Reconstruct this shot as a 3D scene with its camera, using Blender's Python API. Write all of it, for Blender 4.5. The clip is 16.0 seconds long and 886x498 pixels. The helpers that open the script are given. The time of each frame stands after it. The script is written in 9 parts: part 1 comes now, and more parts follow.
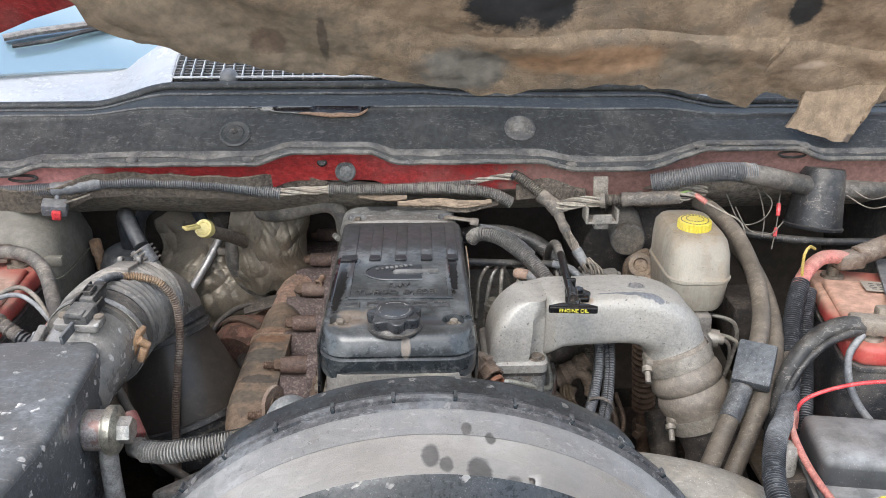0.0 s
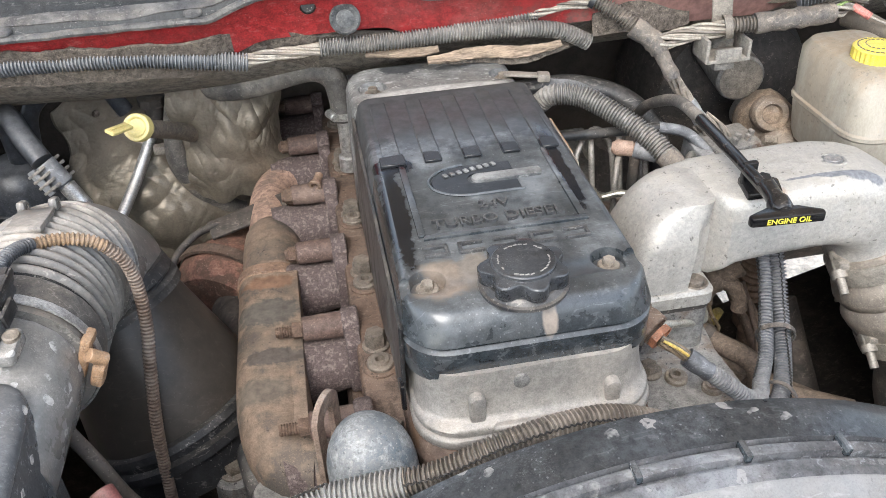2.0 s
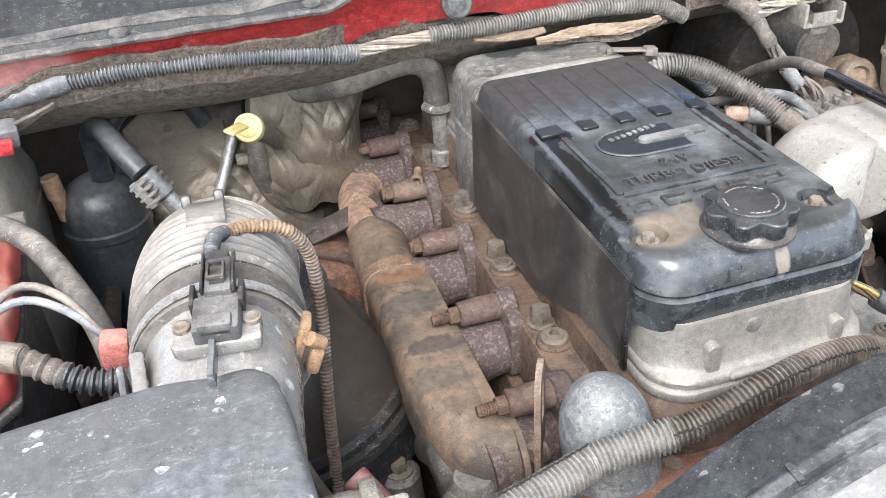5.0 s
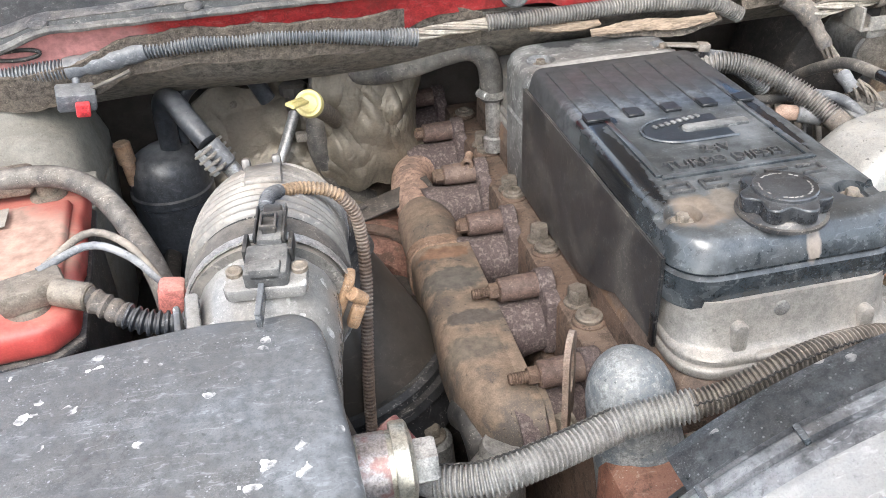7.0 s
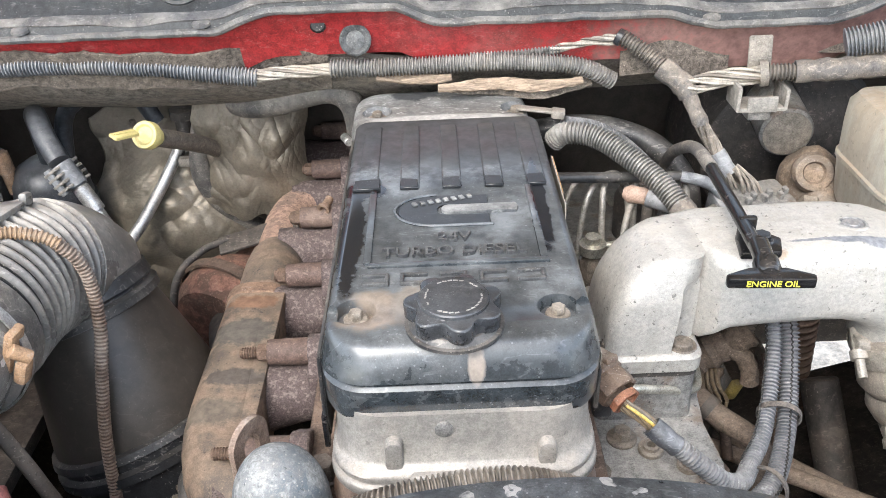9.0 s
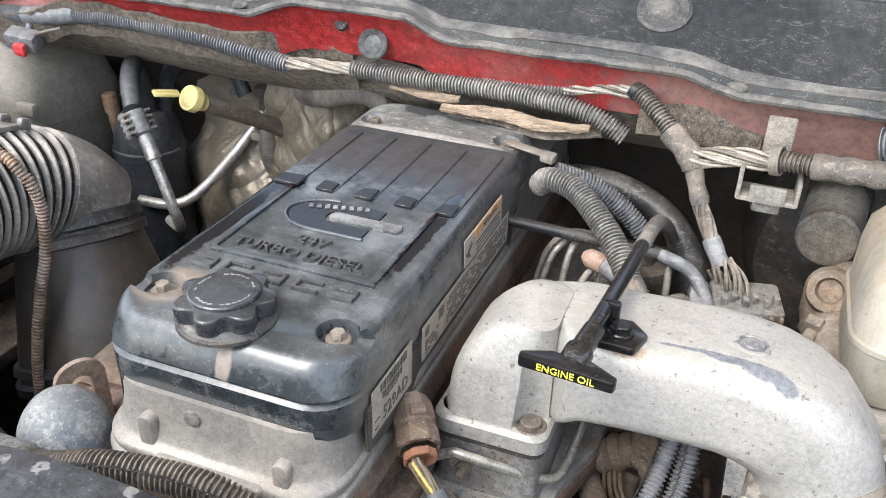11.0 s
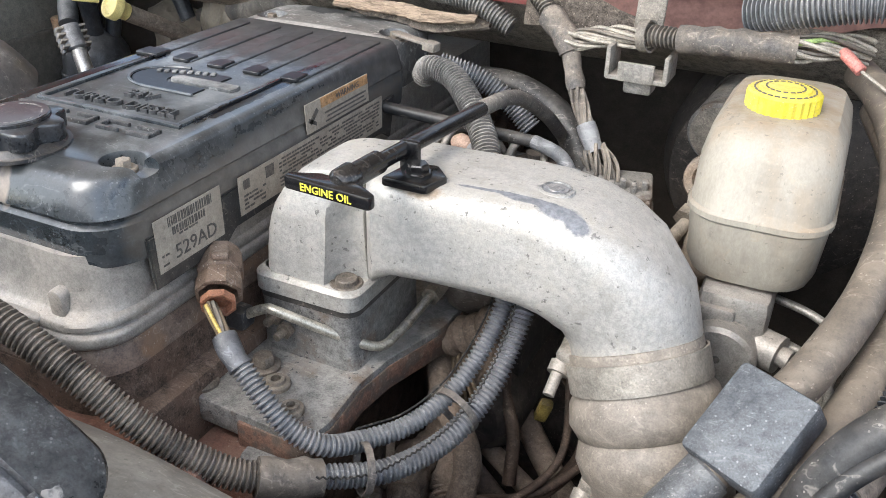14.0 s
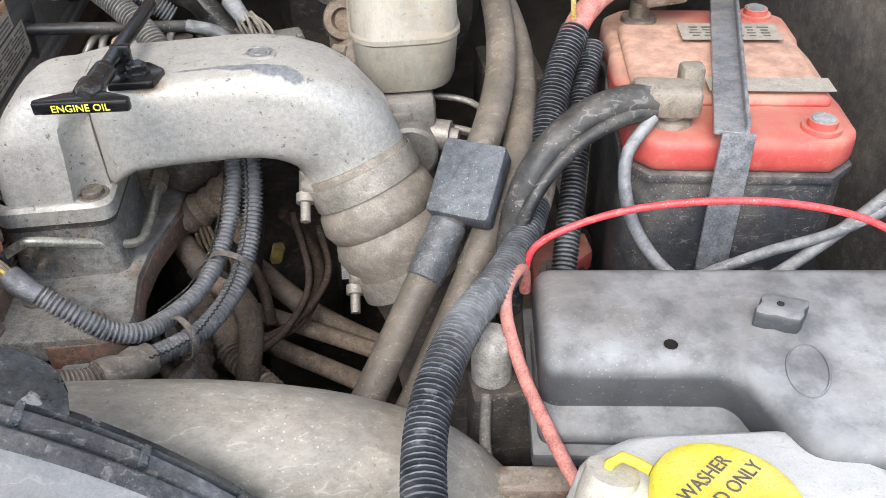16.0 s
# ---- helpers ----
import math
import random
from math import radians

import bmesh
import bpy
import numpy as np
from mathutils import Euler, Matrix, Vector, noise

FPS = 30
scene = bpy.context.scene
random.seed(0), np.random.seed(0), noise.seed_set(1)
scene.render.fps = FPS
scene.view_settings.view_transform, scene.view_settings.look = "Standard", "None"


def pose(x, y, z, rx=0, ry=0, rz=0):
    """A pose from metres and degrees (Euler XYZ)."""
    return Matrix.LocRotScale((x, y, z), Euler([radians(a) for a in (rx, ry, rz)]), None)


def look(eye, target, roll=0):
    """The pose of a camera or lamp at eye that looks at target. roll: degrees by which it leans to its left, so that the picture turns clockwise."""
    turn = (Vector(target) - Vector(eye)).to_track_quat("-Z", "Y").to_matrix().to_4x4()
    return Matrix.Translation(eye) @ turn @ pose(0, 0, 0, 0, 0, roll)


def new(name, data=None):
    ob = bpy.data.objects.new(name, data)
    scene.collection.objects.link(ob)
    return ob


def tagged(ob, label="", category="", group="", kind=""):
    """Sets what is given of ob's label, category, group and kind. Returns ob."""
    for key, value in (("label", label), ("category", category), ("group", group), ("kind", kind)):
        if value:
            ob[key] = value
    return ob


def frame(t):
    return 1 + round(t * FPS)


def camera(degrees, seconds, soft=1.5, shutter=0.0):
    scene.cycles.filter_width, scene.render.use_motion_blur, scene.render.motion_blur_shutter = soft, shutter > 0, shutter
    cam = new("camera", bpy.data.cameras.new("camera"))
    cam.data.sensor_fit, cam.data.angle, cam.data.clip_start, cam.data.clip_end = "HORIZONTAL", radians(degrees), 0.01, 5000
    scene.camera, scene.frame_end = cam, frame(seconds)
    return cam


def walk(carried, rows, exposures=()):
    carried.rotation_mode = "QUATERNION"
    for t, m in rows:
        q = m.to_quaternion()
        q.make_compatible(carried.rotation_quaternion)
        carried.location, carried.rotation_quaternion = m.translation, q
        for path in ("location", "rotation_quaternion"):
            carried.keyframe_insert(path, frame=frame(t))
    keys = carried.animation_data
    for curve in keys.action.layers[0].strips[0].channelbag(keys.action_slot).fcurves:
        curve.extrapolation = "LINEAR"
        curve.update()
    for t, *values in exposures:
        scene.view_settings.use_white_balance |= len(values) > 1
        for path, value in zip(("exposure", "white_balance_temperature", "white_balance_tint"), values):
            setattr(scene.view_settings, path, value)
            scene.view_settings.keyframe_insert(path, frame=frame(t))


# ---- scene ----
cam = camera(54.9, 16.0, 0.0)
METRES, EYE, TILT, LEAN, TURN = 1.9, 1.8, -23.0, 0.0, -1.7
ROWS = [
    (0.0, 0.0, 0.0, 0.0, -0.0, 0.0, -0.0),
    (0.5, 0.0007, 0.0638, 0.0127, 1.23, -4.36, -0.63),
    (1.0, -0.0288, 0.1216, 0.0238, 1.97, -8.29, -1.13),
    (1.5, -0.0713, 0.1929, 0.03, 0.74, -11.33, 2.68),
    (2.0, -0.0931, 0.2303, 0.0375, -7.27, -12.44, 5.57),
    (2.5, -0.1224, 0.2432, 0.0361, -12.17, -12.88, 9.9),
    (3.0, -0.1578, 0.2526, 0.0325, -13.23, -12.96, 10.6),
    (3.5, -0.1767, 0.2556, 0.0284, -13.54, -12.39, 10.64),
    (4.0, -0.1906, 0.2573, 0.026, -14.14, -11.88, 10.79),
    (4.5, -0.2054, 0.2564, 0.0238, -13.87, -11.17, 10.19),
    (7.0, -0.2047, 0.2334, 0.0079, -8.56, -9.61, 6.83),
    (7.5, -0.1458, 0.2463, 0.0185, -8.07, -9.48, 6.1),
    (8.0, -0.08, 0.2586, 0.0205, -2.43, -8.75, 3.88),
    (8.5, -0.0412, 0.2514, 0.02, 0.85, -8.67, 1.8),
    (9.0, -0.0265, 0.2495, 0.0235, 1.18, -8.87, 1.66),
    (11.5, 0.1735, 0.3181, 0.0266, 24.98, -8.28, -11.94),
    (12.0, 0.2037, 0.3432, 0.0147, 26.34, -8.02, -11.81),
    (12.5, 0.2123, 0.3532, 0.0028, 26.79, -8.17, -12.02),
    (13.0, 0.2161, 0.3527, -0.0028, 26.46, -7.71, -12.0),
    (13.5, 0.2202, 0.345, -0.0087, 25.64, -7.06, -11.47),
    (14.0, 0.2237, 0.3377, -0.0131, 25.56, -8.31, -11.38),
    (14.5, 0.2259, 0.3304, -0.019, 24.99, -10.22, -11.16),
    (15.0, 0.2276, 0.3205, -0.0265, 23.13, -12.52, -9.91),
    (15.5, 0.2128, 0.2988, -0.0263, 13.44, -13.85, -5.41),
    (16.0, 0.1835, 0.2625, -0.0224, -4.54, -14.31, 3.19),
]
EXPOSURES = [(0, 1.15), (0.5, 1.25), (1.5, 1.50), (2.5, 1.74), (4, 1.98), (7, 1.80), (7.5, 1.82), (8, 2.14), (8.5, 2.04), (9, 1.96), (11.5, 1.75), (12.5, 1.67), (14, 1.63), (15, 1.66), (16, 1.50)]
KELVIN, TINT = 6150.0, 8.0
walk(cam, [(t, pose(0, 0, EYE, TILT, LEAN, TURN) @ pose(METRES * x, METRES * y, METRES * z, 90 + pitch, roll, yaw)) for t, x, y, z, yaw, pitch, roll in ROWS],
     [(t, stops, KELVIN, TINT) for t, stops in EXPOSURES])

# ---- world and light ----
world = bpy.data.worlds.new("sky")
scene.world = world
world.use_nodes = True
wn = world.node_tree
sky = wn.nodes.new("ShaderNodeTexSky")
sky.sky_type = "NISHITA"
sky.sun_disc = False
SUN_EL, SUN_AZ = 48.0, 205.0
sky.sun_elevation, sky.sun_rotation = radians(SUN_EL), radians(SUN_AZ)
sky.air_density, sky.dust_density = 1.2, 3.0
cl_at = wn.nodes.new("ShaderNodeTexCoord")
cl = wn.nodes.new("ShaderNodeTexNoise")
cl.inputs["Scale"].default_value, cl.inputs["Detail"].default_value, cl.inputs["Roughness"].default_value = 2.6, 7.0, 0.58
wn.links.new(cl_at.outputs["Generated"], cl.inputs["Vector"])
cl_map = wn.nodes.new("ShaderNodeMapRange")
cl_map.inputs[1].default_value, cl_map.inputs[2].default_value = 0.44, 0.62
wn.links.new(cl.outputs[0], cl_map.inputs[0])
cl_mix = wn.nodes.new("ShaderNodeMix")
cl_mix.data_type = "RGBA"
cl_mix.inputs[7].default_value = (6.5, 6.6, 6.8, 1)
wn.links.new(cl_map.outputs[0], cl_mix.inputs[0])
wn.links.new(sky.outputs[0], cl_mix.inputs[6])
wn.links.new(cl_mix.outputs[2], wn.nodes["Background"].inputs[0])
wn.nodes["Background"].inputs[1].default_value = 0.15
sun = new("sun", bpy.data.lights.new("sun", "SUN"))
sun.data.energy, sun.data.angle, sun.data.color = 0.8, radians(30), (1.0, 0.97, 0.93)
az, el = radians(SUN_AZ), radians(SUN_EL)
sun.matrix_world = look(Vector((math.sin(az) * math.cos(el), math.cos(az) * math.cos(el), math.sin(el))) * 6, (0, 0, 0))


# ---- materials ----
DUST = (0.32, 0.28, 0.235)


def surf(name, col, rough=0.6, metal=0.0, dust=0.3, dust_col=DUST, up=0.35, var=0.35, bump=0.15, grain=420.0, blot=11.0,
         spots=0.0, spot_col=(0.62, 0.6, 0.58), col2=None, blot2=26.0, coat=0.0, cut=0.5, speck=0.5, wear=(), stretch=(1, 1, 1), rag=0.5, pits=0.35, pit_col=None, scuff=0.35, grit=0.2, crease=0.0):
    """A worn surface: colour with grain and blotches, dust by noise and on upward faces, pale splashes."""
    m = bpy.data.materials.new(name)
    m.use_nodes = True
    nt = m.node_tree
    b = nt.nodes["Principled BSDF"]

    def node(kind, **vals):
        n = nt.nodes.new(kind)
        for k, v in vals.items():
            n.inputs[k].default_value = v
        return n

    def lk(a, o):
        nt.links.new(a, o)

    def maths(op, a, c):
        n = nt.nodes.new("ShaderNodeMath")
        n.operation = op
        n.use_clamp = True
        for i, v in enumerate((a, c)):
            if isinstance(v, (int, float)):
                n.inputs[i].default_value = v
            else:
                lk(v, n.inputs[i])
        return n.outputs[0]

    def ramp(src, lo, hi):
        n = nt.nodes.new("ShaderNodeMapRange")
        n.inputs[1].default_value, n.inputs[2].default_value = lo, hi
        lk(src, n.inputs[0])
        return n.outputs[0]

    def mix(f, a, c):
        n = nt.nodes.new("ShaderNodeMix")
        n.data_type = "RGBA"
        for i, v in ((0, f), (6, a), (7, c)):
            if isinstance(v, (int, float)):
                n.inputs[i].default_value = v
            elif isinstance(v, tuple):
                n.inputs[i].default_value = (*v, 1)
            else:
                lk(v, n.inputs[i])
        return n.outputs[2]

    tc = nt.nodes.new("ShaderNodeTexCoord")
    fine = node("ShaderNodeTexNoise", Scale=grain * 1.7, Detail=4.0, Roughness=0.6)
    mott = node("ShaderNodeTexNoise", Scale=blot2 * 4.3, Detail=6.0, Roughness=0.68)
    big = node("ShaderNodeTexNoise", Scale=blot, Detail=6.0, Roughness=0.62)
    mid = node("ShaderNodeTexNoise", Scale=blot2, Detail=5.0, Roughness=0.6)
    mp = nt.nodes.new("ShaderNodeVectorMath")
    mp.operation = "MULTIPLY"
    mp.inputs[1].default_value = stretch
    lk(tc.outputs["Object"], mp.inputs[0])
    for n in (fine, big, mid, mott):
        lk(mp.outputs[0], n.inputs["Vector"])
    lo = tuple(c * (1 - min(0.8, var * 1.35)) for c in col)
    hi = tuple(min(1, c * (1 + var * 1.35)) for c in col)
    tone = maths("ADD", maths("MULTIPLY", ramp(mott.outputs[0], 0.40, 0.60), 0.58), maths("MULTIPLY", ramp(fine.outputs[0], 0.40, 0.60), 0.42))
    c0 = mix(tone, lo, hi)
    if col2:
        c0 = mix(ramp(mid.outputs[0], cut - 0.04, cut + 0.06), c0, col2)
    geo = nt.nodes.new("ShaderNodeNewGeometry")
    sep = nt.nodes.new("ShaderNodeSeparateXYZ")
    lk(geo.outputs["Normal"], sep.inputs[0])
    rise = maths("MULTIPLY", ramp(sep.outputs[2], 0.1, 1.0), up)
    blots = ramp(maths("ADD", maths("MULTIPLY", big.outputs[0], 0.6), maths("MULTIPLY", mid.outputs[0], 0.4)), 0.56 - 0.16 * dust, 0.70 - 0.16 * dust)
    film = maths("MULTIPLY", rise, maths("ADD", maths("MULTIPLY", ramp(mott.outputs[0], 0.3, 0.66), 0.4), maths("ADD", maths("MULTIPLY", ramp(mid.outputs[0], 0.3, 0.7), 0.3), 0.3)))
    d = maths("ADD", maths("MULTIPLY", blots, dust * 0.85), film)
    d = maths("MULTIPLY", d, maths("ADD", maths("MULTIPLY", ramp(mott.outputs[0], 0.3, 0.6), 0.5), 0.6))
    two = mix(ramp(big.outputs[0], 0.42, 0.6), (dust_col[0] * 0.72, dust_col[1] * 0.66, dust_col[2] * 0.6), tuple(min(1, c * 1.12) for c in dust_col))
    c1 = mix(d, c0, two)
    if speck:
        v = node("ShaderNodeTexVoronoi", Scale=240.0, Randomness=1.0)
        lk(tc.outputs["Object"], v.inputs["Vector"])
        s = maths("MULTIPLY", maths("LESS_THAN", v.outputs["Distance"], 0.15), ramp(mid.outputs[0], 0.44, 0.54))
        c1 = mix(maths("MULTIPLY", s, speck), c1, tuple(min(1, c * 1.35 + 0.05) for c in dust_col))
    if spots:
        v = node("ShaderNodeTexVoronoi", Scale=55.0, Randomness=1.0)
        warp = node("ShaderNodeTexNoise", Scale=90.0, Detail=2.0)
        lk(tc.outputs["Object"], warp.inputs["Vector"])
        wm = nt.nodes.new("ShaderNodeVectorMath")
        wm.operation = "MULTIPLY_ADD"
        lk(warp.outputs["Color"], wm.inputs[0])
        wm.inputs[1].default_value = (0.012, 0.012, 0.012)
        lk(tc.outputs["Object"], wm.inputs[2])
        lk(wm.outputs[0], v.inputs["Vector"])
        s = maths("MULTIPLY", maths("LESS_THAN", v.outputs["Distance"], 0.24), ramp(mid.outputs[0], 0.49, 0.56))
        c1 = mix(maths("MULTIPLY", s, spots), c1, spot_col)
    if grit:
        # fine dust grains lying on the surface, thicker on upward faces
        v = node("ShaderNodeTexNoise", Scale=900.0, Detail=2.0, Roughness=0.7)
        lk(tc.outputs["Object"], v.inputs["Vector"])
        s = maths("MULTIPLY", ramp(v.outputs[0], 0.57, 0.63), maths("ADD", maths("MULTIPLY", ramp(mid.outputs[0], 0.46, 0.6), 0.9), 0.1))
        c1 = mix(maths("MULTIPLY", s, grit), c1, tuple(min(1, c * 1.25 + 0.04) for c in dust_col))
        s = maths("MULTIPLY", ramp(v.outputs[0], 0.44, 0.38), grit)
        c1 = mix(s, c1, tuple(c * 0.45 for c in col))
    if pits:
        v = node("ShaderNodeTexNoise", Scale=230.0, Detail=3.0, Roughness=0.6)
        lk(tc.outputs["Object"], v.inputs["Vector"])
        s = maths("MULTIPLY", ramp(v.outputs[0], 0.63, 0.67), ramp(mid.outputs[0], 0.42, 0.54))
        c1 = mix(maths("MULTIPLY", s, pits), c1, pit_col or tuple(c * 0.25 for c in col))
    if scuff:
        # thin pale scratches and the edges of dried water marks
        v = node("ShaderNodeTexNoise", Scale=34.0, Detail=3.0, Roughness=0.65)
        tilt = nt.nodes.new("ShaderNodeMapping")
        tilt.inputs["Rotation"].default_value = (0.3, 0.5, 0.7)
        tilt.inputs["Scale"].default_value = (0.35, 1.3, 1.0)
        lk(tc.outputs["Object"], tilt.inputs["Vector"])
        lk(tilt.outputs[0], v.inputs["Vector"])
        off = nt.nodes.new("ShaderNodeMath")
        off.operation = "SUBTRACT"
        off.inputs[1].default_value = 0.5
        lk(v.outputs[0], off.inputs[0])
        rim = nt.nodes.new("ShaderNodeMath")
        rim.operation = "ABSOLUTE"
        lk(off.outputs[0], rim.inputs[0])
        s = maths("MULTIPLY", ramp(rim.outputs[0], 0.013, 0.003), ramp(mott.outputs[0], 0.46, 0.58))
        c1 = mix(maths("MULTIPLY", s, scuff), c1, tuple(min(1, c * 1.25 + 0.03) for c in dust_col))
        stain = maths("MULTIPLY", ramp(v.outputs[0], 0.5, 0.44), ramp(v.outputs[0], 0.30, 0.44))
        c1 = mix(maths("MULTIPLY", maths("MULTIPLY", stain, ramp(mid.outputs[0], 0.44, 0.56)), scuff * 0.7), c1, tuple(c * 0.55 for c in col))
    for at, size, wcol in wear:
        vs = nt.nodes.new("ShaderNodeVectorMath")
        vs.operation = "SUBTRACT"
        lk(tc.outputs["Object"], vs.inputs[0])
        vs.inputs[1].default_value = at
        vd = nt.nodes.new("ShaderNodeVectorMath")
        vd.operation = "DIVIDE"
        lk(vs.outputs[0], vd.inputs[0])
        vd.inputs[1].default_value = size
        vl = nt.nodes.new("ShaderNodeVectorMath")
        vl.operation = "LENGTH"
        lk(vd.outputs[0], vl.inputs[0])
        worn = maths("ADD", maths("MULTIPLY", vl.outputs["Value"], 0.32), maths("ADD", maths("MULTIPLY", mid.outputs[0], 0.5 * rag), maths("MULTIPLY", mott.outputs[0], 0.5 - 0.5 * rag)))
        worn = ramp(worn, 0.62, 0.52)
        c1 = mix(worn, c1, mix(ramp(mott.outputs[0], 0.36, 0.64), tuple(c * 0.74 for c in wcol), tuple(min(1, c * 1.24) for c in wcol)))
        clean = maths("MULTIPLY", d, maths("SUBTRACT", 1.0, worn))
        d = maths("ADD", clean, maths("MULTIPLY", worn, 0.0 if max(wcol) < 0.05 else 0.8))
    lk(c1, b.inputs["Base Color"])
    rr = nt.nodes.new("ShaderNodeMapRange")
    rr.inputs[3].default_value, rr.inputs[4].default_value = rough, 0.92
    lk(d, rr.inputs[0])
    lk(rr.outputs[0], b.inputs["Roughness"])
    if metal:
        mm = nt.nodes.new("ShaderNodeMapRange")
        mm.inputs[3].default_value, mm.inputs[4].default_value = metal, 0.0
        lk(d, mm.inputs[0])
        lk(mm.outputs[0], b.inputs["Metallic"])
    if coat:
        b.inputs["Coat Weight"].default_value = coat
        b.inputs["Coat Roughness"].default_value = 0.15
    if bump:
        bp = node("ShaderNodeBump", Strength=bump, Distance=0.002)
        lk(maths("ADD", maths("MULTIPLY", fine.outputs[0], 0.35), maths("MULTIPLY", mott.outputs[0], 0.65)), bp.inputs["Height"])
        if crease:
            # fine crinkles of pressed foil, running across each other
            ways = []
            for turn, sx, sc in ((0.5, 0.28, 95.0), (-0.7, 0.35, 60.0)):
                cm = nt.nodes.new("ShaderNodeMapping")
                cm.inputs["Rotation"].default_value = (0.2, turn, turn)
                cm.inputs["Scale"].default_value = (sx, 1.0, 1.0)
                lk(tc.outputs["Object"], cm.inputs["Vector"])
                cv_ = node("ShaderNodeTexVoronoi", Scale=sc, Randomness=1.0)
                cv_.feature = "DISTANCE_TO_EDGE"
                lk(cm.outputs[0], cv_.inputs["Vector"])
                ways.append(ramp(cv_.outputs["Distance"], 0.0, 0.22))
            bp2 = node("ShaderNodeBump", Strength=0.8 * crease, Distance=0.0035)
            lk(maths("MULTIPLY", maths("ADD", ways[0], ways[1]), 0.5), bp2.inputs["Height"])
            lk(bp2.outputs[0], bp.inputs["Normal"])
        lk(bp.outputs[0], b.inputs["Normal"])
    return m


black_plastic = surf("black_plastic", (0.022, 0.024, 0.028), 0.34, dust=0.35, up=0.25, bump=0.08)
clean_black = surf("clean_black", (0.011, 0.012, 0.014), 0.3, dust=0.12, up=0.04, bump=0.04, dust_col=(0.12, 0.12, 0.12), speck=0.3, scuff=0.1)
cap_plastic = surf("cap_plastic", (0.024, 0.026, 0.03), 0.25, dust=0.25, up=0.12, bump=0.04, dust_col=(0.2, 0.2, 0.2), speck=0.3, coat=0.4, scuff=0.15)
# dust film lifted and blued to paint in some sky reflection as well
cover_plastic = surf("cover_plastic", (0.028, 0.034, 0.039), 0.22, dust=0.5, up=0.36, bump=0.05, dust_col=(0.2, 0.207, 0.212), blot=15, blot2=18, speck=0.3, rag=0.4, coat=0.5, scuff=0.22, grit=0.10,
                     wear=(((-0.0275, 1.235, 1.31), (0.17, 0.105, 0.12), (0.05, 0.051, 0.053)), ((-0.0275, 1.31, 1.31), (0.11, 0.045, 0.03), (0.27, 0.262, 0.25)), ((-0.088, 0.930, 1.312), (0.024, 0.022, 0.02), (0.2, 0.16, 0.125)),
                           ((-0.060, 0.935, 1.312), (0.014, 0.024, 0.02), (0.17, 0.148, 0.125)), ((-0.018, 0.888, 1.297), (0.0055, 0.015, 0.014), (0.25, 0.21, 0.175)),
                           ((-0.10, 1.108, 1.313), (0.022, 0.014, 0.012), (0.010, 0.010, 0.012)), ((-0.108, 1.03, 1.31), (0.009, 0.085, 0.012), (0.010, 0.011, 0.013)), ((0.045, 1.08, 1.31), (0.007, 0.08, 0.014), (0.012, 0.013, 0.016)), ((-0.12, 1.02, 1.285), (0.012, 0.05, 0.03), (0.010, 0.011, 0.013)), ((0.072, 1.02, 1.272), (0.010, 0.22, 0.024), (0.105, 0.094, 0.082)), ((0.072, 1.10, 1.29), (0.009, 0.10, 0.022), (0.12, 0.115, 0.108))))
cap_scuffed = surf("cap_scuffed", (0.12, 0.12, 0.118), 0.34, dust=0.5, up=0.5, bump=0.08, dust_col=(0.38, 0.37, 0.35), col2=(0.055, 0.056, 0.058), blot=12, blot2=32, cut=0.56, scuff=0.9, pits=0.5, grit=0.12, coat=0.2,
                   wear=(((-0.03, 1.262, 1.31), (0.075, 0.008, 0.012), (0.42, 0.40, 0.37)), ((-0.06, 1.325, 1.31), (0.025, 0.014, 0.02), (0.06, 0.06, 0.062))))
letter_worn = surf("letter_worn", (0.06, 0.061, 0.063), 0.4, dust=0.5, up=0.3, dust_col=(0.2, 0.195, 0.185), var=0.35, blot2=60, col2=(0.03, 0.031, 0.033), cut=0.54)
skirt_dusty = surf("skirt_dusty", (0.026, 0.027, 0.029), 0.32, dust=0.55, up=0.3, bump=0.06, dust_col=(0.16, 0.14, 0.118), blot=14, blot2=24, var=0.3, scuff=0.4)
cover_dusty = surf("cover_dusty", (0.06, 0.063, 0.066), 0.42, dust=0.6, up=0.45, bump=0.1, dust_col=(0.33, 0.325, 0.31), blot=22)
# the bluish top film is part dust, part sky sheen put into the colour
box_plastic = surf("box_plastic", (0.085, 0.09, 0.096), 0.26, dust=0.1, up=0.7, bump=0.04, spots=0.9, spot_col=(0.75, 0.73, 0.7), dust_col=(0.28, 0.29, 0.30), blot=9, var=0.12, blot2=34)
fuse_plastic = surf("fuse_plastic", (0.06, 0.063, 0.067), 0.42, dust=0.35, up=0.95, bump=0.03, dust_col=(0.33, 0.333, 0.335), blot=4, var=0.08, speck=0.25, blot2=9, scuff=0.08, pits=0.15, grit=0.05)
tube_plastic = surf("tube_plastic", (0.18, 0.174, 0.166), 0.24, dust=0.3, up=0.5, bump=0.05, spots=0.85, dust_col=(0.46, 0.435, 0.40), var=0.1, coat=0.5, scuff=0.12, speck=0.2, pits=0.15, blot2=40)
gloss_black = surf("gloss_black", (0.009, 0.009, 0.010), 0.2, dust=0.08, up=0.03, bump=0.02, grit=0.0, speck=0.1, scuff=0.1)
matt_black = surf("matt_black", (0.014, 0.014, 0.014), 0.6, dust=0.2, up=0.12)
rubber = surf("rubber", (0.018, 0.019, 0.021), 0.42, dust=0.35, up=0.22, dust_col=(0.27, 0.245, 0.215), grit=0.05)
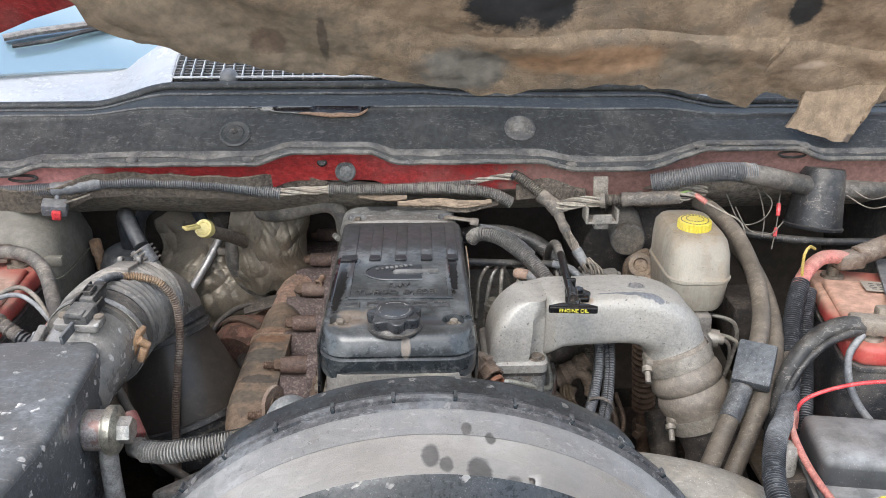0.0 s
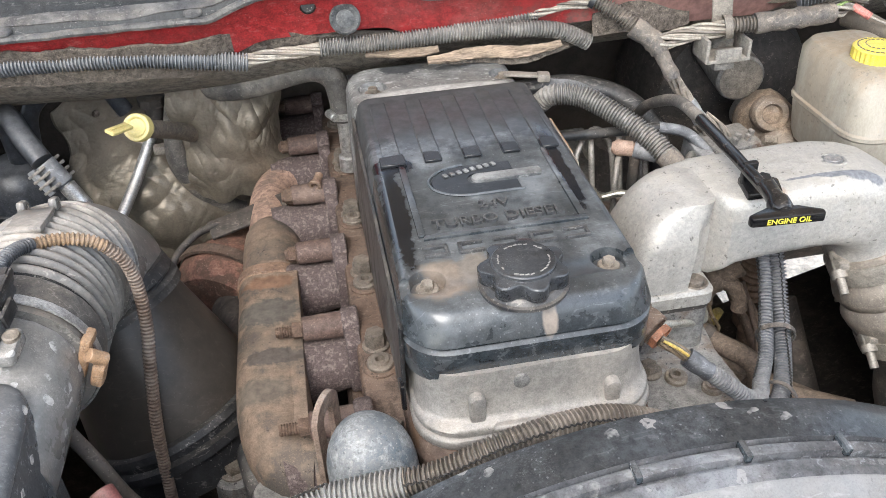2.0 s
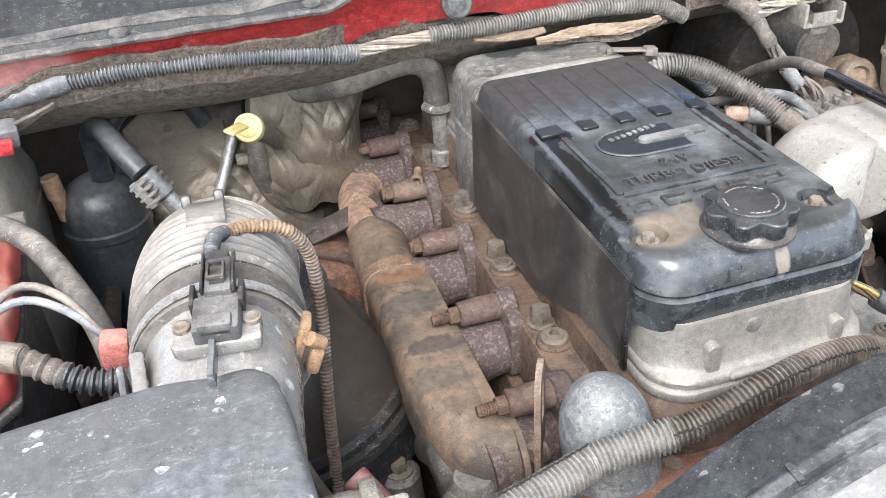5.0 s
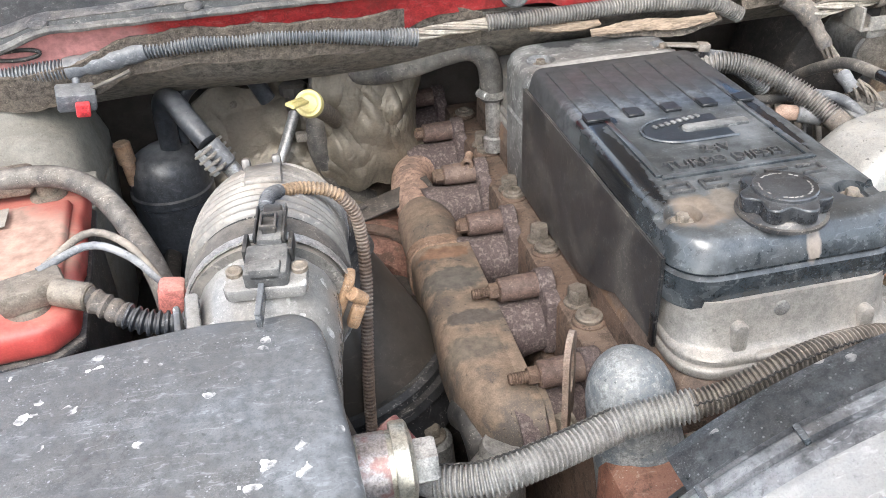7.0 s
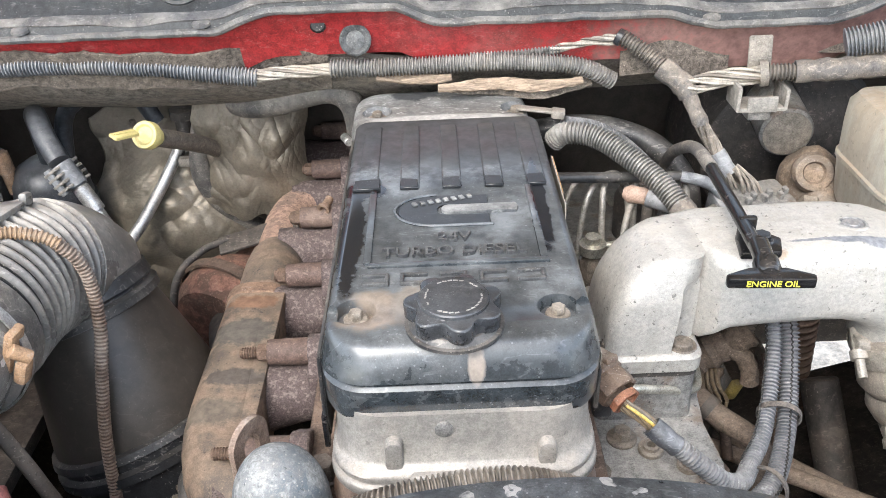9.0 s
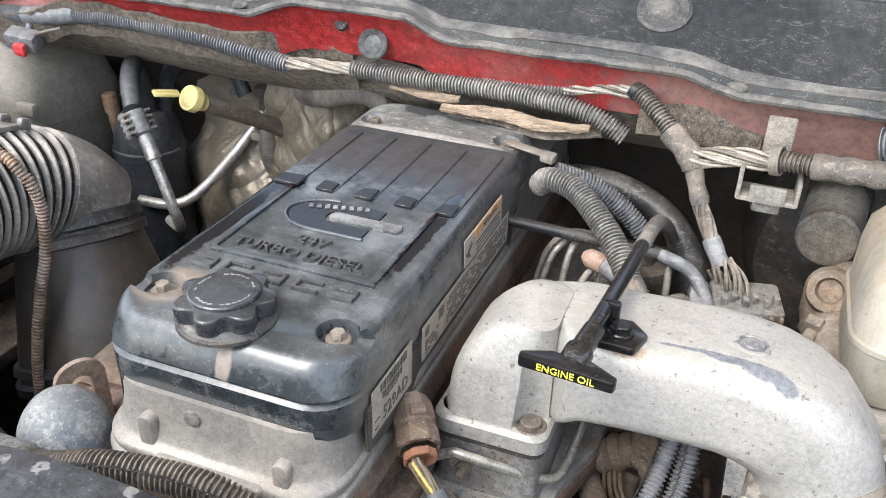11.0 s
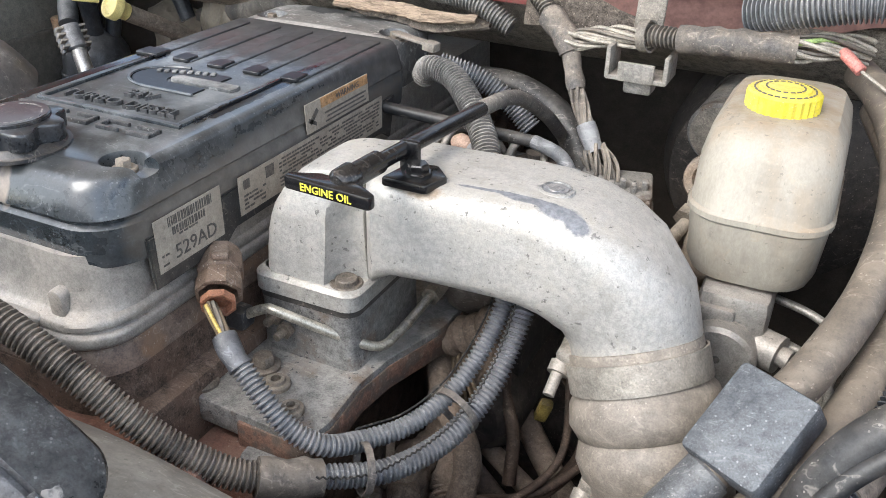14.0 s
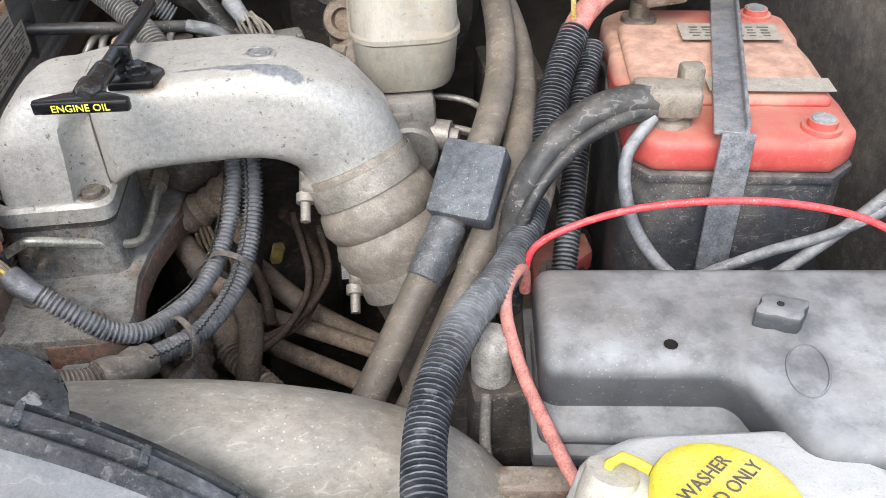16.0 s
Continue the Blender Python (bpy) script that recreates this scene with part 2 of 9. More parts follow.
bellows_rubber = surf("bellows_rubber", (0.135, 0.127, 0.117), 0.26, dust=0.55, up=0.6, dust_col=(0.45, 0.405, 0.35), bump=0.03, var=0.15, blot2=30, coat=0.3, grit=0.04, speck=0.1)
rubber_dusty = surf("rubber_dusty", (0.085, 0.08, 0.075), 0.5, dust=0.6, up=0.5, dust_col=(0.34, 0.305, 0.26))
sleeve_grey = surf("sleeve_grey", (0.085, 0.092, 0.102), 0.45, 0.2, dust=0.5, up=0.4, bump=0.2, dust_col=(0.26, 0.255, 0.245), grit=0.2)
sensor_grey = surf("sensor_grey", (0.04, 0.042, 0.046), 0.36, dust=0.5, up=0.6, bump=0.05, dust_col=(0.24, 0.228, 0.21))
# film on upward faces imitates the dark canister's soft sheen, over some dust
canister_paint = surf("canister_paint", (0.032, 0.036, 0.043), 0.28, dust=0.3, up=0.45, bump=0.04, dust_col=(0.2, 0.197, 0.195), grit=0.05, scuff=0.12, speck=0.2)
conduit_grey = surf("conduit_grey", (0.135, 0.142, 0.155), 0.36, dust=0.5, up=0.62, var=0.25, bump=0.05, dust_col=(0.42, 0.415, 0.405), grit=0.05, speck=0.2)
conduit_warm = surf("conduit_warm", (0.14, 0.135, 0.128), 0.42, dust=0.55, up=0.62, bump=0.05, dust_col=(0.40, 0.375, 0.34), grit=0.05, speck=0.2)
conduit_dusty = surf("conduit_dusty", (0.095, 0.085, 0.074), 0.5, dust=0.6, up=0.6, bump=0.04, dust_col=(0.37, 0.32, 0.265), grit=0.05, speck=0.2)
conduit_black = surf("conduit_black", (0.036, 0.04, 0.048), 0.36, dust=0.4, up=0.62, bump=0.04, dust_col=(0.30, 0.305, 0.315), grit=0.04, speck=0.2)
tape = surf("tape", (0.10, 0.093, 0.088), 0.6, dust=0.75, up=0.45, bump=0.3, dust_col=(0.36, 0.305, 0.245), col2=(0.07, 0.08, 0.095), cut=0.58, blot2=50)
alu = surf("alu", (0.33, 0.312, 0.287), 0.42, 0.45, dust=0.5, up=0.4, dust_col=(0.40, 0.35, 0.295), bump=0.2, var=0.18, pits=0.4, speck=0.2, scuff=0.2, blot2=35)
alu_dark = surf("alu_dark", (0.22, 0.215, 0.205), 0.5, 0.35, dust=0.5, up=0.35, bump=0.35, dust_col=(0.31, 0.285, 0.25), col2=(0.13, 0.078, 0.052), blot2=30, cut=0.585, pits=0.9)
horn_paint = surf("horn_paint", (0.46, 0.445, 0.415), 0.42, 0.3, dust=0.5, up=0.35, var=0.16, grain=620, blot2=60, bump=0.32, dust_col=(0.38, 0.345, 0.295), blot=12, speck=0.3, rag=0.6, pits=0.8, grit=0.16,
                  wear=(((0.262, 1.0205, 1.297), (0.026, 0.0022, 0.02), (0.19, 0.195, 0.21)), ((0.286, 1.0185, 1.297), (0.020, 0.0042, 0.02), (0.19, 0.195, 0.21)), ((0.306, 1.0165, 1.297), (0.016, 0.0068, 0.02), (0.19, 0.195, 0.21)), ((0.318, 1.0125, 1.297), (0.009, 0.006, 0.02), (0.19, 0.195, 0.21)), ((0.294, 1.042, 1.298), (0.010, 0.009, 0.02), (0.15, 0.15, 0.15)), ((0.215, 1.0, 1.30), (0.02, 0.012, 0.008), (0.34, 0.27, 0.2)), ((0.10, 1.06, 1.30), (0.03, 0.03, 0.01), (0.33, 0.31, 0.275))))
rust = surf("rust", (0.1, 0.068, 0.05), 0.8, dust=0.3, up=0.25, bump=0.6, col2=(0.135, 0.085, 0.06), dust_col=(0.2, 0.155, 0.12), var=0.5, pits=0.7)
manifold_iron = surf("manifold_iron", (0.215, 0.158, 0.115), 0.62, dust=0.45, up=0.05, bump=0.4, col2=(0.085, 0.074, 0.064), blot2=24, dust_col=(0.33, 0.235, 0.16), cut=0.51, var=0.25, blot=19, pits=0.9, speck=0.2, grit=0.2, scuff=0.0, rag=0.15,
                     wear=(((-0.235, 1.185, 1.14), (0.028, 0.012, 0.05), (0.23, 0.135, 0.085)), ((-0.238, 1.135, 1.14), (0.034, 0.022, 0.05), (0.125, 0.11, 0.092)), ((-0.232, 1.065, 1.145), (0.03, 0.012, 0.05), (0.11, 0.093, 0.077)), ((-0.245, 1.02, 1.13), (0.03, 0.018, 0.05), (0.16, 0.13, 0.10))))
purple_iron = surf("purple_iron", (0.1, 0.074, 0.07), 0.75, dust=0.3, up=0.15, bump=0.6, col2=(0.21, 0.168, 0.155), blot2=240, dust_col=(0.25, 0.195, 0.165), cut=0.56, var=0.4, scuff=0.0)
sleeve_iron = surf("sleeve_iron", (0.115, 0.075, 0.062), 0.7, dust=0.45, up=0.2, bump=0.25, dust_col=(0.25, 0.185, 0.145))
pink_iron = surf("pink_iron", (0.34, 0.225, 0.17), 0.75, dust=0.3, up=0.2, bump=0.6, col2=(0.16, 0.12, 0.10), blot2=30, dust_col=(0.46, 0.3, 0.22), cut=0.57, var=0.4, pits=0.9)
stud_rust = surf("stud_rust", (0.13, 0.085, 0.062), 0.7, 0.3, dust=0.4, up=0.3, bump=0.3, dust_col=(0.24, 0.17, 0.12))
steel = surf("steel", (0.52, 0.51, 0.49), 0.36, 0.75, dust=0.35, up=0.25)
line_steel = surf("line_steel", (0.3, 0.285, 0.26), 0.45, 0.6, dust=0.6, up=0.3)
band_dusty = surf("band_dusty", (0.3, 0.275, 0.24), 0.45, 0.4, dust=0.5, up=0.3, dust_col=(0.36, 0.31, 0.25), var=0.25)
bolt_dull = surf("bolt_dull", (0.17, 0.145, 0.12), 0.55, 0.4, dust=0.5, up=0.3, dust_col=(0.24, 0.2, 0.16))
bolt_steel = surf("bolt_steel", (0.22, 0.185, 0.145), 0.5, 0.5, dust=0.6, up=0.4)
plated = surf("plated", (0.5, 0.48, 0.41), 0.32, 0.8, dust=0.35, up=0.2, bump=0.03)
insulation = surf("insulation", (0.27, 0.205, 0.143), 0.95, dust=0.5, up=0.0, bump=0.55, grain=420, blot=4.0, col2=(0.185, 0.16, 0.13), blot2=9, dust_col=(0.37, 0.27, 0.18), cut=0.55, var=0.28, speck=0.8, rag=0.35, scuff=0.35, pits=0.8, grit=0.3,
                  wear=(((0.12, 1.225, 1.66), (0.058, 0.05, 0.052), (0.02, 0.02, 0.022)), ((0.185, 1.225, 1.66), (0.05, 0.05, 0.052), (0.02, 0.02, 0.022)), ((0.69, 1.315, 1.425), (0.013, 0.02, 0.012), (0.1, 0.08, 0.068)), ((0.56, 1.245, 1.64), (0.02, 0.03, 0.04), (0.03, 0.03, 0.03)), ((0.47, 1.277, 1.606), (0.032, 0.008, 0.007), (0.03, 0.028, 0.025)),
                        ((-0.32, 1.28, 1.60), (0.26, 0.09, 0.10), (0.215, 0.175, 0.128)), ((-0.137, 1.275, 1.61), (0.008, 0.05, 0.055), (0.11, 0.09, 0.07)), ((-0.22, 1.285, 1.60), (0.028, 0.03, 0.03), (0.15, 0.11, 0.08)), ((0.26, 1.305, 1.57), (0.135, 0.036, 0.04), (0.40, 0.255, 0.155)),
                        ((0.07, 1.315, 1.55), (0.07, 0.05, 0.05), (0.21, 0.195, 0.17)), ((0.43, 1.31, 1.565), (0.06, 0.05, 0.05), (0.24, 0.195, 0.145)), ((0.58, 1.315, 1.553), (0.085, 0.013, 0.012), (0.5, 0.40, 0.31))))
felt_edge = surf("felt_edge", (0.27, 0.205, 0.148), 0.95, dust=0.4, up=0.0, bump=0.8, var=0.4, stretch=(0.1, 1, 1), dust_col=(0.36, 0.28, 0.205), blot2=60, speck=0.0)
firewall_dark = surf("firewall_dark", (0.075, 0.064, 0.053), 0.7, dust=0.5, up=0.1, bump=0.3, dust_col=(0.12, 0.098, 0.078), var=0.25, blot=4, blot2=9, speck=0.15, grit=0.03, pits=0.1, scuff=0.15)
firewall_felt = surf("firewall_felt", (0.2, 0.178, 0.152), 0.95, dust=0.6, up=0.3, bump=0.9, dust_col=(0.27, 0.228, 0.178), var=0.5, speck=0.5, blot2=24, blot=6, scuff=0.1)
flap_felt = surf("flap_felt", (0.12, 0.1, 0.082), 0.95, dust=0.4, up=0.1, bump=0.9, dust_col=(0.26, 0.215, 0.165), var=0.5, speck=0.8, blot2=40)
cone_plastic = surf("cone_plastic", (0.042, 0.036, 0.03), 0.34, dust=0.2, up=0.3, dust_col=(0.2, 0.165, 0.13), bump=0.03, blot=4, blot2=14, var=0.1, speck=0.1, scuff=0.1, grit=0.03, pits=0.1)
tube_tan = surf("tube_tan", (0.17, 0.14, 0.11), 0.6, dust=0.5, up=0.4, dust_col=(0.33, 0.275, 0.215), bump=0.1, blot2=40)
tan_pink = surf("tan_pink", (0.42, 0.27, 0.2), 0.6, dust=0.5, up=0.3)
neck_metal = surf("neck_metal", (0.25, 0.262, 0.265), 0.5, 0.1, dust=0.55, up=0.2, col2=(0.12, 0.15, 0.178), blot2=62, cut=0.52, bump=0.3, dust_col=(0.36, 0.335, 0.30), var=0.35, pits=0.6, grit=0.2)
apron_dust = surf("apron_dust", (0.2, 0.17, 0.135), 0.7, dust=0.6, up=0.5, bump=0.2, dust_col=(0.33, 0.275, 0.215), blot2=30)
cast_brown = surf("cast_brown", (0.13, 0.108, 0.09), 0.65, 0.2, dust=0.55, up=0.4, bump=0.3, dust_col=(0.27, 0.22, 0.175), col2=(0.075, 0.062, 0.052), blot2=40)
hose_tan = surf("hose_tan", (0.105, 0.09, 0.074), 0.46, dust=0.5, up=0.5, dust_col=(0.27, 0.225, 0.175), bump=0.1, var=0.22, col2=(0.06, 0.056, 0.052), cut=0.57, blot2=14, blot=9, grit=0.08)
rod_tan = surf("rod_tan", (0.2, 0.155, 0.12), 0.75, dust=0.6, up=0.4, bump=0.3, dust_col=(0.3, 0.24, 0.19))
tape_brown = surf("tape_brown", (0.12, 0.09, 0.068), 0.8, dust=0.5, up=0.3, bump=0.5, dust_col=(0.22, 0.17, 0.13), blot2=60)
boot_brown = surf("boot_brown", (0.12, 0.078, 0.055), 0.6, dust=0.5, up=0.45, dust_col=(0.27, 0.195, 0.145), bump=0.08, grit=0.05)
bellows_brown = surf("bellows_brown", (0.075, 0.05, 0.038), 0.7, dust=0.4, up=0.3, dust_col=(0.2, 0.15, 0.11))
strip_rust = surf("strip_rust", (0.15, 0.108, 0.085), 0.6, dust=0.5, up=0.25, bump=0.3, dust_col=(0.27, 0.22, 0.175), col2=(0.2, 0.115, 0.065), blot2=26, cut=0.54, var=0.3, grit=0.12)
edge_rust = surf("edge_rust", (0.2, 0.11, 0.075), 0.75, dust=0.5, up=0.2, bump=0.5, dust_col=(0.26, 0.2, 0.155), col2=(0.1, 0.075, 0.06), blot2=60)
red_rust = surf("red_rust", (0.2, 0.085, 0.055), 0.7, dust=0.5, up=0.3, bump=0.4, dust_col=(0.34, 0.28, 0.22), col2=(0.28, 0.12, 0.08), var=0.4)
flange_paint = surf("flange_paint", (0.40, 0.385, 0.355), 0.4, 0.3, dust=0.6, up=0.3, var=0.2, bump=0.25, dust_col=(0.31, 0.27, 0.22), blot2=40, pits=0.9, grit=0.16)
heat_foil = surf("heat_foil", (0.23, 0.198, 0.152), 0.42, 0.45, dust=0.6, up=0.25, bump=0.2, grain=200, blot=5, blot2=10, dust_col=(0.24, 0.2, 0.155), var=0.15, speck=0.2, scuff=0.0, pits=0.2, grit=0.06, crease=0.22)
red_paint = surf("red_paint", (0.30, 0.026, 0.028), 0.32, dust=0.5, up=0.2, coat=0.35, bump=0.03, dust_col=(0.27, 0.14, 0.12), blot=8, wear=(((0.55, 1.33, 1.37), (0.4, 0.2, 0.2), (0.27, 0.15, 0.13)), ((-0.62, 1.32, 1.37), (0.12, 0.05, 0.04), (0.42, 0.19, 0.18))))
battery_red = surf("battery_red", (0.52, 0.085, 0.075), 0.38, dust=0.55, up=0.75, bump=0.04, dust_col=(0.55, 0.34, 0.26), var=0.10, speck=0.1, pits=0.1, scuff=0.1, blot=6, blot2=14, grit=0.05,
                   wear=(((0.675, 1.06, 1.26), (0.10, 0.075, 0.03), (0.5, 0.31, 0.23)), ((0.62, 1.13, 1.26), (0.07, 0.06, 0.03), (0.5, 0.31, 0.23)), ((-0.64, 1.10, 1.275), (0.07, 0.07, 0.03), (0.46, 0.3, 0.23))))
battery_black = surf("battery_black", (0.04, 0.043, 0.05), 0.45, dust=0.35, up=0.4)
tank_plastic = surf("tank_plastic", (0.22, 0.205, 0.172), 0.5, dust=0.6, up=0.5, bump=0.08, dust_col=(0.2, 0.18, 0.15), var=0.2, blot=8)
reservoir_plastic = surf("reservoir_plastic", (0.365, 0.335, 0.28), 0.36, dust=0.6, up=0.75, bump=0.04, dust_col=(0.29, 0.23, 0.165), var=0.10, blot=13, pits=0.4, scuff=0.4, stretch=(1, 1, 0.4), grit=0.06)
spout_plastic = surf("spout_plastic", (0.5, 0.465, 0.4), 0.45, dust=0.6, up=0.2, bump=0.1, dust_col=(0.42, 0.37, 0.3), var=0.15)
white_tank = surf("white_tank", (0.68, 0.68, 0.66), 0.35, dust=0.3, up=0.2, bump=0.03, var=0.08)
yellow_plastic = surf("yellow_plastic", (0.72, 0.6, 0.04), 0.4, dust=0.5, up=0.2, bump=0.05, var=0.12, dust_col=(0.55, 0.45, 0.2))
yellow_pale = surf("yellow_pale", (0.62, 0.52, 0.2), 0.4, dust=0.5, up=0.25, bump=0.03, var=0.15, dust_col=(0.5, 0.4, 0.24))
tan_plastic = surf("tan_plastic", (0.34, 0.21, 0.12), 0.55, dust=0.4, up=0.3)
brown_plastic = surf("brown_plastic", (0.13, 0.085, 0.06), 0.6, dust=0.5, up=0.4)
orange_plastic = surf("orange_plastic", (0.27, 0.115, 0.065), 0.55, dust=0.5, up=0.3, dust_col=(0.28, 0.2, 0.14))
grey_plastic = surf("grey_plastic", (0.2, 0.19, 0.175), 0.5, dust=0.5, up=0.45, dust_col=(0.34, 0.3, 0.25))
beige_plastic = surf("beige_plastic", (0.2, 0.178, 0.15), 0.55, dust=0.5, up=0.3)
cowl_plastic = surf("cowl_plastic", (0.026, 0.028, 0.029), 0.55, dust=0.3, up=0.06, bump=0.12, blot=7, dust_col=(0.17, 0.165, 0.15), speck=0.5)
seal_pale = surf("seal_pale", (0.075, 0.077, 0.078), 0.5, dust=0.5, up=0.2, dust_col=(0.26, 0.255, 0.24), var=0.45, blot=14)
seal_rubber = surf("seal_rubber", (0.03, 0.032, 0.033), 0.5, dust=0.35, up=0.12, dust_col=(0.22, 0.215, 0.2))
trim_grey = surf("trim_grey", (0.27, 0.265, 0.255), 0.55, dust=0.5, up=0.4, dust_col=(0.34, 0.315, 0.28), var=0.4)
lip_grey = surf("lip_grey", (0.07, 0.07, 0.072), 0.5, dust=0.75, up=0.25, dust_col=(0.25, 0.235, 0.21), var=0.4, blot=20)
grille_plastic = surf("grille_plastic", (0.62, 0.62, 0.63), 0.22, dust=0.2, up=0.1, var=0.06, coat=0.6, speck=0.05, bump=0.02)
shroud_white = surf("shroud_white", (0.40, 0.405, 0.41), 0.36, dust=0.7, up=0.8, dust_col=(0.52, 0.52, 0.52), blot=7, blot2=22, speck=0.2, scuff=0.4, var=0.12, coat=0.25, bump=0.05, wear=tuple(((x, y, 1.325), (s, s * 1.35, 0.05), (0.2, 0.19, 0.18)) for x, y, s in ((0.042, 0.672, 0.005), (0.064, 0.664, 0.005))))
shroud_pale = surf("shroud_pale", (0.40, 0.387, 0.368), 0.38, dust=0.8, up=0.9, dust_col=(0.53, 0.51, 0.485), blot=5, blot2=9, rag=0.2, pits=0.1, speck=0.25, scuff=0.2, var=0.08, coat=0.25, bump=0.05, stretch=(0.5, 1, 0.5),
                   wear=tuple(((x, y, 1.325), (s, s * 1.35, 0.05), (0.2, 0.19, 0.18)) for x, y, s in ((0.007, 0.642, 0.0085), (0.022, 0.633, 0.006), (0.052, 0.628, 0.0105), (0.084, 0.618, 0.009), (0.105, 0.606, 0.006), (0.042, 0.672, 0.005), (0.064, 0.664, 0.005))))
slat_grey = surf("slat_grey", (0.2, 0.2, 0.205), 0.4, dust=0.3, up=0.2, var=0.2)
tan_rust = surf("tan_rust", (0.24, 0.15, 0.1), 0.8, dust=0.4, up=0.2)
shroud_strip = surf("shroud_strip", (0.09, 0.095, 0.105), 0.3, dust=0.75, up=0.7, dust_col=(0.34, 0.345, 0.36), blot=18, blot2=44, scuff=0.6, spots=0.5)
# besides dust, the pale film on upward faces paints the ring's gloss
shroud_black = surf("shroud_black", (0.03, 0.038, 0.045), 0.2, dust=0.22, up=0.4, dust_col=(0.28, 0.285, 0.295), blot=14, spots=0.8, blot2=40, coat=0.6, scuff=0.2)
pipe_grey = surf("pipe_grey", (0.22, 0.2, 0.17), 0.42, dust=0.4, up=0.5, dust_col=(0.40, 0.365, 0.31), bump=0.08, var=0.14, blot2=40, blot=8, speck=0.5, grit=0.08, stretch=(0.6, 1, 1))
boot_rubber = surf("boot_rubber", (0.22, 0.192, 0.162), 0.5, dust=0.6, up=0.3, dust_col=(0.34, 0.295, 0.24), bump=0.06, var=0.2, pits=0.3)
label_white = surf("label_white", (0.37, 0.33, 0.275), 0.55, dust=0.5, up=0.0, bump=0.05, var=0.15, dust_col=(0.22, 0.18, 0.14), blot2=40, grit=0.2)
label_worn = surf("label_worn", (0.42, 0.38, 0.37), 0.3, 0.6, dust=0.4, up=0.2, col2=(0.3, 0.16, 0.15), blot2=70, cut=0.57)
label_print = surf("label_print", (0.105, 0.096, 0.088), 0.6, dust=0.3, up=0.0, bump=0.0, speck=0.0, dust_col=(0.2, 0.17, 0.14), blot2=60)
label_orange = surf("label_orange", (0.45, 0.26, 0.12), 0.6, dust=0.3, up=0.0, bump=0.0)
label_yellow = surf("label_yellow", (0.8, 0.72, 0.08), 0.5, dust=0.0, up=0.0, bump=0.0, var=0.05, speck=0.0)
wire_white = surf("wire_white", (0.36, 0.33, 0.28), 0.5, dust=0.5, up=0.3, bump=0.0, dust_col=(0.3, 0.245, 0.185), grit=0.0)
wire_red = surf("wire_red", (0.75, 0.06, 0.07), 0.35, dust=0.1, up=0.1, bump=0.0)
wire_pink = surf("wire_pink", (0.55, 0.2, 0.17), 0.5, dust=0.55, up=0.4, bump=0.03, dust_col=(0.4, 0.26, 0.21))
wire_yellow = surf("wire_yellow", (0.5, 0.36, 0.09), 0.4, dust=0.4, up=0.1, bump=0.0)
wire_brown = surf("wire_brown", (0.12, 0.085, 0.05), 0.5, dust=0.3, up=0.2, bump=0.0)
wire_green = surf("wire_green", (0.3, 0.42, 0.15), 0.5, dust=0.3, up=0.1, bump=0.0)
strap_metal = surf("strap_metal", (0.2, 0.21, 0.23), 0.35, 0.3, dust=0.3, up=0.3)
ground_mat = surf("ground_mat", (0.62, 0.52, 0.41), 0.9, dust=0.4, up=0.1, blot=1.5, grain=40, blot2=5, dust_col=(0.66, 0.6, 0.52))
wing_grey = surf("wing_grey", (0.085, 0.08, 0.076), 0.6, dust=0.5, up=0.4, dust_col=(0.22, 0.19, 0.16), blot=6, blot2=18, grit=0.08)
dark_steel = surf("dark_steel", (0.04, 0.036, 0.033), 0.6, dust=0.45, up=0.4, dust_col=(0.22, 0.18, 0.145), grit=0.06)
bay_black = surf("bay_black", (0.02, 0.018, 0.016), 0.75, dust=0.4, up=0.25, dust_col=(0.15, 0.122, 0.098))
glass = bpy.data.materials.new("glass")
glass.use_nodes = True
gb = glass.node_tree.nodes["Principled BSDF"]
# opaque blue base paints in the sky's reflection; the high IOR strengthens it
gb.inputs["Base Color"].default_value = (0.24, 0.36, 0.42, 1)
gb.inputs["Roughness"].default_value = 0.03
gb.inputs["IOR"].default_value = 2.6
gb.inputs["Coat Weight"].default_value = 1.0


# ---- builders ----
def thing(name, at, label, category, group="", kind=""):
    e = new(name)
    e.location = at
    e.empty_display_size = 0.02
    return tagged(e, label, category, group, kind)


def mesh_of(name, bm, mat, smooth=True):
    me = bpy.data.meshes.new(name)
    bm.normal_update()
    bm.to_mesh(me)
    bm.free()
    for mt in mat if isinstance(mat, (list, tuple)) else (mat,):
        me.materials.append(mt)
    if smooth:
        me.polygons.foreach_set("use_smooth", [True] * len(me.polygons))
        me.set_sharp_from_angle(angle=radians(38))
    return me


def part(name, bm, mat, parent, label="", smooth=True):
    """One mesh, given in world coordinates, under a thing or a part."""
    ob = new(name, mesh_of(name, bm, mat, smooth))
    if parent is not None:
        m = Matrix.Identity(4)
        p = parent
        while p is not None:
            m = m @ Matrix.Translation(p.location)
            p = p.parent if p.parent is not None and p.type == "EMPTY" else None
        ob.parent = parent
        ob.matrix_parent_inverse = m.inverted() if parent.type == "EMPTY" else Matrix.Identity(4)
    return tagged(ob, label)


def solo(name, bm, mat, label, category, group="", kind="", smooth=True):
    return tagged(part(name, bm, mat, None, "", smooth), label, category, group, kind)


def merge(*bms):
    out = bmesh.new()
    for b in bms:
        me = bpy.data.meshes.new("tmp")
        b.to_mesh(me)
        b.free()
        out.from_mesh(me)
        bpy.data.meshes.remove(me)
    return out


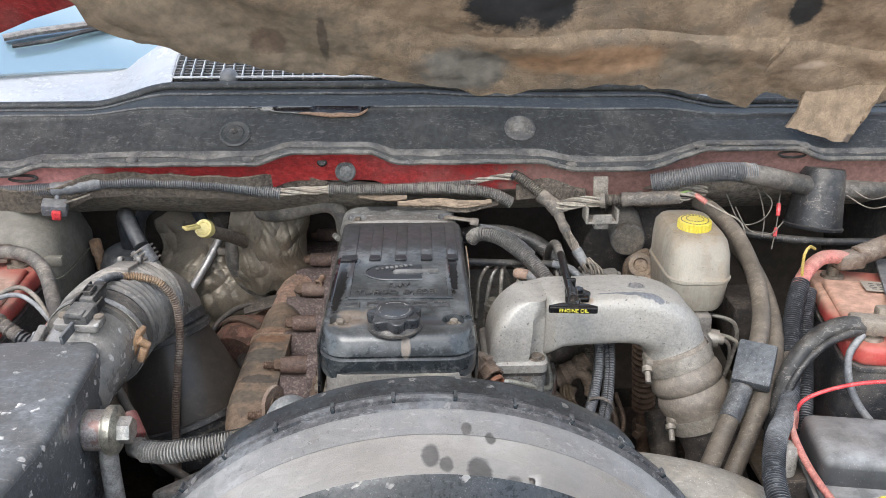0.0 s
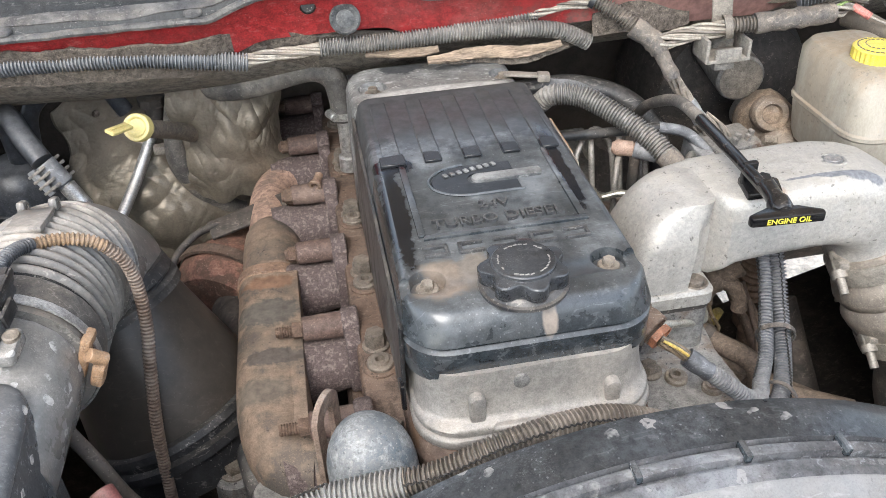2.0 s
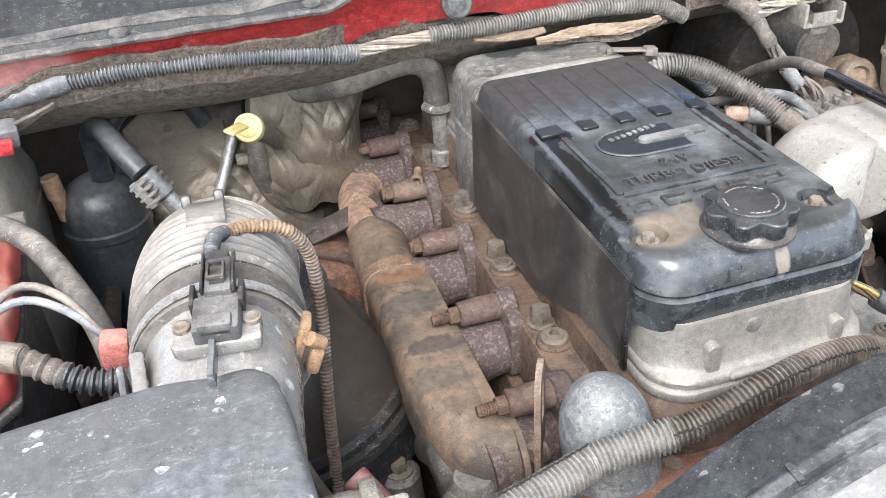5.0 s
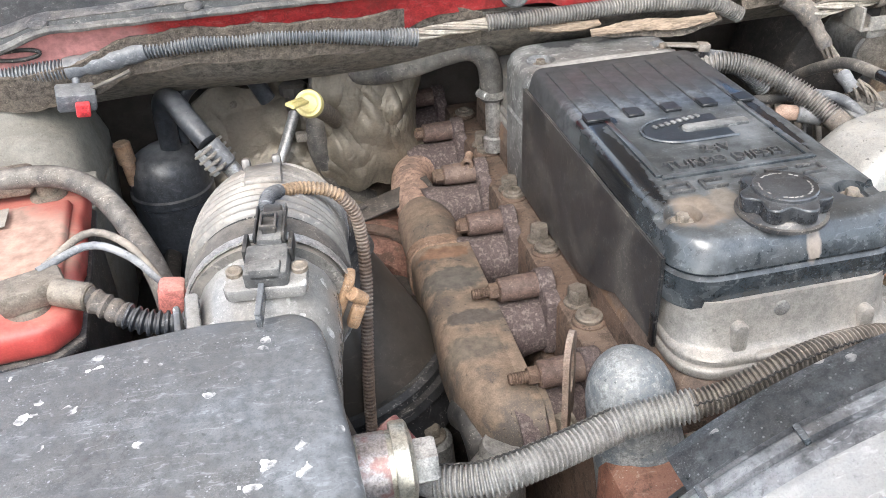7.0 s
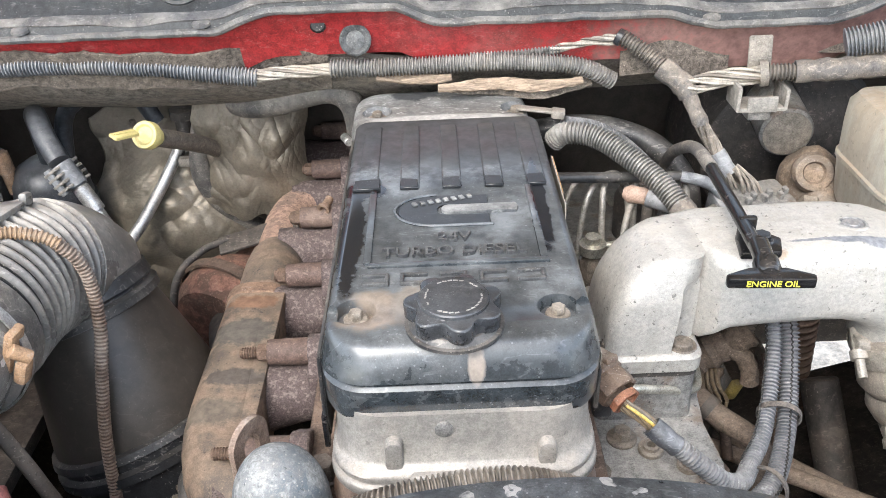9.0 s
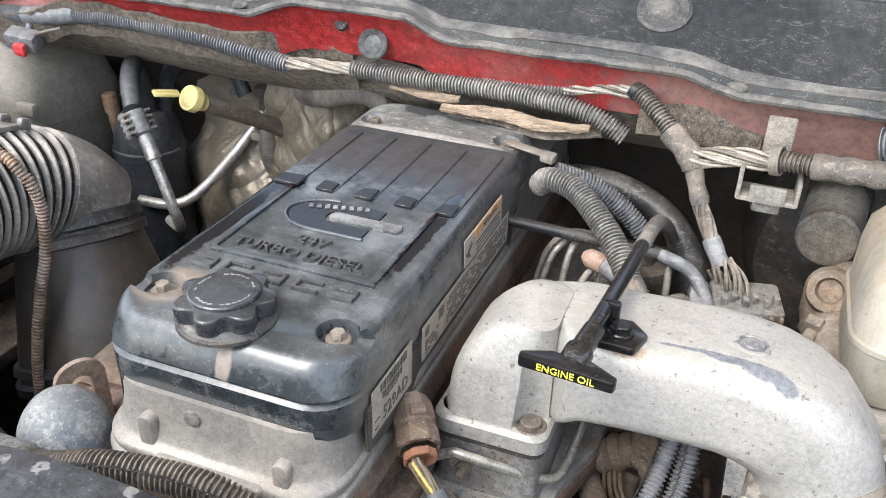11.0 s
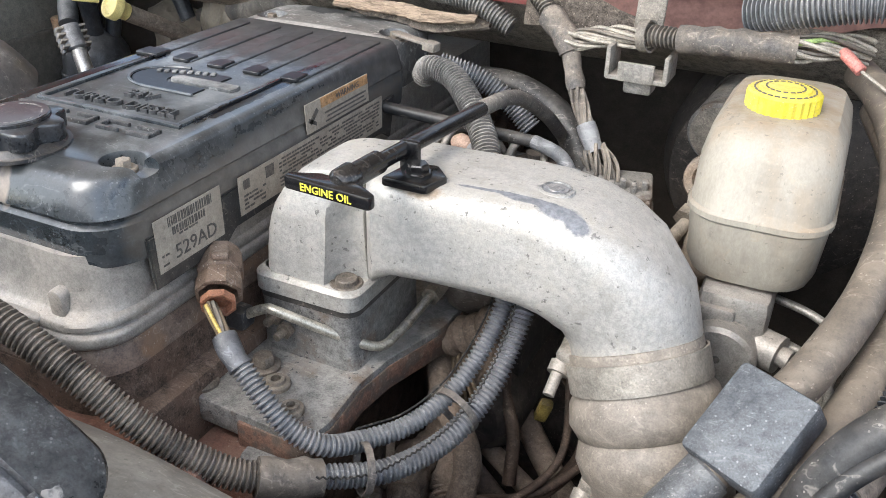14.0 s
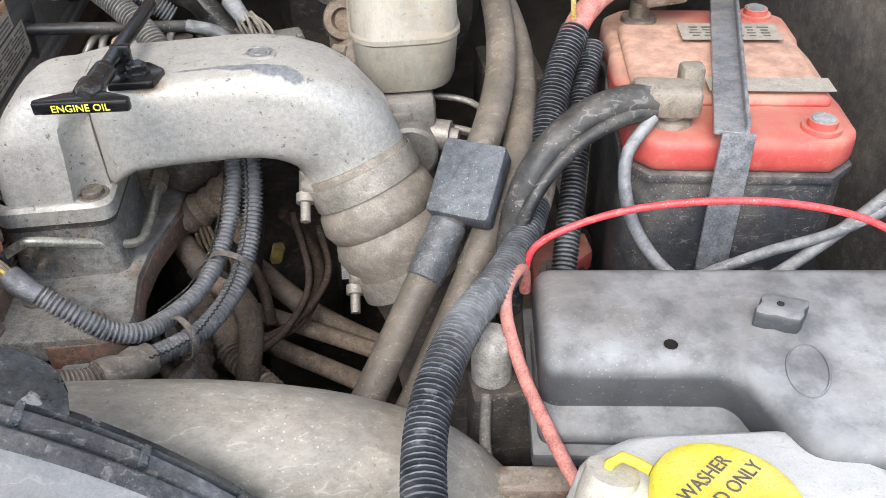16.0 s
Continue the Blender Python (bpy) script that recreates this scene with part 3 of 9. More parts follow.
def axis_matrix(a, b, spin=0.0):
    a, b = Vector(a), Vector(b)
    z = (b - a).normalized()
    return Matrix.Translation(a) @ z.to_track_quat("Z", "Y").to_matrix().to_4x4() @ Matrix.Rotation(radians(spin), 4, "Z")


def faces_grid(bm, rings, close=True, caps=True):
    vs = [[bm.verts.new(p) for p in r] for r in rings]
    n = len(vs[0])
    for a, b in zip(vs, vs[1:]):
        for i in range(n if close else n - 1):
            j = (i + 1) % n
            bm.faces.new((a[i], a[j], b[j], b[i]))
    if caps and close:
        bm.faces.new(vs[0][::-1])
        bm.faces.new(vs[-1])
    return bm


def lathe(a, b, profile, n=28, spin=0.0, caps=True):
    """Turned body: profile rows (distance from a towards b, radius)."""
    m = axis_matrix(a, b, spin)
    rings = [[m @ Vector((r * math.cos(2 * math.pi * i / n), r * math.sin(2 * math.pi * i / n), d)) for i in range(n)] for d, r in profile]
    return faces_grid(bmesh.new(), rings, True, caps)


def rod(a, b, r, n=16, ease=0.12, r2=None):
    ln = (Vector(b) - Vector(a)).length
    r2 = r if r2 is None else r2
    e = min(r, r2) * ease
    return lathe(a, b, [(0, r - e), (e, r), (ln - e, r2), (ln, r2 - e)], n)


def hexbolt(at, up, r=0.009, h=0.007, washer=0.0135):
    at, up = Vector(at), Vector(up).normalized()
    bms = [lathe(at, at + up, [(0, washer), (0.0022, washer), (0.003, washer * 0.9)], 18)]
    m = at + up * 0.003
    bms.append(lathe(m, m + up, [(0, r), (h * 0.8, r), (h, r * 0.86)], 6, 15))
    return merge(*bms)


def socket_bolt(at, up, r=0.0135):
    at, up = Vector(at), Vector(up).normalized()
    return lathe(at, at + up, [(0, r), (0.003, r), (0.004, r * 0.92), (0.004, r * 0.68), (0.0065, r * 0.62), (0.0065, r * 0.36), (0.001, r * 0.32)], 20)


def spline(pts, step=0.006):
    """Points along a smooth curve through the given places."""
    p = [Vector(q) for q in pts]
    p = [p[0] * 2 - p[1]] + p + [p[-1] * 2 - p[-2]]
    dense = []
    for i in range(1, len(p) - 2):
        a, b, c, d = p[i - 1:i + 3]
        k = max(6, int((c - b).length / 0.003))
        for j in range(k):
            t = j / k
            dense.append(0.5 * ((2 * b) + (c - a) * t + (2 * a - 5 * b + 4 * c - d) * t * t + (3 * b - a - 3 * c + d) * t ** 3))
    dense.append(p[-2])
    out, acc = [dense[0]], 0.0
    for a, b in zip(dense, dense[1:]):
        seg = (b - a).length
        while seg > 0 and acc + seg >= step:
            f = (step - acc) / seg
            a = a.lerp(b, f)
            seg = (b - a).length
            acc = 0.0
            out.append(a)
        acc += seg
    if (out[-1] - dense[-1]).length > step * 0.3:
        out.append(dense[-1])
    return out


def sweep(path, radius, n=12, flat=1.0, caps=True):
    """Tube along path; radius is a number or a function of (index, count)."""
    path = [Vector(p) for p in path]
    cnt = len(path)
    tang = [(path[min(i + 1, cnt - 1)] - path[max(i - 1, 0)]).normalized() for i in range(cnt)]
    ref = Vector((0, 0, 1)) if abs(tang[0].z) < 0.9 else Vector((0, 1, 0))
    u = tang[0].cross(ref).normalized()
    rings = []
    for i in range(cnt):
        u = (u - tang[i] * u.dot(tang[i])).normalized()
        w = tang[i].cross(u)
        r = radius(i, cnt) if callable(radius) else radius
        rings.append([path[i] + u * r * math.cos(2 * math.pi * k / n) + w * r * flat * math.sin(2 * math.pi * k / n) for k in range(n)])
    return faces_grid(bmesh.new(), rings, True, caps)


def hose(pts, r, n=12, step=0.008):
    return sweep(spline(pts, step), r, n)


def corrugated(pts, r, pitch=0.0036, depth=0.25, n=14):
    """Ribbed loom tube along a smooth path."""
    path = spline(pts, pitch / 4)
    rib = (1 - depth, 1.0, 1.0, 1 - depth)
    return sweep(path, lambda i, c: r * rib[i % 4], n)


def wires(pts, r, count, spread, seed=1):
    """Twisted bare wires along a smooth path, one mesh each."""
    rng = random.Random(seed)
    path = spline(pts, 0.005)
    out = []
    for k in range(count):
        ph, rad = 6.2832 * k / count * 2, spread * (0.95 if k % 2 else 0.6)
        tw = rng.uniform(0.16, 0.24)
        run = []
        for i, q in enumerate(path):
            t = (path[min(i + 1, len(path) - 1)] - path[max(i - 1, 0)]).normalized()
            u = t.cross(Vector((0.1, 0.2, 1))).normalized()
            w = t.cross(u)
            a = ph + tw * i
            run.append(q + (u * math.cos(a) + w * math.sin(a)) * rad * (1 + 0.15 * math.sin(i * 0.5 + k)))
        out.append(sweep(run, r, 6))
    return out


def outline_prism(outline, z0, z1, bevel=0.003, segs=2, m=None, top_scale=None):
    """Closed 2D outline raised from z0 to z1, edges rounded."""
    bm = bmesh.new()
    lowv = [bm.verts.new((x, y, z0)) for x, y in outline]
    f = bm.faces.new(lowv)
    if f.normal.z > 0:
        f.normal_flip()
    bm.normal_update()
    res = bmesh.ops.extrude_face_region(bm, geom=[f])
    tops = [v for v in res["geom"] if isinstance(v, bmesh.types.BMVert)]
    cx = sum(p[0] for p in outline) / len(outline)
    cy = sum(p[1] for p in outline) / len(outline)
    for v in tops:
        v.co.z = z1
        if top_scale:
            v.co.x = cx + (v.co.x - cx) * top_scale
            v.co.y = cy + (v.co.y - cy) * top_scale
    bmesh.ops.recalc_face_normals(bm, faces=bm.faces)
    if bevel:
        es = [e for e in bm.edges if len(e.link_faces) == 2 and e.calc_face_angle(0) > 0.5]
        bmesh.ops.bevel(bm, geom=es, offset=bevel, segments=segs, affect="EDGES", profile=0.5, clamp_overlap=True)
    if m is not None:
        bm.transform(m)
    return bm


def block(c, size, bevel=0.004, segs=2, m=None, rot=(0, 0, 0)):
    """A box with rounded edges about its middle."""
    bm = bmesh.new()
    bmesh.ops.create_cube(bm, size=1)
    bmesh.ops.scale(bm, vec=size, verts=bm.verts)
    if bevel:
        bmesh.ops.bevel(bm, geom=list(bm.edges), offset=bevel, segments=segs, affect="EDGES", profile=0.5, clamp_overlap=True)
    bm.transform(pose(*c, *rot))
    if m is not None:
        bm.transform(m)
    return bm


def rrect(hx, hy, r, k=5):
    """Rounded rectangle outline about the origin."""
    pts = []
    for cx, cy, a0 in ((hx - r, hy - r, 0), (-hx + r, hy - r, 90), (-hx + r, -hy + r, 180), (hx - r, -hy + r, 270)):
        for i in range(k + 1):
            a = radians(a0 + 90 * i / k)
            pts.append((cx + r * math.cos(a), cy + r * math.sin(a)))
    return pts


def loft(sections, caps=True):
    """Sections: (matrix, half width, half height, corner radius), joined by a skin."""
    rings = [[m @ Vector((x, y, 0)) for x, y in rrect(hx, hy, min(r, hx * 0.999, hy * 0.999))] for m, hx, hy, r in sections]
    return faces_grid(bmesh.new(), rings, True, caps)


def stack(cx, cy, rows):
    """Loft straight up: rows of (z, half x, half y, corner radius[, shift x, shift y])."""
    secs = []
    for row in rows:
        z, hx, hy, r = row[:4]
        dx, dy = row[4:] if len(row) > 4 else (0, 0)
        secs.append((Matrix.Translation((cx + dx, cy + dy, z)), hx, hy, r))
    return loft(secs)


def text_mesh(body, size, depth, m, align="CENTER"):
    cu = bpy.data.curves.new("tmp_text", "FONT")
    cu.body, cu.size, cu.extrude, cu.align_x, cu.align_y = body, size, depth, align, "CENTER"
    cu.resolution_u = 3
    tmp = new("tmp_text", cu)
    me = tmp.to_mesh()
    bm = bmesh.new()
    bm.from_mesh(me)
    tmp.to_mesh_clear()
    bpy.data.objects.remove(tmp)
    bpy.data.curves.remove(cu)
    bm.transform(m)
    return bm


def bool_cut(bm, *cutters):
    """Cuts solid shapes out of a solid shape, one after another."""
    for cut in cutters:
        bmesh.ops.recalc_face_normals(bm, faces=bm.faces)
        bmesh.ops.recalc_face_normals(cut, faces=cut.faces)
        tmp = new("tmp_body", bpy.data.meshes.new("tmp_body"))
        bm.to_mesh(tmp.data)
        tool = new("tmp_tool", bpy.data.meshes.new("tmp_tool"))
        cut.to_mesh(tool.data)
        cut.free()
        md = tmp.modifiers.new("cut", "BOOLEAN")
        md.operation, md.object, md.solver = "DIFFERENCE", tool, "EXACT"
        dg = bpy.context.evaluated_depsgraph_get()
        out = bmesh.new()
        out.from_mesh(tmp.evaluated_get(dg).to_mesh())
        bpy.data.objects.remove(tmp)
        bpy.data.objects.remove(tool)
        if len(out.faces) >= len(bm.faces) // 2:
            bm.free()
            bm = out
        else:
            out.free()
    return bm


def ring_band(a, b, r, width, thick=0.0016, n=36):
    """Flat band round an axis at a."""
    return lathe(a, b, [(-width / 2, r), (-width / 2, r + thick), (width / 2, r + thick), (width / 2, r), (-width / 2, r)], n, 0, False)


# ---- setting: ground, firewall, cowl, inner wings ----
g = bmesh.new()
bmesh.ops.create_grid(g, x_segments=2, y_segments=2, size=400)
solo("ground", g, ground_mat, "pale sunlit dusty concrete ground under the truck", "ground", kind="structure")

# firewall behind the engine and its felt blanket
fw = block((0, 1.63, 1.085), (1.7, 0.04, 0.63), 0.01)
solo("wall_firewall", fw, firewall_dark, "dark dusty felt-covered firewall behind the engine", "firewall", kind="structure")


def wavy_sheet(us, vs, fn, thick=0.0):
    bm = bmesh.new()
    grid = [[bm.verts.new(fn(u, v)) for v in vs] for u in us]
    for i in range(len(us) - 1):
        for j in range(len(vs) - 1):
            bm.faces.new((grid[i][j], grid[i + 1][j], grid[i + 1][j + 1], grid[i][j + 1]))
    bmesh.ops.recalc_face_normals(bm, faces=bm.faces)
    if thick:
        bmesh.ops.solidify(bm, geom=list(bm.faces), thickness=thick)
    return bm


def lin(a, b, n):
    return [a + (b - a) * i / (n - 1) for i in range(n)]


def smooth_step(x, a, b):
    t = max(0.0, min(1.0, (x - a) / (b - a)))
    return t * t * (3 - 2 * t)


def cowl_edge(x):
    """Height of the front edge of the cowl panel across the truck."""
    z = 1.398
    z -= 0.015 * (1 - smooth_step(x, -0.65, -0.59))
    z += 0.018 * (smooth_step(x, -0.26, -0.2) - smooth_step(x, -0.08, -0.03))
    z -= 0.014 * smooth_step(x, 0.19, 0.25)
    z += 0.032 * smooth_step(x, 0.36, 0.47)
    z -= 0.018 * smooth_step(x, 0.60, 0.66)
    return z


def cowl_ridge(x):
    """Height of the ridge where the panel turns into the seal channel."""
    return 1.461 - 0.010 * (1 - smooth_step(x, -0.55, -0.44)) - 0.006 * smooth_step(x, 0.05, 0.3) - 0.010 * smooth_step(x, 0.40, 0.52)


def cowl_back(x):
    return 1.482 - 0.033 * (1 - smooth_step(x, -0.57, -0.42)) - 0.008 * smooth_step(x, 0.0, 0.1) - 0.026 * smooth_step(x, 0.40, 0.54)


COWL_PROFILE = [(1.305, 0.0), (1.3085, 0.13), (1.316, 0.19), (1.324, 0.24), (1.345, 0.50), (1.372, 0.84), (1.384, 0.97), (1.390, 1.06), (1.396, 1.06), (1.404, 1.02), (1.432, 1.40), (1.442, 1.64), (1.452, 1.72), (1.497, 2.0)]


def cowl_at(x, y):
    """Point of the panel's surface at a place on the plan."""
    z0, z1, z2 = cowl_edge(x), cowl_ridge(x), cowl_back(x)
    for (ya, fa), (yb, fb) in zip(COWL_PROFILE, COWL_PROFILE[1:]):
        if y <= yb:
            break
    f = fa + (fb - fa) * max(0.0, (y - ya) / (yb - ya))
    z = z0 + (z1 - z0) * f if f <= 1 else z1 + 0.003 + (z2 - 0.006 - z1) * (f - 1)
    wave = 0.0016 * noise.noise(Vector((x * 6, y * 9, 0))) + 0.0006 * noise.noise(Vector((x * 25, y * 30, 4)))
    z -= 0.004 * smooth_step(x, 0.25, 0.29) * (1 - smooth_step(x, 0.42, 0.46)) * math.sin(max(0.0, min(1.0, (y - 1.305) / 0.085)) * math.pi)
    return Vector((x, y, z + wave * (1 if 1.31 < y < 1.38 else 0.3)))


def tear_edge(x):
    """Front edge of the torn slot on the plan."""
    k = (x + 0.278) / 0.206
    return 1.3905 - 0.0165 * min(1.0, max(0.0, k / 0.62)) ** 0.8 * (1 - smooth_step(k, 0.86, 1.0)) - 0.0012 * noise.noise(Vector((x * 60, 0, 0)))


cowl = thing("cowl_panel", (0, 1.4, 1.40), "dusty black plastic cowl panel with weatherstrip behind the engine bay", "cowl panel", kind="structure")
cowl_ys = [1.305, 1.3068, 1.3085, 1.312, 1.316, 1.320, 1.324, 1.331, 1.338, 1.345, 1.354, 1.363, 1.372, 1.378, 1.384, 1.387, 1.390, 1.393, 1.396, 1.400, 1.404, 1.414, 1.424, 1.432, 1.437, 1.442, 1.447, 1.452, 1.467, 1.482, 1.497]
part("panel", wavy_sheet(lin(-0.95, 0.95, 230), cowl_ys, lambda x, y: tuple(cowl_at(x, y)), 0.004), cowl_plastic, cowl)
part("weatherstrip", sweep([(x, 1.486, cowl_back(x) - 0.001) for x in lin(-0.95, 0.95, 120)], 0.0085, 12), seal_rubber, cowl)
part("seal_crease", sweep([tuple(cowl_at(x, 1.4495) + Vector((0, 0, 0.001))) for x in lin(-0.95, 0.95, 160)], 0.0026, 8), seal_pale, cowl, "pale worn crease along the seal")
part("front_lip", sweep([(x, 1.302 + 0.0015 * noise.noise(Vector((x * 30, 0, 0))), cowl_edge(x) - 0.001 + 0.0015 * noise.noise(Vector((x * 40, 5, 0)))) for x in lin(-0.95, 0.95, 300)], 0.0042, 8), lip_grey, cowl, "pale dusty lip along the cowl edge")
part("lip_flange", wavy_sheet(lin(-0.95, 0.95, 260), lin(1.3085, 1.321, 5), lambda x, y: tuple(cowl_at(x, y + 0.0022 * noise.noise(Vector((x * 18, y * 60, 7)))) + Vector((0, -0.0004, 0.0014))), 0.0016), lip_grey, cowl, "dusty flattened strip behind the lip")
part("rear_lip", sweep([tuple(cowl_at(x, 1.3925) + Vector((0, 0, 0.0008))) for x in lin(-0.95, 0.95, 160)], 0.0022, 8), seal_pale, cowl, "pale worn ridge of the panel")
for px, py_, pm in ((-0.295, 1.349, seal_rubber), (0.166, 1.356, lip_grey)):
    q = cowl_at(px, py_)
    n = Vector((1, 0, 0)).cross(cowl_at(px, py_ + 0.015) - cowl_at(px, py_ - 0.015)).normalized()
    part("plug", lathe(q - n * 0.006, q + n, [(0, 0.0255), (0.0080, 0.0255), (0.0095, 0.0225), (0.0078, 0.0195), (0.0078, 0.015), (0.0098, 0.013), (0.0104, 0.006), (0.0098, 0.0)], 28, 0, False), pm, cowl)
q = cowl_at(-0.296, 1.3515)
part("plug_hole", lathe(q + n * 0.001, q + n, [(0, 0.0062), (0.0042, 0.0056), (0.0042, 0.0)], 12, 0, False), matt_black, cowl, "ragged hole through the plug")
tear_x = lin(-0.278, -0.072, 60)
part("torn_slot", wavy_sheet(tear_x, lin(0, 1, 4), lambda x, v: tuple(cowl_at(x, tear_edge(x) + v * (1.3908 - tear_edge(x))) + Vector((0, -0.001, 0.0026))), 0.001), gloss_black, cowl, "dark torn slot in the panel")
part("torn_lip", sweep([tuple(cowl_at(x, tear_edge(x)) + Vector((0, -0.002, 0.003 + 0.001 * noise.noise(Vector((x * 50, 2, 0)))))) for x in tear_x[24:-3]], lambda i, c: 0.0014 + 0.0026 * math.sin(i / c * 3.14), 8), tan_rust, cowl, "brown curled edge of the tear")
part("torn_lip", sweep([tuple(cowl_at(x, tear_edge(x)) + Vector((0, -0.001, 0.002))) for x in tear_x[1:28]], 0.0013, 8), seal_pale, cowl)
for bx in (-0.60, -0.452, -0.27, 0.245, 0.45, 0.62):
    q = Vector((bx, 1.309, cowl_edge(bx) + 0.006))
    part("fastener", lathe(q, q + Vector((0, -0.3, 1)), [(0, 0.010), (0.002, 0.009), (0.003, 0.006), (0.0035, 0.0)], 16, 0, False), lip_grey, cowl)

# red painted panel under the cowl edge, ledge below it
def red_fn(x, v):
    return (x, 1.335 - 0.02 * v, cowl_edge(x) - 0.004 - 0.052 * (1 - v))


red = thing("red_body_panel", (0, 1.33, 1.34), "glossy red painted body panel under the cowl edge", "body panel", kind="structure")
part("panel", wavy_sheet(lin(-0.95, 0.95, 120), lin(0, 1, 4), red_fn, 0.003), red_paint, red)
part("grommet", lathe((-0.118, 1.317, 1.378), (-0.118, 1.20, 1.42), [(-0.002, 0.0165), (0.002, 0.0165), (0.0035, 0.0145), (0.0022, 0.0115), (0.0004, 0.0095), (0.0012, 0.006), (0.0016, 0.0)], 28, 0, False), seal_pale, red, "round rubber grommet")
for ox in (-0.63, 0.605):
    part("oval_hole", sweep([(ox + 0.022 * math.cos(a), 1.3135, cowl_edge(ox) - 0.014 + 0.005 * math.sin(a)) for a in lin(0, 6.2832, 28)], 0.0022, 6), matt_black, red)
part("slot", lathe((-0.155, 1.320, 1.395), (-0.155, 1.2, 1.44), [(0, 0.009), (0.003, 0.007), (0.003, 0.0)], 14, 0, False), matt_black, red)

# felt blanket that hangs in front of the firewall under the red panel
def felt_fn(x, v):
    w = 0.012 * math.sin(x * 9) + 0.008 * math.sin(x * 23 + 1)
    z = 1.352 - 0.074 * v + 0.004 * math.sin(x * 31) * (1 - v)
    y = 1.348 - 0.016 * math.sin(v * 3.1) + w * v * 0.5 + 0.085 * v
    return (x, y, z)


solo("firewall_blanket", wavy_sheet(lin(-0.8, 0.8, 120), lin(0, 1, 14), felt_fn, 0.008), firewall_felt, "sagging dusty grey felt blanket on the firewall", "insulation", kind="structure")
for z0, y0, x0, x1, hh_, tm in ((1.332, 1.309, -0.035, 0.118, 0.011, felt_edge), (1.324, 1.318, -0.02, 0.13, 0.014, flap_felt), (1.337, 1.324, -0.10, -0.02, 0.008, felt_edge)):
    tear = wavy_sheet(lin(x0, x1, 60), lin(0, 1, 6), lambda x, v: (x, y0 - 0.008 * v + 0.004 * math.sin(x * 60) + 0.002 * noise.noise(Vector((x * 150, v, z0))), z0 - hh_ * v * (0.35 + 0.65 * math.sin(max(0, (x - x0) / (x1 - x0)) * 3.14)) + 0.0012 * math.sin(x * 40 + 0.8) + 0.0012 * noise.noise(Vector((x * 90, v * 2, z0)))), 0.003)
    solo("torn_felt", tear, tm, "torn tan fibre edge of the firewall blanket", "insulation", "torn felt strips")

flap = wavy_sheet(lin(0.16, 0.275, 20), lin(0, 1, 6), lambda x, v: (x, 1.330 - 0.006 * v + 0.004 * math.sin(x * 50), 1.360 - 0.034 * v + 0.002 * math.sin(x * 70)), 0.004)
solo("felt_flap", flap, flap_felt, "loose dusty felt flap under the cowl", "insulation", "felt flaps")
flap = wavy_sheet(lin(0.31, 0.42, 20), lin(0, 1, 6), lambda x, v: (x, 1.336 - 0.004 * v + 0.004 * math.sin(x * 60), 1.362 - 0.022 * v), 0.004)
solo("felt_flap", flap, flap_felt, "loose dusty felt flap under the cowl", "insulation", "felt flaps")
flap = wavy_sheet(lin(-0.85, -0.15, 120), lin(0, 1, 6), lambda x, v: (x, 1.3148 + 0.016 * v + 0.020 * smooth_step(x, -0.27, -0.215) + 0.0012 * math.sin(x * 80), 1.372 + 0.006 * (1 - smooth_step(x, -0.36, -0.26)) + 0.003 * math.sin(x * 23) + 0.0015 * math.sin(x * 91) + 0.002 * noise.noise(Vector((x * 120, v, 2))) - 0.022 * (1 - smooth_step(x, -0.62, -0.50)) - 0.042 * v - 0.22 * max(0, x + 0.215)), 0.004)
solo("felt_flap", flap, flap_felt, "loose dusty felt flap under the cowl", "insulation", "felt flaps")

# inner wings, radiator side and floor of the bay
for s, nm in ((-1, "wall_wing_right"), (1, "wall_wing_left")):
    solo(nm, block((s * 0.86, 0.95, 1.0), (0.05, 1.4, 0.72), 0.02), wing_grey, "dark dusty inner wing panel of the engine bay", "inner wing", kind="structure")
    solo("wall_fender", block((s * 0.985, 0.95, 0.95), (0.03, 1.5, 0.74), 0.012), red_paint, "plain red outer wing panel of the truck", "fender panel", kind="structure")
    solo("fender_edge", block((s * 0.93, 0.95, 1.34), (0.16, 1.5, 0.05), 0.02), red_paint, "red painted top of the truck's wing", "fender", "fenders", kind="structure")
solo("frame_rail", block((-0.48, 1.0, 0.62), (0.09, 2.2, 0.16), 0.012), dark_steel, "dusty dark steel chassis rail", "frame rail", "rails")
solo("frame_rail", block((0.48, 1.0, 0.62), (0.09, 2.2, 0.16), 0.012), dark_steel, "dusty dark steel chassis rail", "frame rail", "rails")
solo("axle_tube", rod((-0.75, 0.95, 0.50), (0.75, 0.95, 0.50), 0.045), dark_steel, "dusty front axle tube low under the engine", "axle")

# ---- hood above with its sagging sound mat ----
HOOD_A = Vector((0, 1.40, 1.545))
HOOD_DIR = Vector((0, -math.cos(radians(52)), math.sin(radians(52))))
HOOD_N = Vector((0, -math.sin(radians(52)), -math.cos(radians(52))))
hood = thing("open_hood", (0, 1.40, 1.545), "open red hood with a torn tan sound mat inside", "hood")
hb = bmesh.new()
sk = []
for k in (0.0, 0.03):
    sk.append([HOOD_A + Vector((x, 0, 0)) + HOOD_DIR * d - HOOD_N * (0.05 + k) for x, d in ((-0.9, -0.09), (-0.75, -0.028), (-0.61, 0.04), (-0.45, 0.10), (-0.3, 0.10), (0.0, 0.06), (0.9, 0.06), (0.82, 1.18), (-0.82, 1.18))])
part("outer_panel", faces_grid(hb, sk), red_paint, hood, "red painted hood skin")


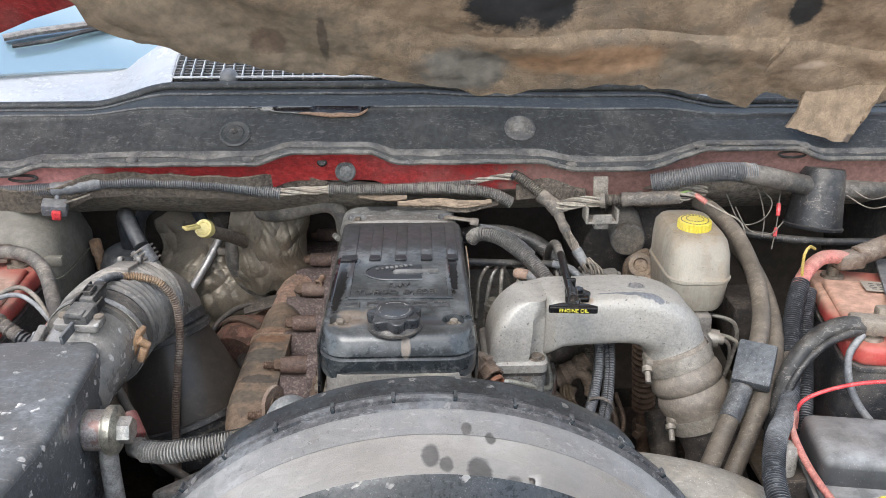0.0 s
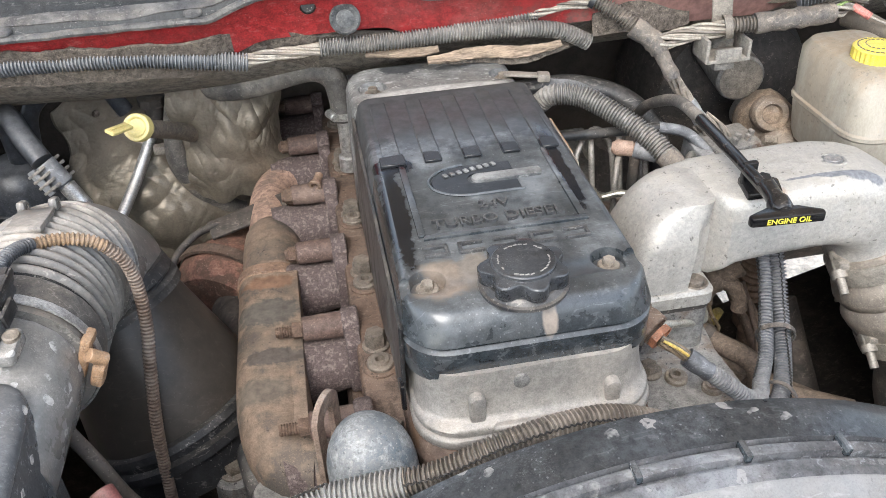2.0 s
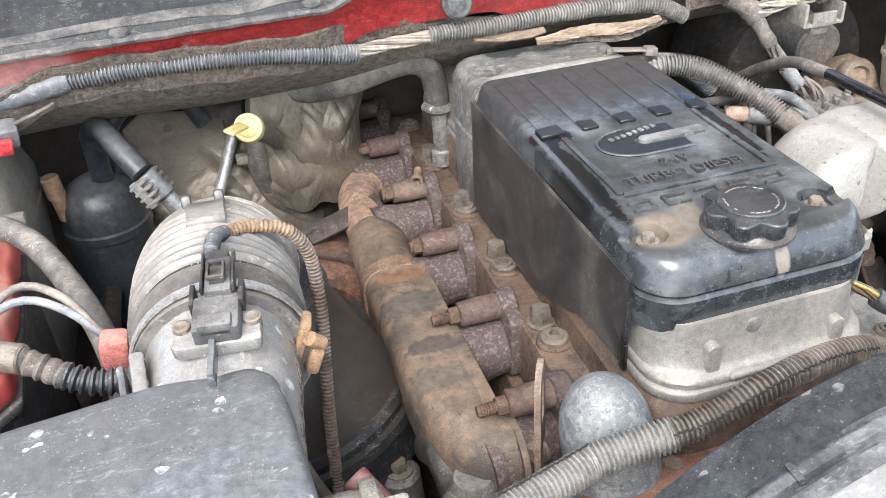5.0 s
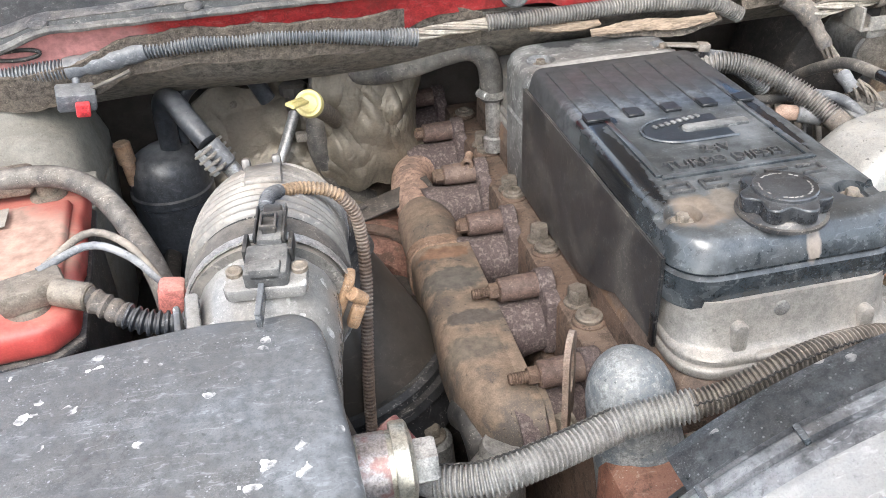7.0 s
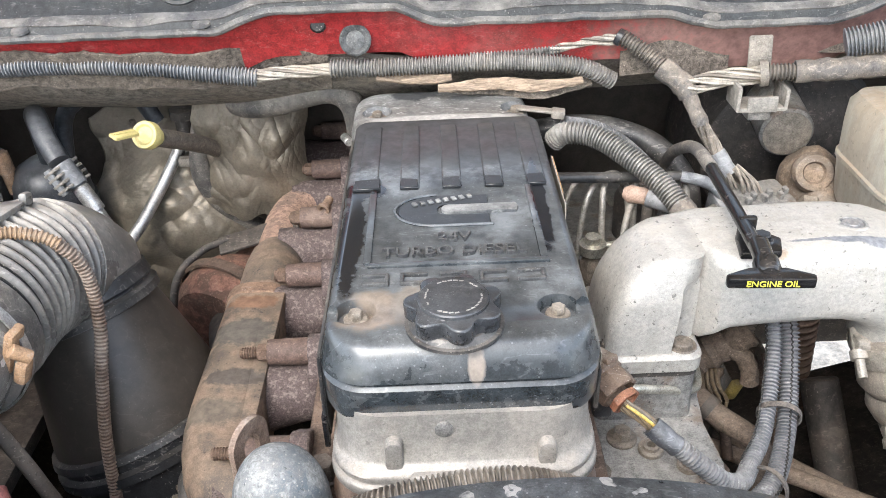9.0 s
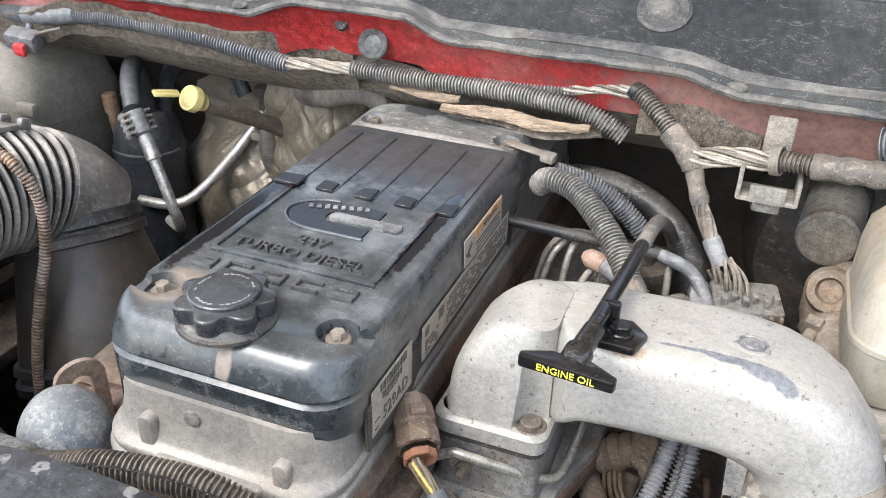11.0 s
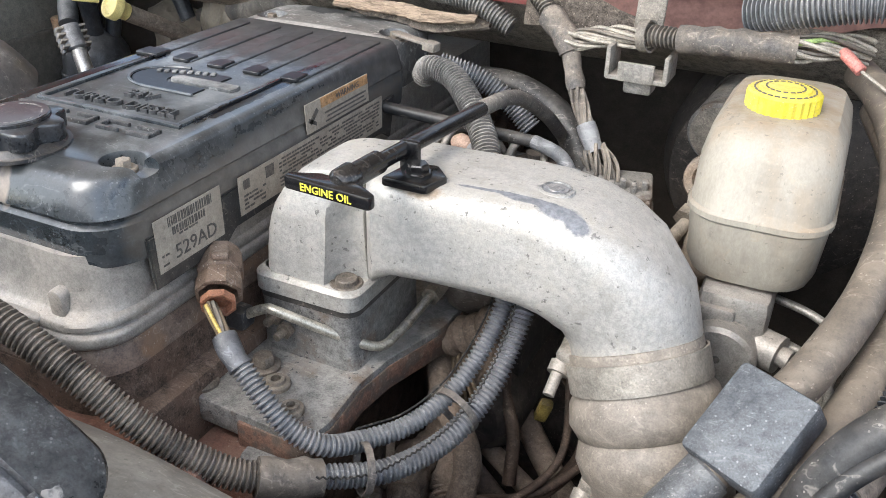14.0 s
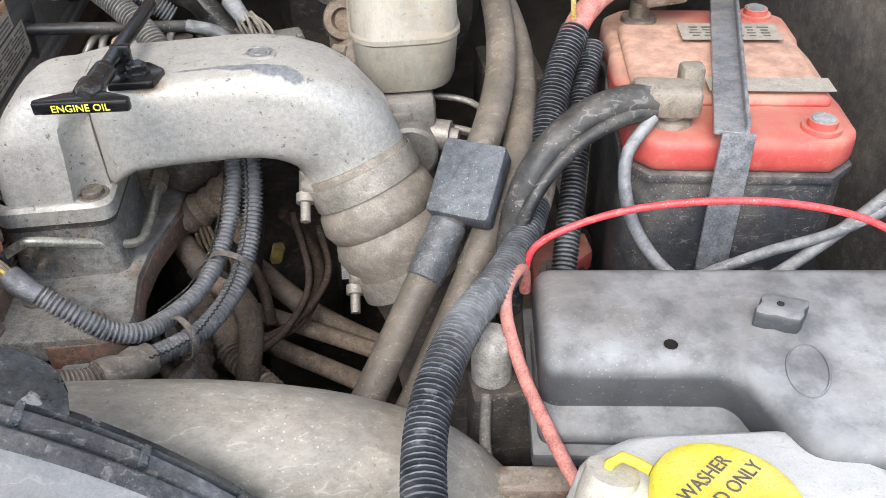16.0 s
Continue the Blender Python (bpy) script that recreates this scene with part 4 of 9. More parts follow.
MAT_EDGE = [(-0.9, 0.34), (-0.6, 0.30), (-0.468, 0.19), (-0.461, 0.15), (-0.403, 0.115), (-0.385, 0.108), (-0.365, 0.103), (-0.337, 0.082), (-0.207, 0.052), (-0.078, 0.038), (-0.017, 0.024), (0.10, -0.007), (0.15, -0.007),
            (0.20, 0.006), (0.305, 0.017), (0.36, 0.011), (0.474, -0.019), (0.522, -0.04), (0.541, -0.046), (0.551, -0.008), (0.63, -0.022), (0.75, -0.022), (0.765, -0.005), (0.9, 0.02)]


def mat_low(x):
    """Ragged lower edge of the mat, as a distance up the hood."""
    for (a, ya), (b, yb) in zip(MAT_EDGE, MAT_EDGE[1:]):
        if x <= b:
            e = ya + (yb - ya) * (x - a) / (b - a)
            break
    else:
        e = 0.0
    return e + 0.002 * math.sin(x * 47) + 0.0015 * math.sin(x * 113) + 0.002 * noise.noise(Vector((x * 90, 0, 0)))


def mat_fn(x, v):
    d = mat_low(x) + v * (1.1 - mat_low(x))
    fold = 0.122 - 0.05 * smooth_step(x, 0.3, 0.8)
    sag = 0.06 + 0.010 * math.sin(x * 7 + 9 * d) * smooth_step(v, 0.02, 0.2) + 0.005 * math.sin(x * 23 + 30 * d) * smooth_step(v, 0.01, 0.06)
    sag += smooth_step(x, 0.02, 0.15) * (0.008 * smooth_step(d, fold - 0.06, fold - 0.008) - 0.009 * smooth_step(d, fold - 0.006, fold + 0.006))
    sag += 0.004 * noise.noise(Vector((x * 22, d * 22, 0))) + 0.002 * noise.noise(Vector((x * 60, d * 60, 3)))
    sag += 0.010 * smooth_step(x, 0.58, 0.64) * smooth_step(-d, -0.08, 0.02)
    return tuple(HOOD_A + Vector((x, 0, 0)) + HOOD_DIR * d + HOOD_N * sag)


part("sound_mat", wavy_sheet(lin(-0.86, 0.86, 260), [(i / 150) ** 1.6 for i in range(151)], mat_fn, 0.012), insulation, hood, "sagging stained tan sound mat with torn edge")


def tail_fn(u, v):
    """Strip torn off the mat's corner that hangs in front of the cowl."""
    top = Vector((0.622, 1.345, 1.503)).lerp(Vector((0.745, 1.334, 1.508)), u)
    foot = ((0.0, (0.591, 1.327, 1.444)), (0.5, (0.649, 1.314, 1.430)), (0.86, (0.692, 1.316, 1.420)), (1.0, (0.701, 1.312, 1.445)))
    for (a, pa), (b, pb) in zip(foot, foot[1:]):
        if u <= b:
            break
    low = Vector(pa).lerp(Vector(pb), (u - a) / (b - a))
    p = top.lerp(low, v)
    p += HOOD_N * (0.006 * math.sin(v * 3.14) + 0.003 * noise.noise(Vector((u * 5, v * 5, 1))))
    p.z += 0.0016 * noise.noise(Vector((u * 22, v, 9))) * v
    p.x += 0.002 * noise.noise(Vector((v * 14, u, 3)))
    return tuple(p)


part("torn_tail", wavy_sheet(lin(0, 1, 40), lin(0, 1, 30), tail_fn, 0.009), insulation, hood, "torn strip of tan mat hanging over the cowl")

# ---- windscreen, cowl grille and wiper ----
ws = thing("windscreen", (0, 1.7, 1.5), "windscreen with the reflected sky's blue painted into its glass", "windscreen", kind="structure")
part("glass_pane", wavy_sheet(lin(-0.85, 0.85, 30), lin(0, 1, 12), lambda x, v: (x, 1.66 + 0.78 * v + 0.18 * (abs(x) ** 2) * -1, 1.49 + 0.52 * v), 0.005), glass, ws)
part("cowl_top", wavy_sheet(lin(-0.9, -0.43, 30), lin(0, 1, 8), lambda x, v: (x, 1.497 + 0.165 * v - 0.12 * x * x * v, cowl_back(x) + 0.005 + (0.035 + 0.03 * smooth_step(x, -0.56, -0.43)) * v), 0.004), grille_plastic, ws, "pale grey plastic cowl top")
# black sheet added for the shadowed gap between mat and seal
part("cowl_gap_shade", wavy_sheet(lin(-0.425, 0.9, 40), lin(0, 1, 4), lambda x, v: (x, 1.500 + 0.17 * v, cowl_back(x) - 0.012 + 0.030 * v), 0.003), matt_black, ws, "black sheet painted for the shaded gap under the hood's rear edge")
gr = thing("cowl_grille", (-0.23, 1.56, 1.49), "dark slotted air intake grille below the windscreen", "grille", kind="structure")
GRM = pose(-0.223, 1.561, 1.507, 24, 0, 0)
part("grille_bed", block((0, 0, 0), (0.42, 0.112, 0.006), 0.002, m=GRM), matt_black, gr)
rim = [Vector((x, -0.054, 0.008)) for x in lin(0.175, -0.203, 30)] + [Vector((-0.209, -0.050, 0.008))] + [Vector((-0.211, y, 0.008)) for y in lin(-0.044, 0.056, 12)]
part("grille_rim", sweep([GRM @ Vector((0.235, -0.060, -0.004)), GRM @ Vector((0.222, -0.058, -0.001)), GRM @ Vector((0.200, -0.055, 0.005))] + [GRM @ p for p in rim], 0.0024, 8), grille_plastic, gr, "pale moulded rim")
part("rear_rim", sweep([(0.022, 1.506, 1.4745), (0.035, 1.506, 1.480), (0.055, 1.506, 1.4805)] + [(x, 1.506, cowl_back(x) + 0.005) for x in lin(0.09, 0.52, 30)], 0.0021, 8), grille_plastic, gr, "pale moulded rim")
slat_me = mesh_of("slat", block((0, 0, 0.006), (0.0020, 0.108, 0.009), 0.0005, m=GRM), grille_plastic)
for i in range(23):
    o = new("slat", slat_me)
    o.location = (-0.193 + i * 0.0178, 0, 0)
    o.parent = gr
    o.matrix_parent_inverse = Matrix.Translation(gr.location).inverted()
for k in range(13):
    part("cross_bar", block((0, -0.048 + 0.008 * k, 0.004), (0.42, 0.0018, 0.004), 0, m=GRM), slat_grey, gr)
wp = thing("wiper", (-0.6, 1.7, 1.56), "black windscreen wiper arm resting on the glass", "wiper")
part("arm", sweep([(-0.760, 1.617, 1.545), (-0.712, 1.639, 1.552), (-0.657, 1.660, 1.557), (-0.615, 1.677, 1.561), (-0.576, 1.688, 1.564)], 0.0095, 8, 0.7), trim_grey, wp, "grey metal arm")
part("blade", sweep([(-0.740, 1.602, 1.532), (-0.679, 1.627, 1.538), (-0.625, 1.657, 1.550), (-0.578, 1.678, 1.557)], 0.005, 8, 0.8), seal_rubber, wp)
wz = thing("washer_nozzle", (-0.335, 1.518, 1.488), "small dark washer nozzle on a pale pad of the cowl", "washer nozzle")
part("pad", lathe((-0.334, 1.528, 1.484), (-0.334, 1.50, 1.54), [(0, 0.030), (0.006, 0.027), (0.010, 0.021), (0.011, 0.0)], 28, 0, False), grille_plastic, wz, "pale moulded pad")
part("nozzle", lathe((-0.333, 1.516, 1.486), (-0.333, 1.505, 1.54), [(0, 0.017), (0.008, 0.0165), (0.015, 0.013), (0.019, 0.007), (0.020, 0.0)], 20, 0, False), slat_grey, wz)



def arm_like(c, d, hx, hy, r):
    """Section matrix across the way d for loft."""
    d = Vector(d).normalized()
    side = Vector((1, 0, 0))
    side = (side - d * side.dot(d)).normalized()
    return (Matrix.Translation(c) @ Matrix((side, d.cross(side), d)).transposed().to_4x4(), hx, hy, r)


# ---- engine block and head ----
eng = thing("engine_block", (0, 1.1, 0.7), "rusty cast iron engine block under the cylinder head", "engine block")
part("block", block((-0.02, 1.20, 0.88), (0.30, 0.80, 0.42), 0.02), rust, eng)
# invented dark block that keeps bright ground from showing under the horn
part("gap_filler_rear", block((0.215, 1.42, 0.84), (0.21, 0.30, 0.16), 0.04, 3), dark_steel, eng, "added dark block hiding the bright ground behind the engine")
# added filler that darkens the gaps between the exhaust ports
part("gap_filler_side", block((-0.225, 1.40, 0.87), (0.13, 0.24, 0.10), 0.025, 3), dark_steel, eng, "added dark block hiding the bright ground between the ports")
part("gear_case", block((-0.02, 0.835, 0.98), (0.34, 0.07, 0.36), 0.02), red_rust, eng, "rust-red front gear case")
part("shoulder", outline_prism([(0.03, 0.845), (0.13, 0.86), (0.165, 0.905), (0.15, 0.965), (0.03, 0.965)], 1.06, 1.108, 0.012, 3), red_rust, eng, "rust-red block shoulder")
part("tab", outline_prism([(0.128, 0.905), (0.15, 0.90), (0.172, 0.925), (0.165, 0.948), (0.14, 0.952), (0.126, 0.93)], 1.104, 1.120, 0.004, 2), alu_dark, eng, "grey lifting tab")
head = thing("cylinder_head", (0, 1.1, 1.09), "rust-brown cast iron cylinder head with bolts along its edge", "cylinder head")
part("casting", outline_prism([(-0.155, 0.865), (0.085, 0.865), (0.085, 1.56), (-0.155, 1.56)], 1.085, 1.157, 0.006), rust, head)
HEAD_TOP = 1.157
for y in (0.893, 1.018, 1.143, 1.266, 1.389, 1.512):
    part("seat", lathe((-0.1355, y, HEAD_TOP - 0.004), (-0.1355, y, 2), [(0, 0.0165), (0.0055, 0.0165), (0.007, 0.0150)], 24), rust, head)
    part("socket_screw", socket_bolt((-0.1355, y, HEAD_TOP + 0.003), (0, 0, 1), 0.0128), bolt_dull, head)
for y in (0.928, 1.047, 1.166, 1.281, 1.41):
    part("head_bolt", hexbolt((-0.1365, y, HEAD_TOP), (0, 0, 1), 0.0105, 0.0145, 0.0130), bolt_dull, head)

# ---- aluminium rocker housing ----
CX, COVER_TOP = -0.0275, 1.313


def cover_ring(w, yf, yb, z, rf, rb, n=8):
    pts = []
    for cx, cy, r, a0 in ((CX + w - rb, yb - rb, rb, 0), (CX - w + rb, yb - rb, rb, 90), (CX - w + rf, yf + rf, rf, 180), (CX + w - rf, yf + rf, rf, 270)):
        for k in range(n + 1):
            a = radians(a0 + 90 * k / n)
            pts.append(Vector((cx + r * math.cos(a), cy + r * math.sin(a), z)))
    return pts


rk = thing("rocker_housing", (-0.026, 1.15, 1.165), "dusty cast aluminium rocker housing under the black cover", "rocker housing")


part("wall", faces_grid(bmesh.new(), [cover_ring(w, yf, 1.495, z, 0.036, 0.02) for w, yf, z in (
    (0.0925, 0.8630, 1.2035), (0.0938, 0.8615, 1.2050), (0.0944, 0.8608, 1.2070), (0.0944, 0.8608, 1.2115), (0.0936, 0.8618, 1.2135), (0.0922, 0.8640, 1.2145), (0.0920, 0.8645, 1.2160), (0.0930, 0.8630, 1.2175), (0.0930, 0.8630, 1.2205),
    (0.0920, 0.8648, 1.2230), (0.0904, 0.8690, 1.2245), (0.0899, 0.8720, 1.228), (0.0892, 0.8765, 1.242), (0.0888, 0.8785, 1.2635))]), alu, rk)
part("gasket_strip", faces_grid(bmesh.new(), [cover_ring(w, yf, 1.505, z, 0.038, 0.02) for w, yf, z in ((0.0958, 0.8590, 1.184), (0.0952, 0.8598, 1.1875), (0.0926, 0.8630, 1.2015), (0.0905, 0.8650, 1.2042))]), strip_rust, head, "rust-stained sloping joint edge")
part("rail", faces_grid(bmesh.new(), [cover_ring(w, yf, 1.508, z, 0.04, 0.02) for w, yf, z in ((0.0965, 0.8575, 1.152), (0.0955, 0.8585, 1.170), (0.0950, 0.8592, 1.186))]), rust, head)



def arch(x, hw, z0, z1, y0, y1, bevel):
    """Upright boss with a round top, standing out of the front wall."""
    pts = [(x - hw, z0), (x + hw, z0)] + [(x + hw * math.cos(radians(a)), z1 - hw + hw * math.sin(radians(a))) for a in range(0, 181, 18)]
    return outline_prism(pts, y0, y1, bevel, 2, Matrix(((1, 0, 0, 0), (0, 0, 1, 0), (0, 1, 0, 0), (0, 0, 0, 1))))


for x, top in ((-0.0755, 1.2475), (0.0285, 1.2425)):
    part("boss", arch(x, 0.0062, 1.2045, top, 0.8685, 0.886, 0.0025), alu, rk)
part("shelf", outline_prism([(-0.0655, 0.8605), (0.0185, 0.8605), (0.0185, 0.880), (-0.0655, 0.880)], 1.2165, 1.2235, 0.003, 3), alu, rk)
part("shelf", outline_prism([(-0.0655, 0.8640), (0.0185, 0.8640), (0.0185, 0.880), (-0.0655, 0.880)], 1.206, 1.217, 0.003, 2), alu, rk)
part("casting_mark", lathe((-0.041, 0.8790, 1.2515), (-0.041, 0.80, 1.25), [(0, 0.0062), (0.0032, 0.0062), (0.0038, 0.005), (0.0038, 0.0)], 20, 0, False), alu_dark, rk, "round dull casting mark")

# ---- black valve cover ----
cv = thing("valve_cover", (CX, 1.1, 1.26), "dusty black plastic valve cover with raised lettering", "engine cover")


COVER_BOLTS = ((CX - 0.0715, 0.934), (CX + 0.0685, 0.931), (CX - 0.0715, 1.283), (CX + 0.072, 1.283))


def cover_body():
    rows = [(0.0945, 0.884, 1.26, 1.254, 0.034, 0.01), (0.0952, 0.8825, 1.26, 1.258, 0.034, 0.01), (0.0958, 0.8825, 1.26, 1.281, 0.034, 0.01), (0.0940, 0.8855, 1.26, 1.2835, 0.034, 0.01), (0.0940, 0.8855, 1.26, 1.2855, 0.034, 0.01),
            (0.0960, 0.8825, 1.26, 1.2875, 0.034, 0.01), (0.0952, 0.8835, 1.26, 1.291, 0.034, 0.01), (0.0938, 0.886, 1.259, 1.2965, 0.034, 0.01), (0.0925, 0.889, 1.258, 1.303, 0.033, 0.01), (0.0910, 0.893, 1.257, 1.3085, 0.031, 0.01),
            (0.0890, 0.898, 1.256, 1.3115, 0.028, 0.01), (0.0868, 0.903, 1.255, 1.3126, 0.025, 0.009), (0.084, 0.909, 1.254, COVER_TOP, 0.022, 0.008)]
    bm = faces_grid(bmesh.new(), [cover_ring(*r) for r in rows])
    bmesh.ops.recalc_face_normals(bm, faces=bm.faces)
    cuts = []
    for sx, (x, y) in zip((-1, 1), COVER_BOLTS[:2]):
        cuts.append(lathe((x, y, COVER_TOP - 0.011), (x, y, 2), [(0, 0.0125), (0.0085, 0.0145), (0.0115, 0.019), (0.03, 0.03)], 28))
        cuts.append(block((x + sx * 0.014, y - 0.004, COVER_TOP - 0.001), (0.03, 0.018, 0.015), 0.004, rot=(0, 0, 18 * sx)))
    return bool_cut(bm, *cuts)


part("shell", cover_body(), cover_plastic, cv)


def side_plate(x, sx, pts, th=0.0035):
    sb = bmesh.new()
    a = [sb.verts.new((x, y, z)) for y, z in pts]
    b = [sb.verts.new((x + sx * th, y, z)) for y, z in pts]
    n = len(pts)
    sb.faces.new(a)
    sb.faces.new(b[::-1])
    for i in range(n):
        sb.faces.new((a[i], b[i], b[(i + 1) % n], a[(i + 1) % n]))
    bmesh.ops.recalc_face_normals(sb, faces=sb.faces)
    bmesh.ops.bevel(sb, geom=list(sb.edges), offset=0.0012, segments=2, affect="EDGES", clamp_overlap=True)
    return sb


part("skirt", side_plate(CX + 0.0945, 1, [(0.9145, 1.229), (0.985, 1.229), (0.998, 1.238), (1.21, 1.238), (1.225, 1.229), (1.235, 1.268), (0.912, 1.268)]), skirt_dusty, cv)
sk_l = side_plate(0.0, -1, [(0.916, 1.212), (0.985, 1.208), (1.02, 1.190), (1.075, 1.172), (1.10, 1.168), (1.262, 1.165), (1.262, 1.292), (0.908, 1.292), (0.908, 1.232)], 0.0035)
for v in sk_l.verts:
    v.co.x += CX - 0.0945 - 0.0025 * (1 - smooth_step(v.co.z, 1.175, 1.29))
part("skirt", sk_l, skirt_dusty, cv)
# black block stands in for the dark slot at the skirt's front end
part("skirt_slot_dark", block((CX - 0.0985, 0.911, 1.224), (0.004, 0.008, 0.030), 0.0012), gloss_black, cv)
part("rear_cap", bool_cut(stack(CX - 0.006, 1.293, [(1.16, 0.094, 0.054, 0.03), (1.2, 0.094, 0.054, 0.03), (1.246, 0.094, 0.054, 0.032), (1.249, 0.0915, 0.0515, 0.03), (1.252, 0.094, 0.054, 0.032), (1.296, 0.0925, 0.0555, 0.03), (1.3045, 0.0895, 0.053, 0.03), (1.3085, 0.086, 0.049, 0.028), (1.3106, 0.081, 0.044, 0.026), (1.3116, 0.074, 0.037, 0.022)]), *[lathe((x, y, 1.3035), (x, y, 2), [(0, 0.0125), (0.004, 0.0145), (0.03, 0.022)], 24) for x, y in COVER_BOLTS[2:]]), cap_scuffed, cv, "dusty scuffed rear end of the cover")
BOLT_Z = (COVER_TOP - 0.011, COVER_TOP - 0.011, 1.3035, 1.3035)
for (x, y), top_z in zip(COVER_BOLTS, BOLT_Z):
    part("bolt", hexbolt((x, y, top_z), (0, 0, 1), 0.0054, 0.0055, 0.0088), bolt_steel, cv)
# dusty ribbed rear panel, recessed front panel edge, raised lettering
for i in range(5):
    x = CX - 0.072 + i * 0.0365
    part("rib", outline_prism([(x - 0.0085, 1.108), (x + 0.0085, 1.108), (x + 0.008, 1.238), (x - 0.008, 1.238)], COVER_TOP - 0.001, COVER_TOP + 0.0017, 0.0022, 3), cover_plastic, cv)
part("panel_edge", outline_prism([(CX - 0.066, 0.983), (CX + 0.070, 0.983), (CX + 0.068, 0.988), (CX - 0.064, 0.988)], COVER_TOP - 0.001, COVER_TOP + 0.0025, 0.001), cover_plastic, cv)
for sx in (-1, 1):
    part("panel_edge", outline_prism([(CX + sx * 0.066 - 0.003, 0.988), (CX + sx * 0.066 + 0.003, 0.988), (CX + sx * 0.066 + 0.003, 1.104), (CX + sx * 0.066 - 0.003, 1.104)], COVER_TOP - 0.001, COVER_TOP + 0.0025, 0.001), cover_plastic, cv)
part("lettering", text_mesh("TURBO DIESEL", 0.0168, 0.0018, pose(CX - 0.001, 1.001, COVER_TOP + 0.0012)), letter_worn, cv, "raised worn black letters")
part("lettering", text_mesh("24V", 0.0165, 0.0018, pose(CX + 0.0, 1.0215, COVER_TOP + 0.0012)), letter_worn, cv, "raised worn black letters")
BG = Vector((CX, 1.066, COVER_TOP))
oval = [(-0.012 + 0.033 * math.cos(radians(a)), 0.024 * math.sin(radians(a))) for a in range(90, 271, 10)] + [(0.030, -0.024), (0.030, -0.0085), (-0.004, -0.0085)] + [(-0.004 + 0.0085 * math.cos(radians(a)), 0.0085 * math.sin(radians(a))) for a in range(250, 109, -20)] + [(-0.004, 0.0085), (0.030, 0.0085), (0.030, 0.024)]
part("badge", outline_prism([(BG.x + x, BG.y + y) for x, y in oval], COVER_TOP - 0.001, COVER_TOP + 0.0012, 0.0005, 1), clean_black, cv, "black open-ring emblem shape")
part("badge_rim", sweep([(BG.x + x * 1.05, BG.y + y * 1.07, COVER_TOP + 0.0012) for x, y in oval[:20]] + [(BG.x + 0.0315, BG.y - 0.0257, COVER_TOP + 0.0012)], 0.0013, 6), cover_plastic, cv)
part("badge_bar", outline_prism([(BG.x + x, BG.y + y) for x, y in [(0.052, -0.0062), (0.054, 0.0)] + [(0.052, 0.0062), (-0.003, 0.0062)] + [(-0.003 + 0.0062 * math.cos(radians(a)), 0.0062 * math.sin(radians(a))) for a in range(110, 251, 20)] + [(-0.003, -0.0062)]], COVER_TOP - 0.001, COVER_TOP + 0.0028, 0.0008, 2), cover_dusty, cv, "dusty raised bar inside the emblem")
part("badge_script", merge(*[block((BG.x - 0.031 + 0.0065 * k, BG.y + 0.0095 + 0.0016 * k, COVER_TOP + 0.0018), (0.0042, 0.0058, 0.0022), 0.0008, rot=(0, 0, 22)) for k in range(8)]), cover_dusty, cv, "unreadable raised script bars")
for i in range(5):
    x = CX - 0.072 + i * 0.0365
    wide = 0.0125 if i == 0 else 0.0085
    part("rib_end", outline_prism([(x - wide, 1.104), (x + wide * 0.9, 1.104), (x + wide * 0.85, 1.1225 - 0.003 * (i % 2)), (x - wide * 0.95, 1.1205 + 0.002 * (i % 2))], COVER_TOP, COVER_TOP + 0.0034, 0.0008, 1), clean_black, cv, "clean black rib end")
for i, x in enumerate((-0.059, -0.031, -0.002, 0.0265, 0.054)):
    x += CX
    part("emblem_bar", merge(*[block((x, 0.966 + dy, COVER_TOP + 0.001), (0.02, 0.003, 0.0036), 0.0008) for dy in (-0.0055, 0.0055)], block((x - 0.0085 if i % 2 else x + 0.0085, 0.966, COVER_TOP + 0.001), (0.003, 0.0125, 0.0036), 0.0008)), letter_worn, cv)
# oil filler cap
OC = Vector((-0.031, 0.9135, COVER_TOP - 0.001))
cap = thing("oil_filler_cap", OC, "black scalloped plastic oil filler cap", "filler cap")


def scallop(zr, n=140, lobes=7):
    rings = []
    for z, r, amp in zr:
        ring = []
        for i in range(n):
            a = 2 * math.pi * i / n
            dent = (0.5 + 0.5 * math.cos(lobes * a + 0.6)) ** 1.3
            ring.append(OC + Vector(((r - amp * dent) * math.cos(a), (r - amp * dent) * math.sin(a), z)))
        rings.append(ring)
    return faces_grid(bmesh.new(), rings)


part("base", lathe(OC, OC + Vector((0, 0, 1)), [(0, 0.0335), (0.0025, 0.0335), (0.003, 0.031), (0.007, 0.028)], 40), black_plastic, cap)
part("grip", scallop([(0.006, 0.029, 0.002), (0.0065, 0.0325, 0.0065), (0.0075, 0.0332, 0.0072), (0.017, 0.0336, 0.0075), (0.0182, 0.0330, 0.0072), (0.0188, 0.0318, 0.0062), (0.0192, 0.0262, 0.0018), (0.0198, 0.0238, 0.0)]), cap_plastic, cap)
part("disc", lathe(OC + Vector((0, 0, 0.019)), OC + Vector((0, 0, 1)), [(0, 0.0238), (0.0028, 0.0236), (0.0036, 0.0226), (0.0034, 0.0205), (0.0028, 0.0)], 48, 0, False), cap_plastic, cap, "scuffed black disc with worn print")
tick_rng = random.Random(5)
ticks = merge(*[block((OC.x + 0.0185 * math.cos(a), OC.y + 0.0185 * math.sin(a), OC.z + 0.0223), (0.003, 0.0011, 0.0006), 0, rot=(0, 0, math.degrees(a) + 90 + tick_rng.uniform(-20, 20))) for a in [i * 0.209 for i in range(30)] if tick_rng.random() < 0.75])
part("printing", ticks, trim_grey, cap, "worn pale printing bars")

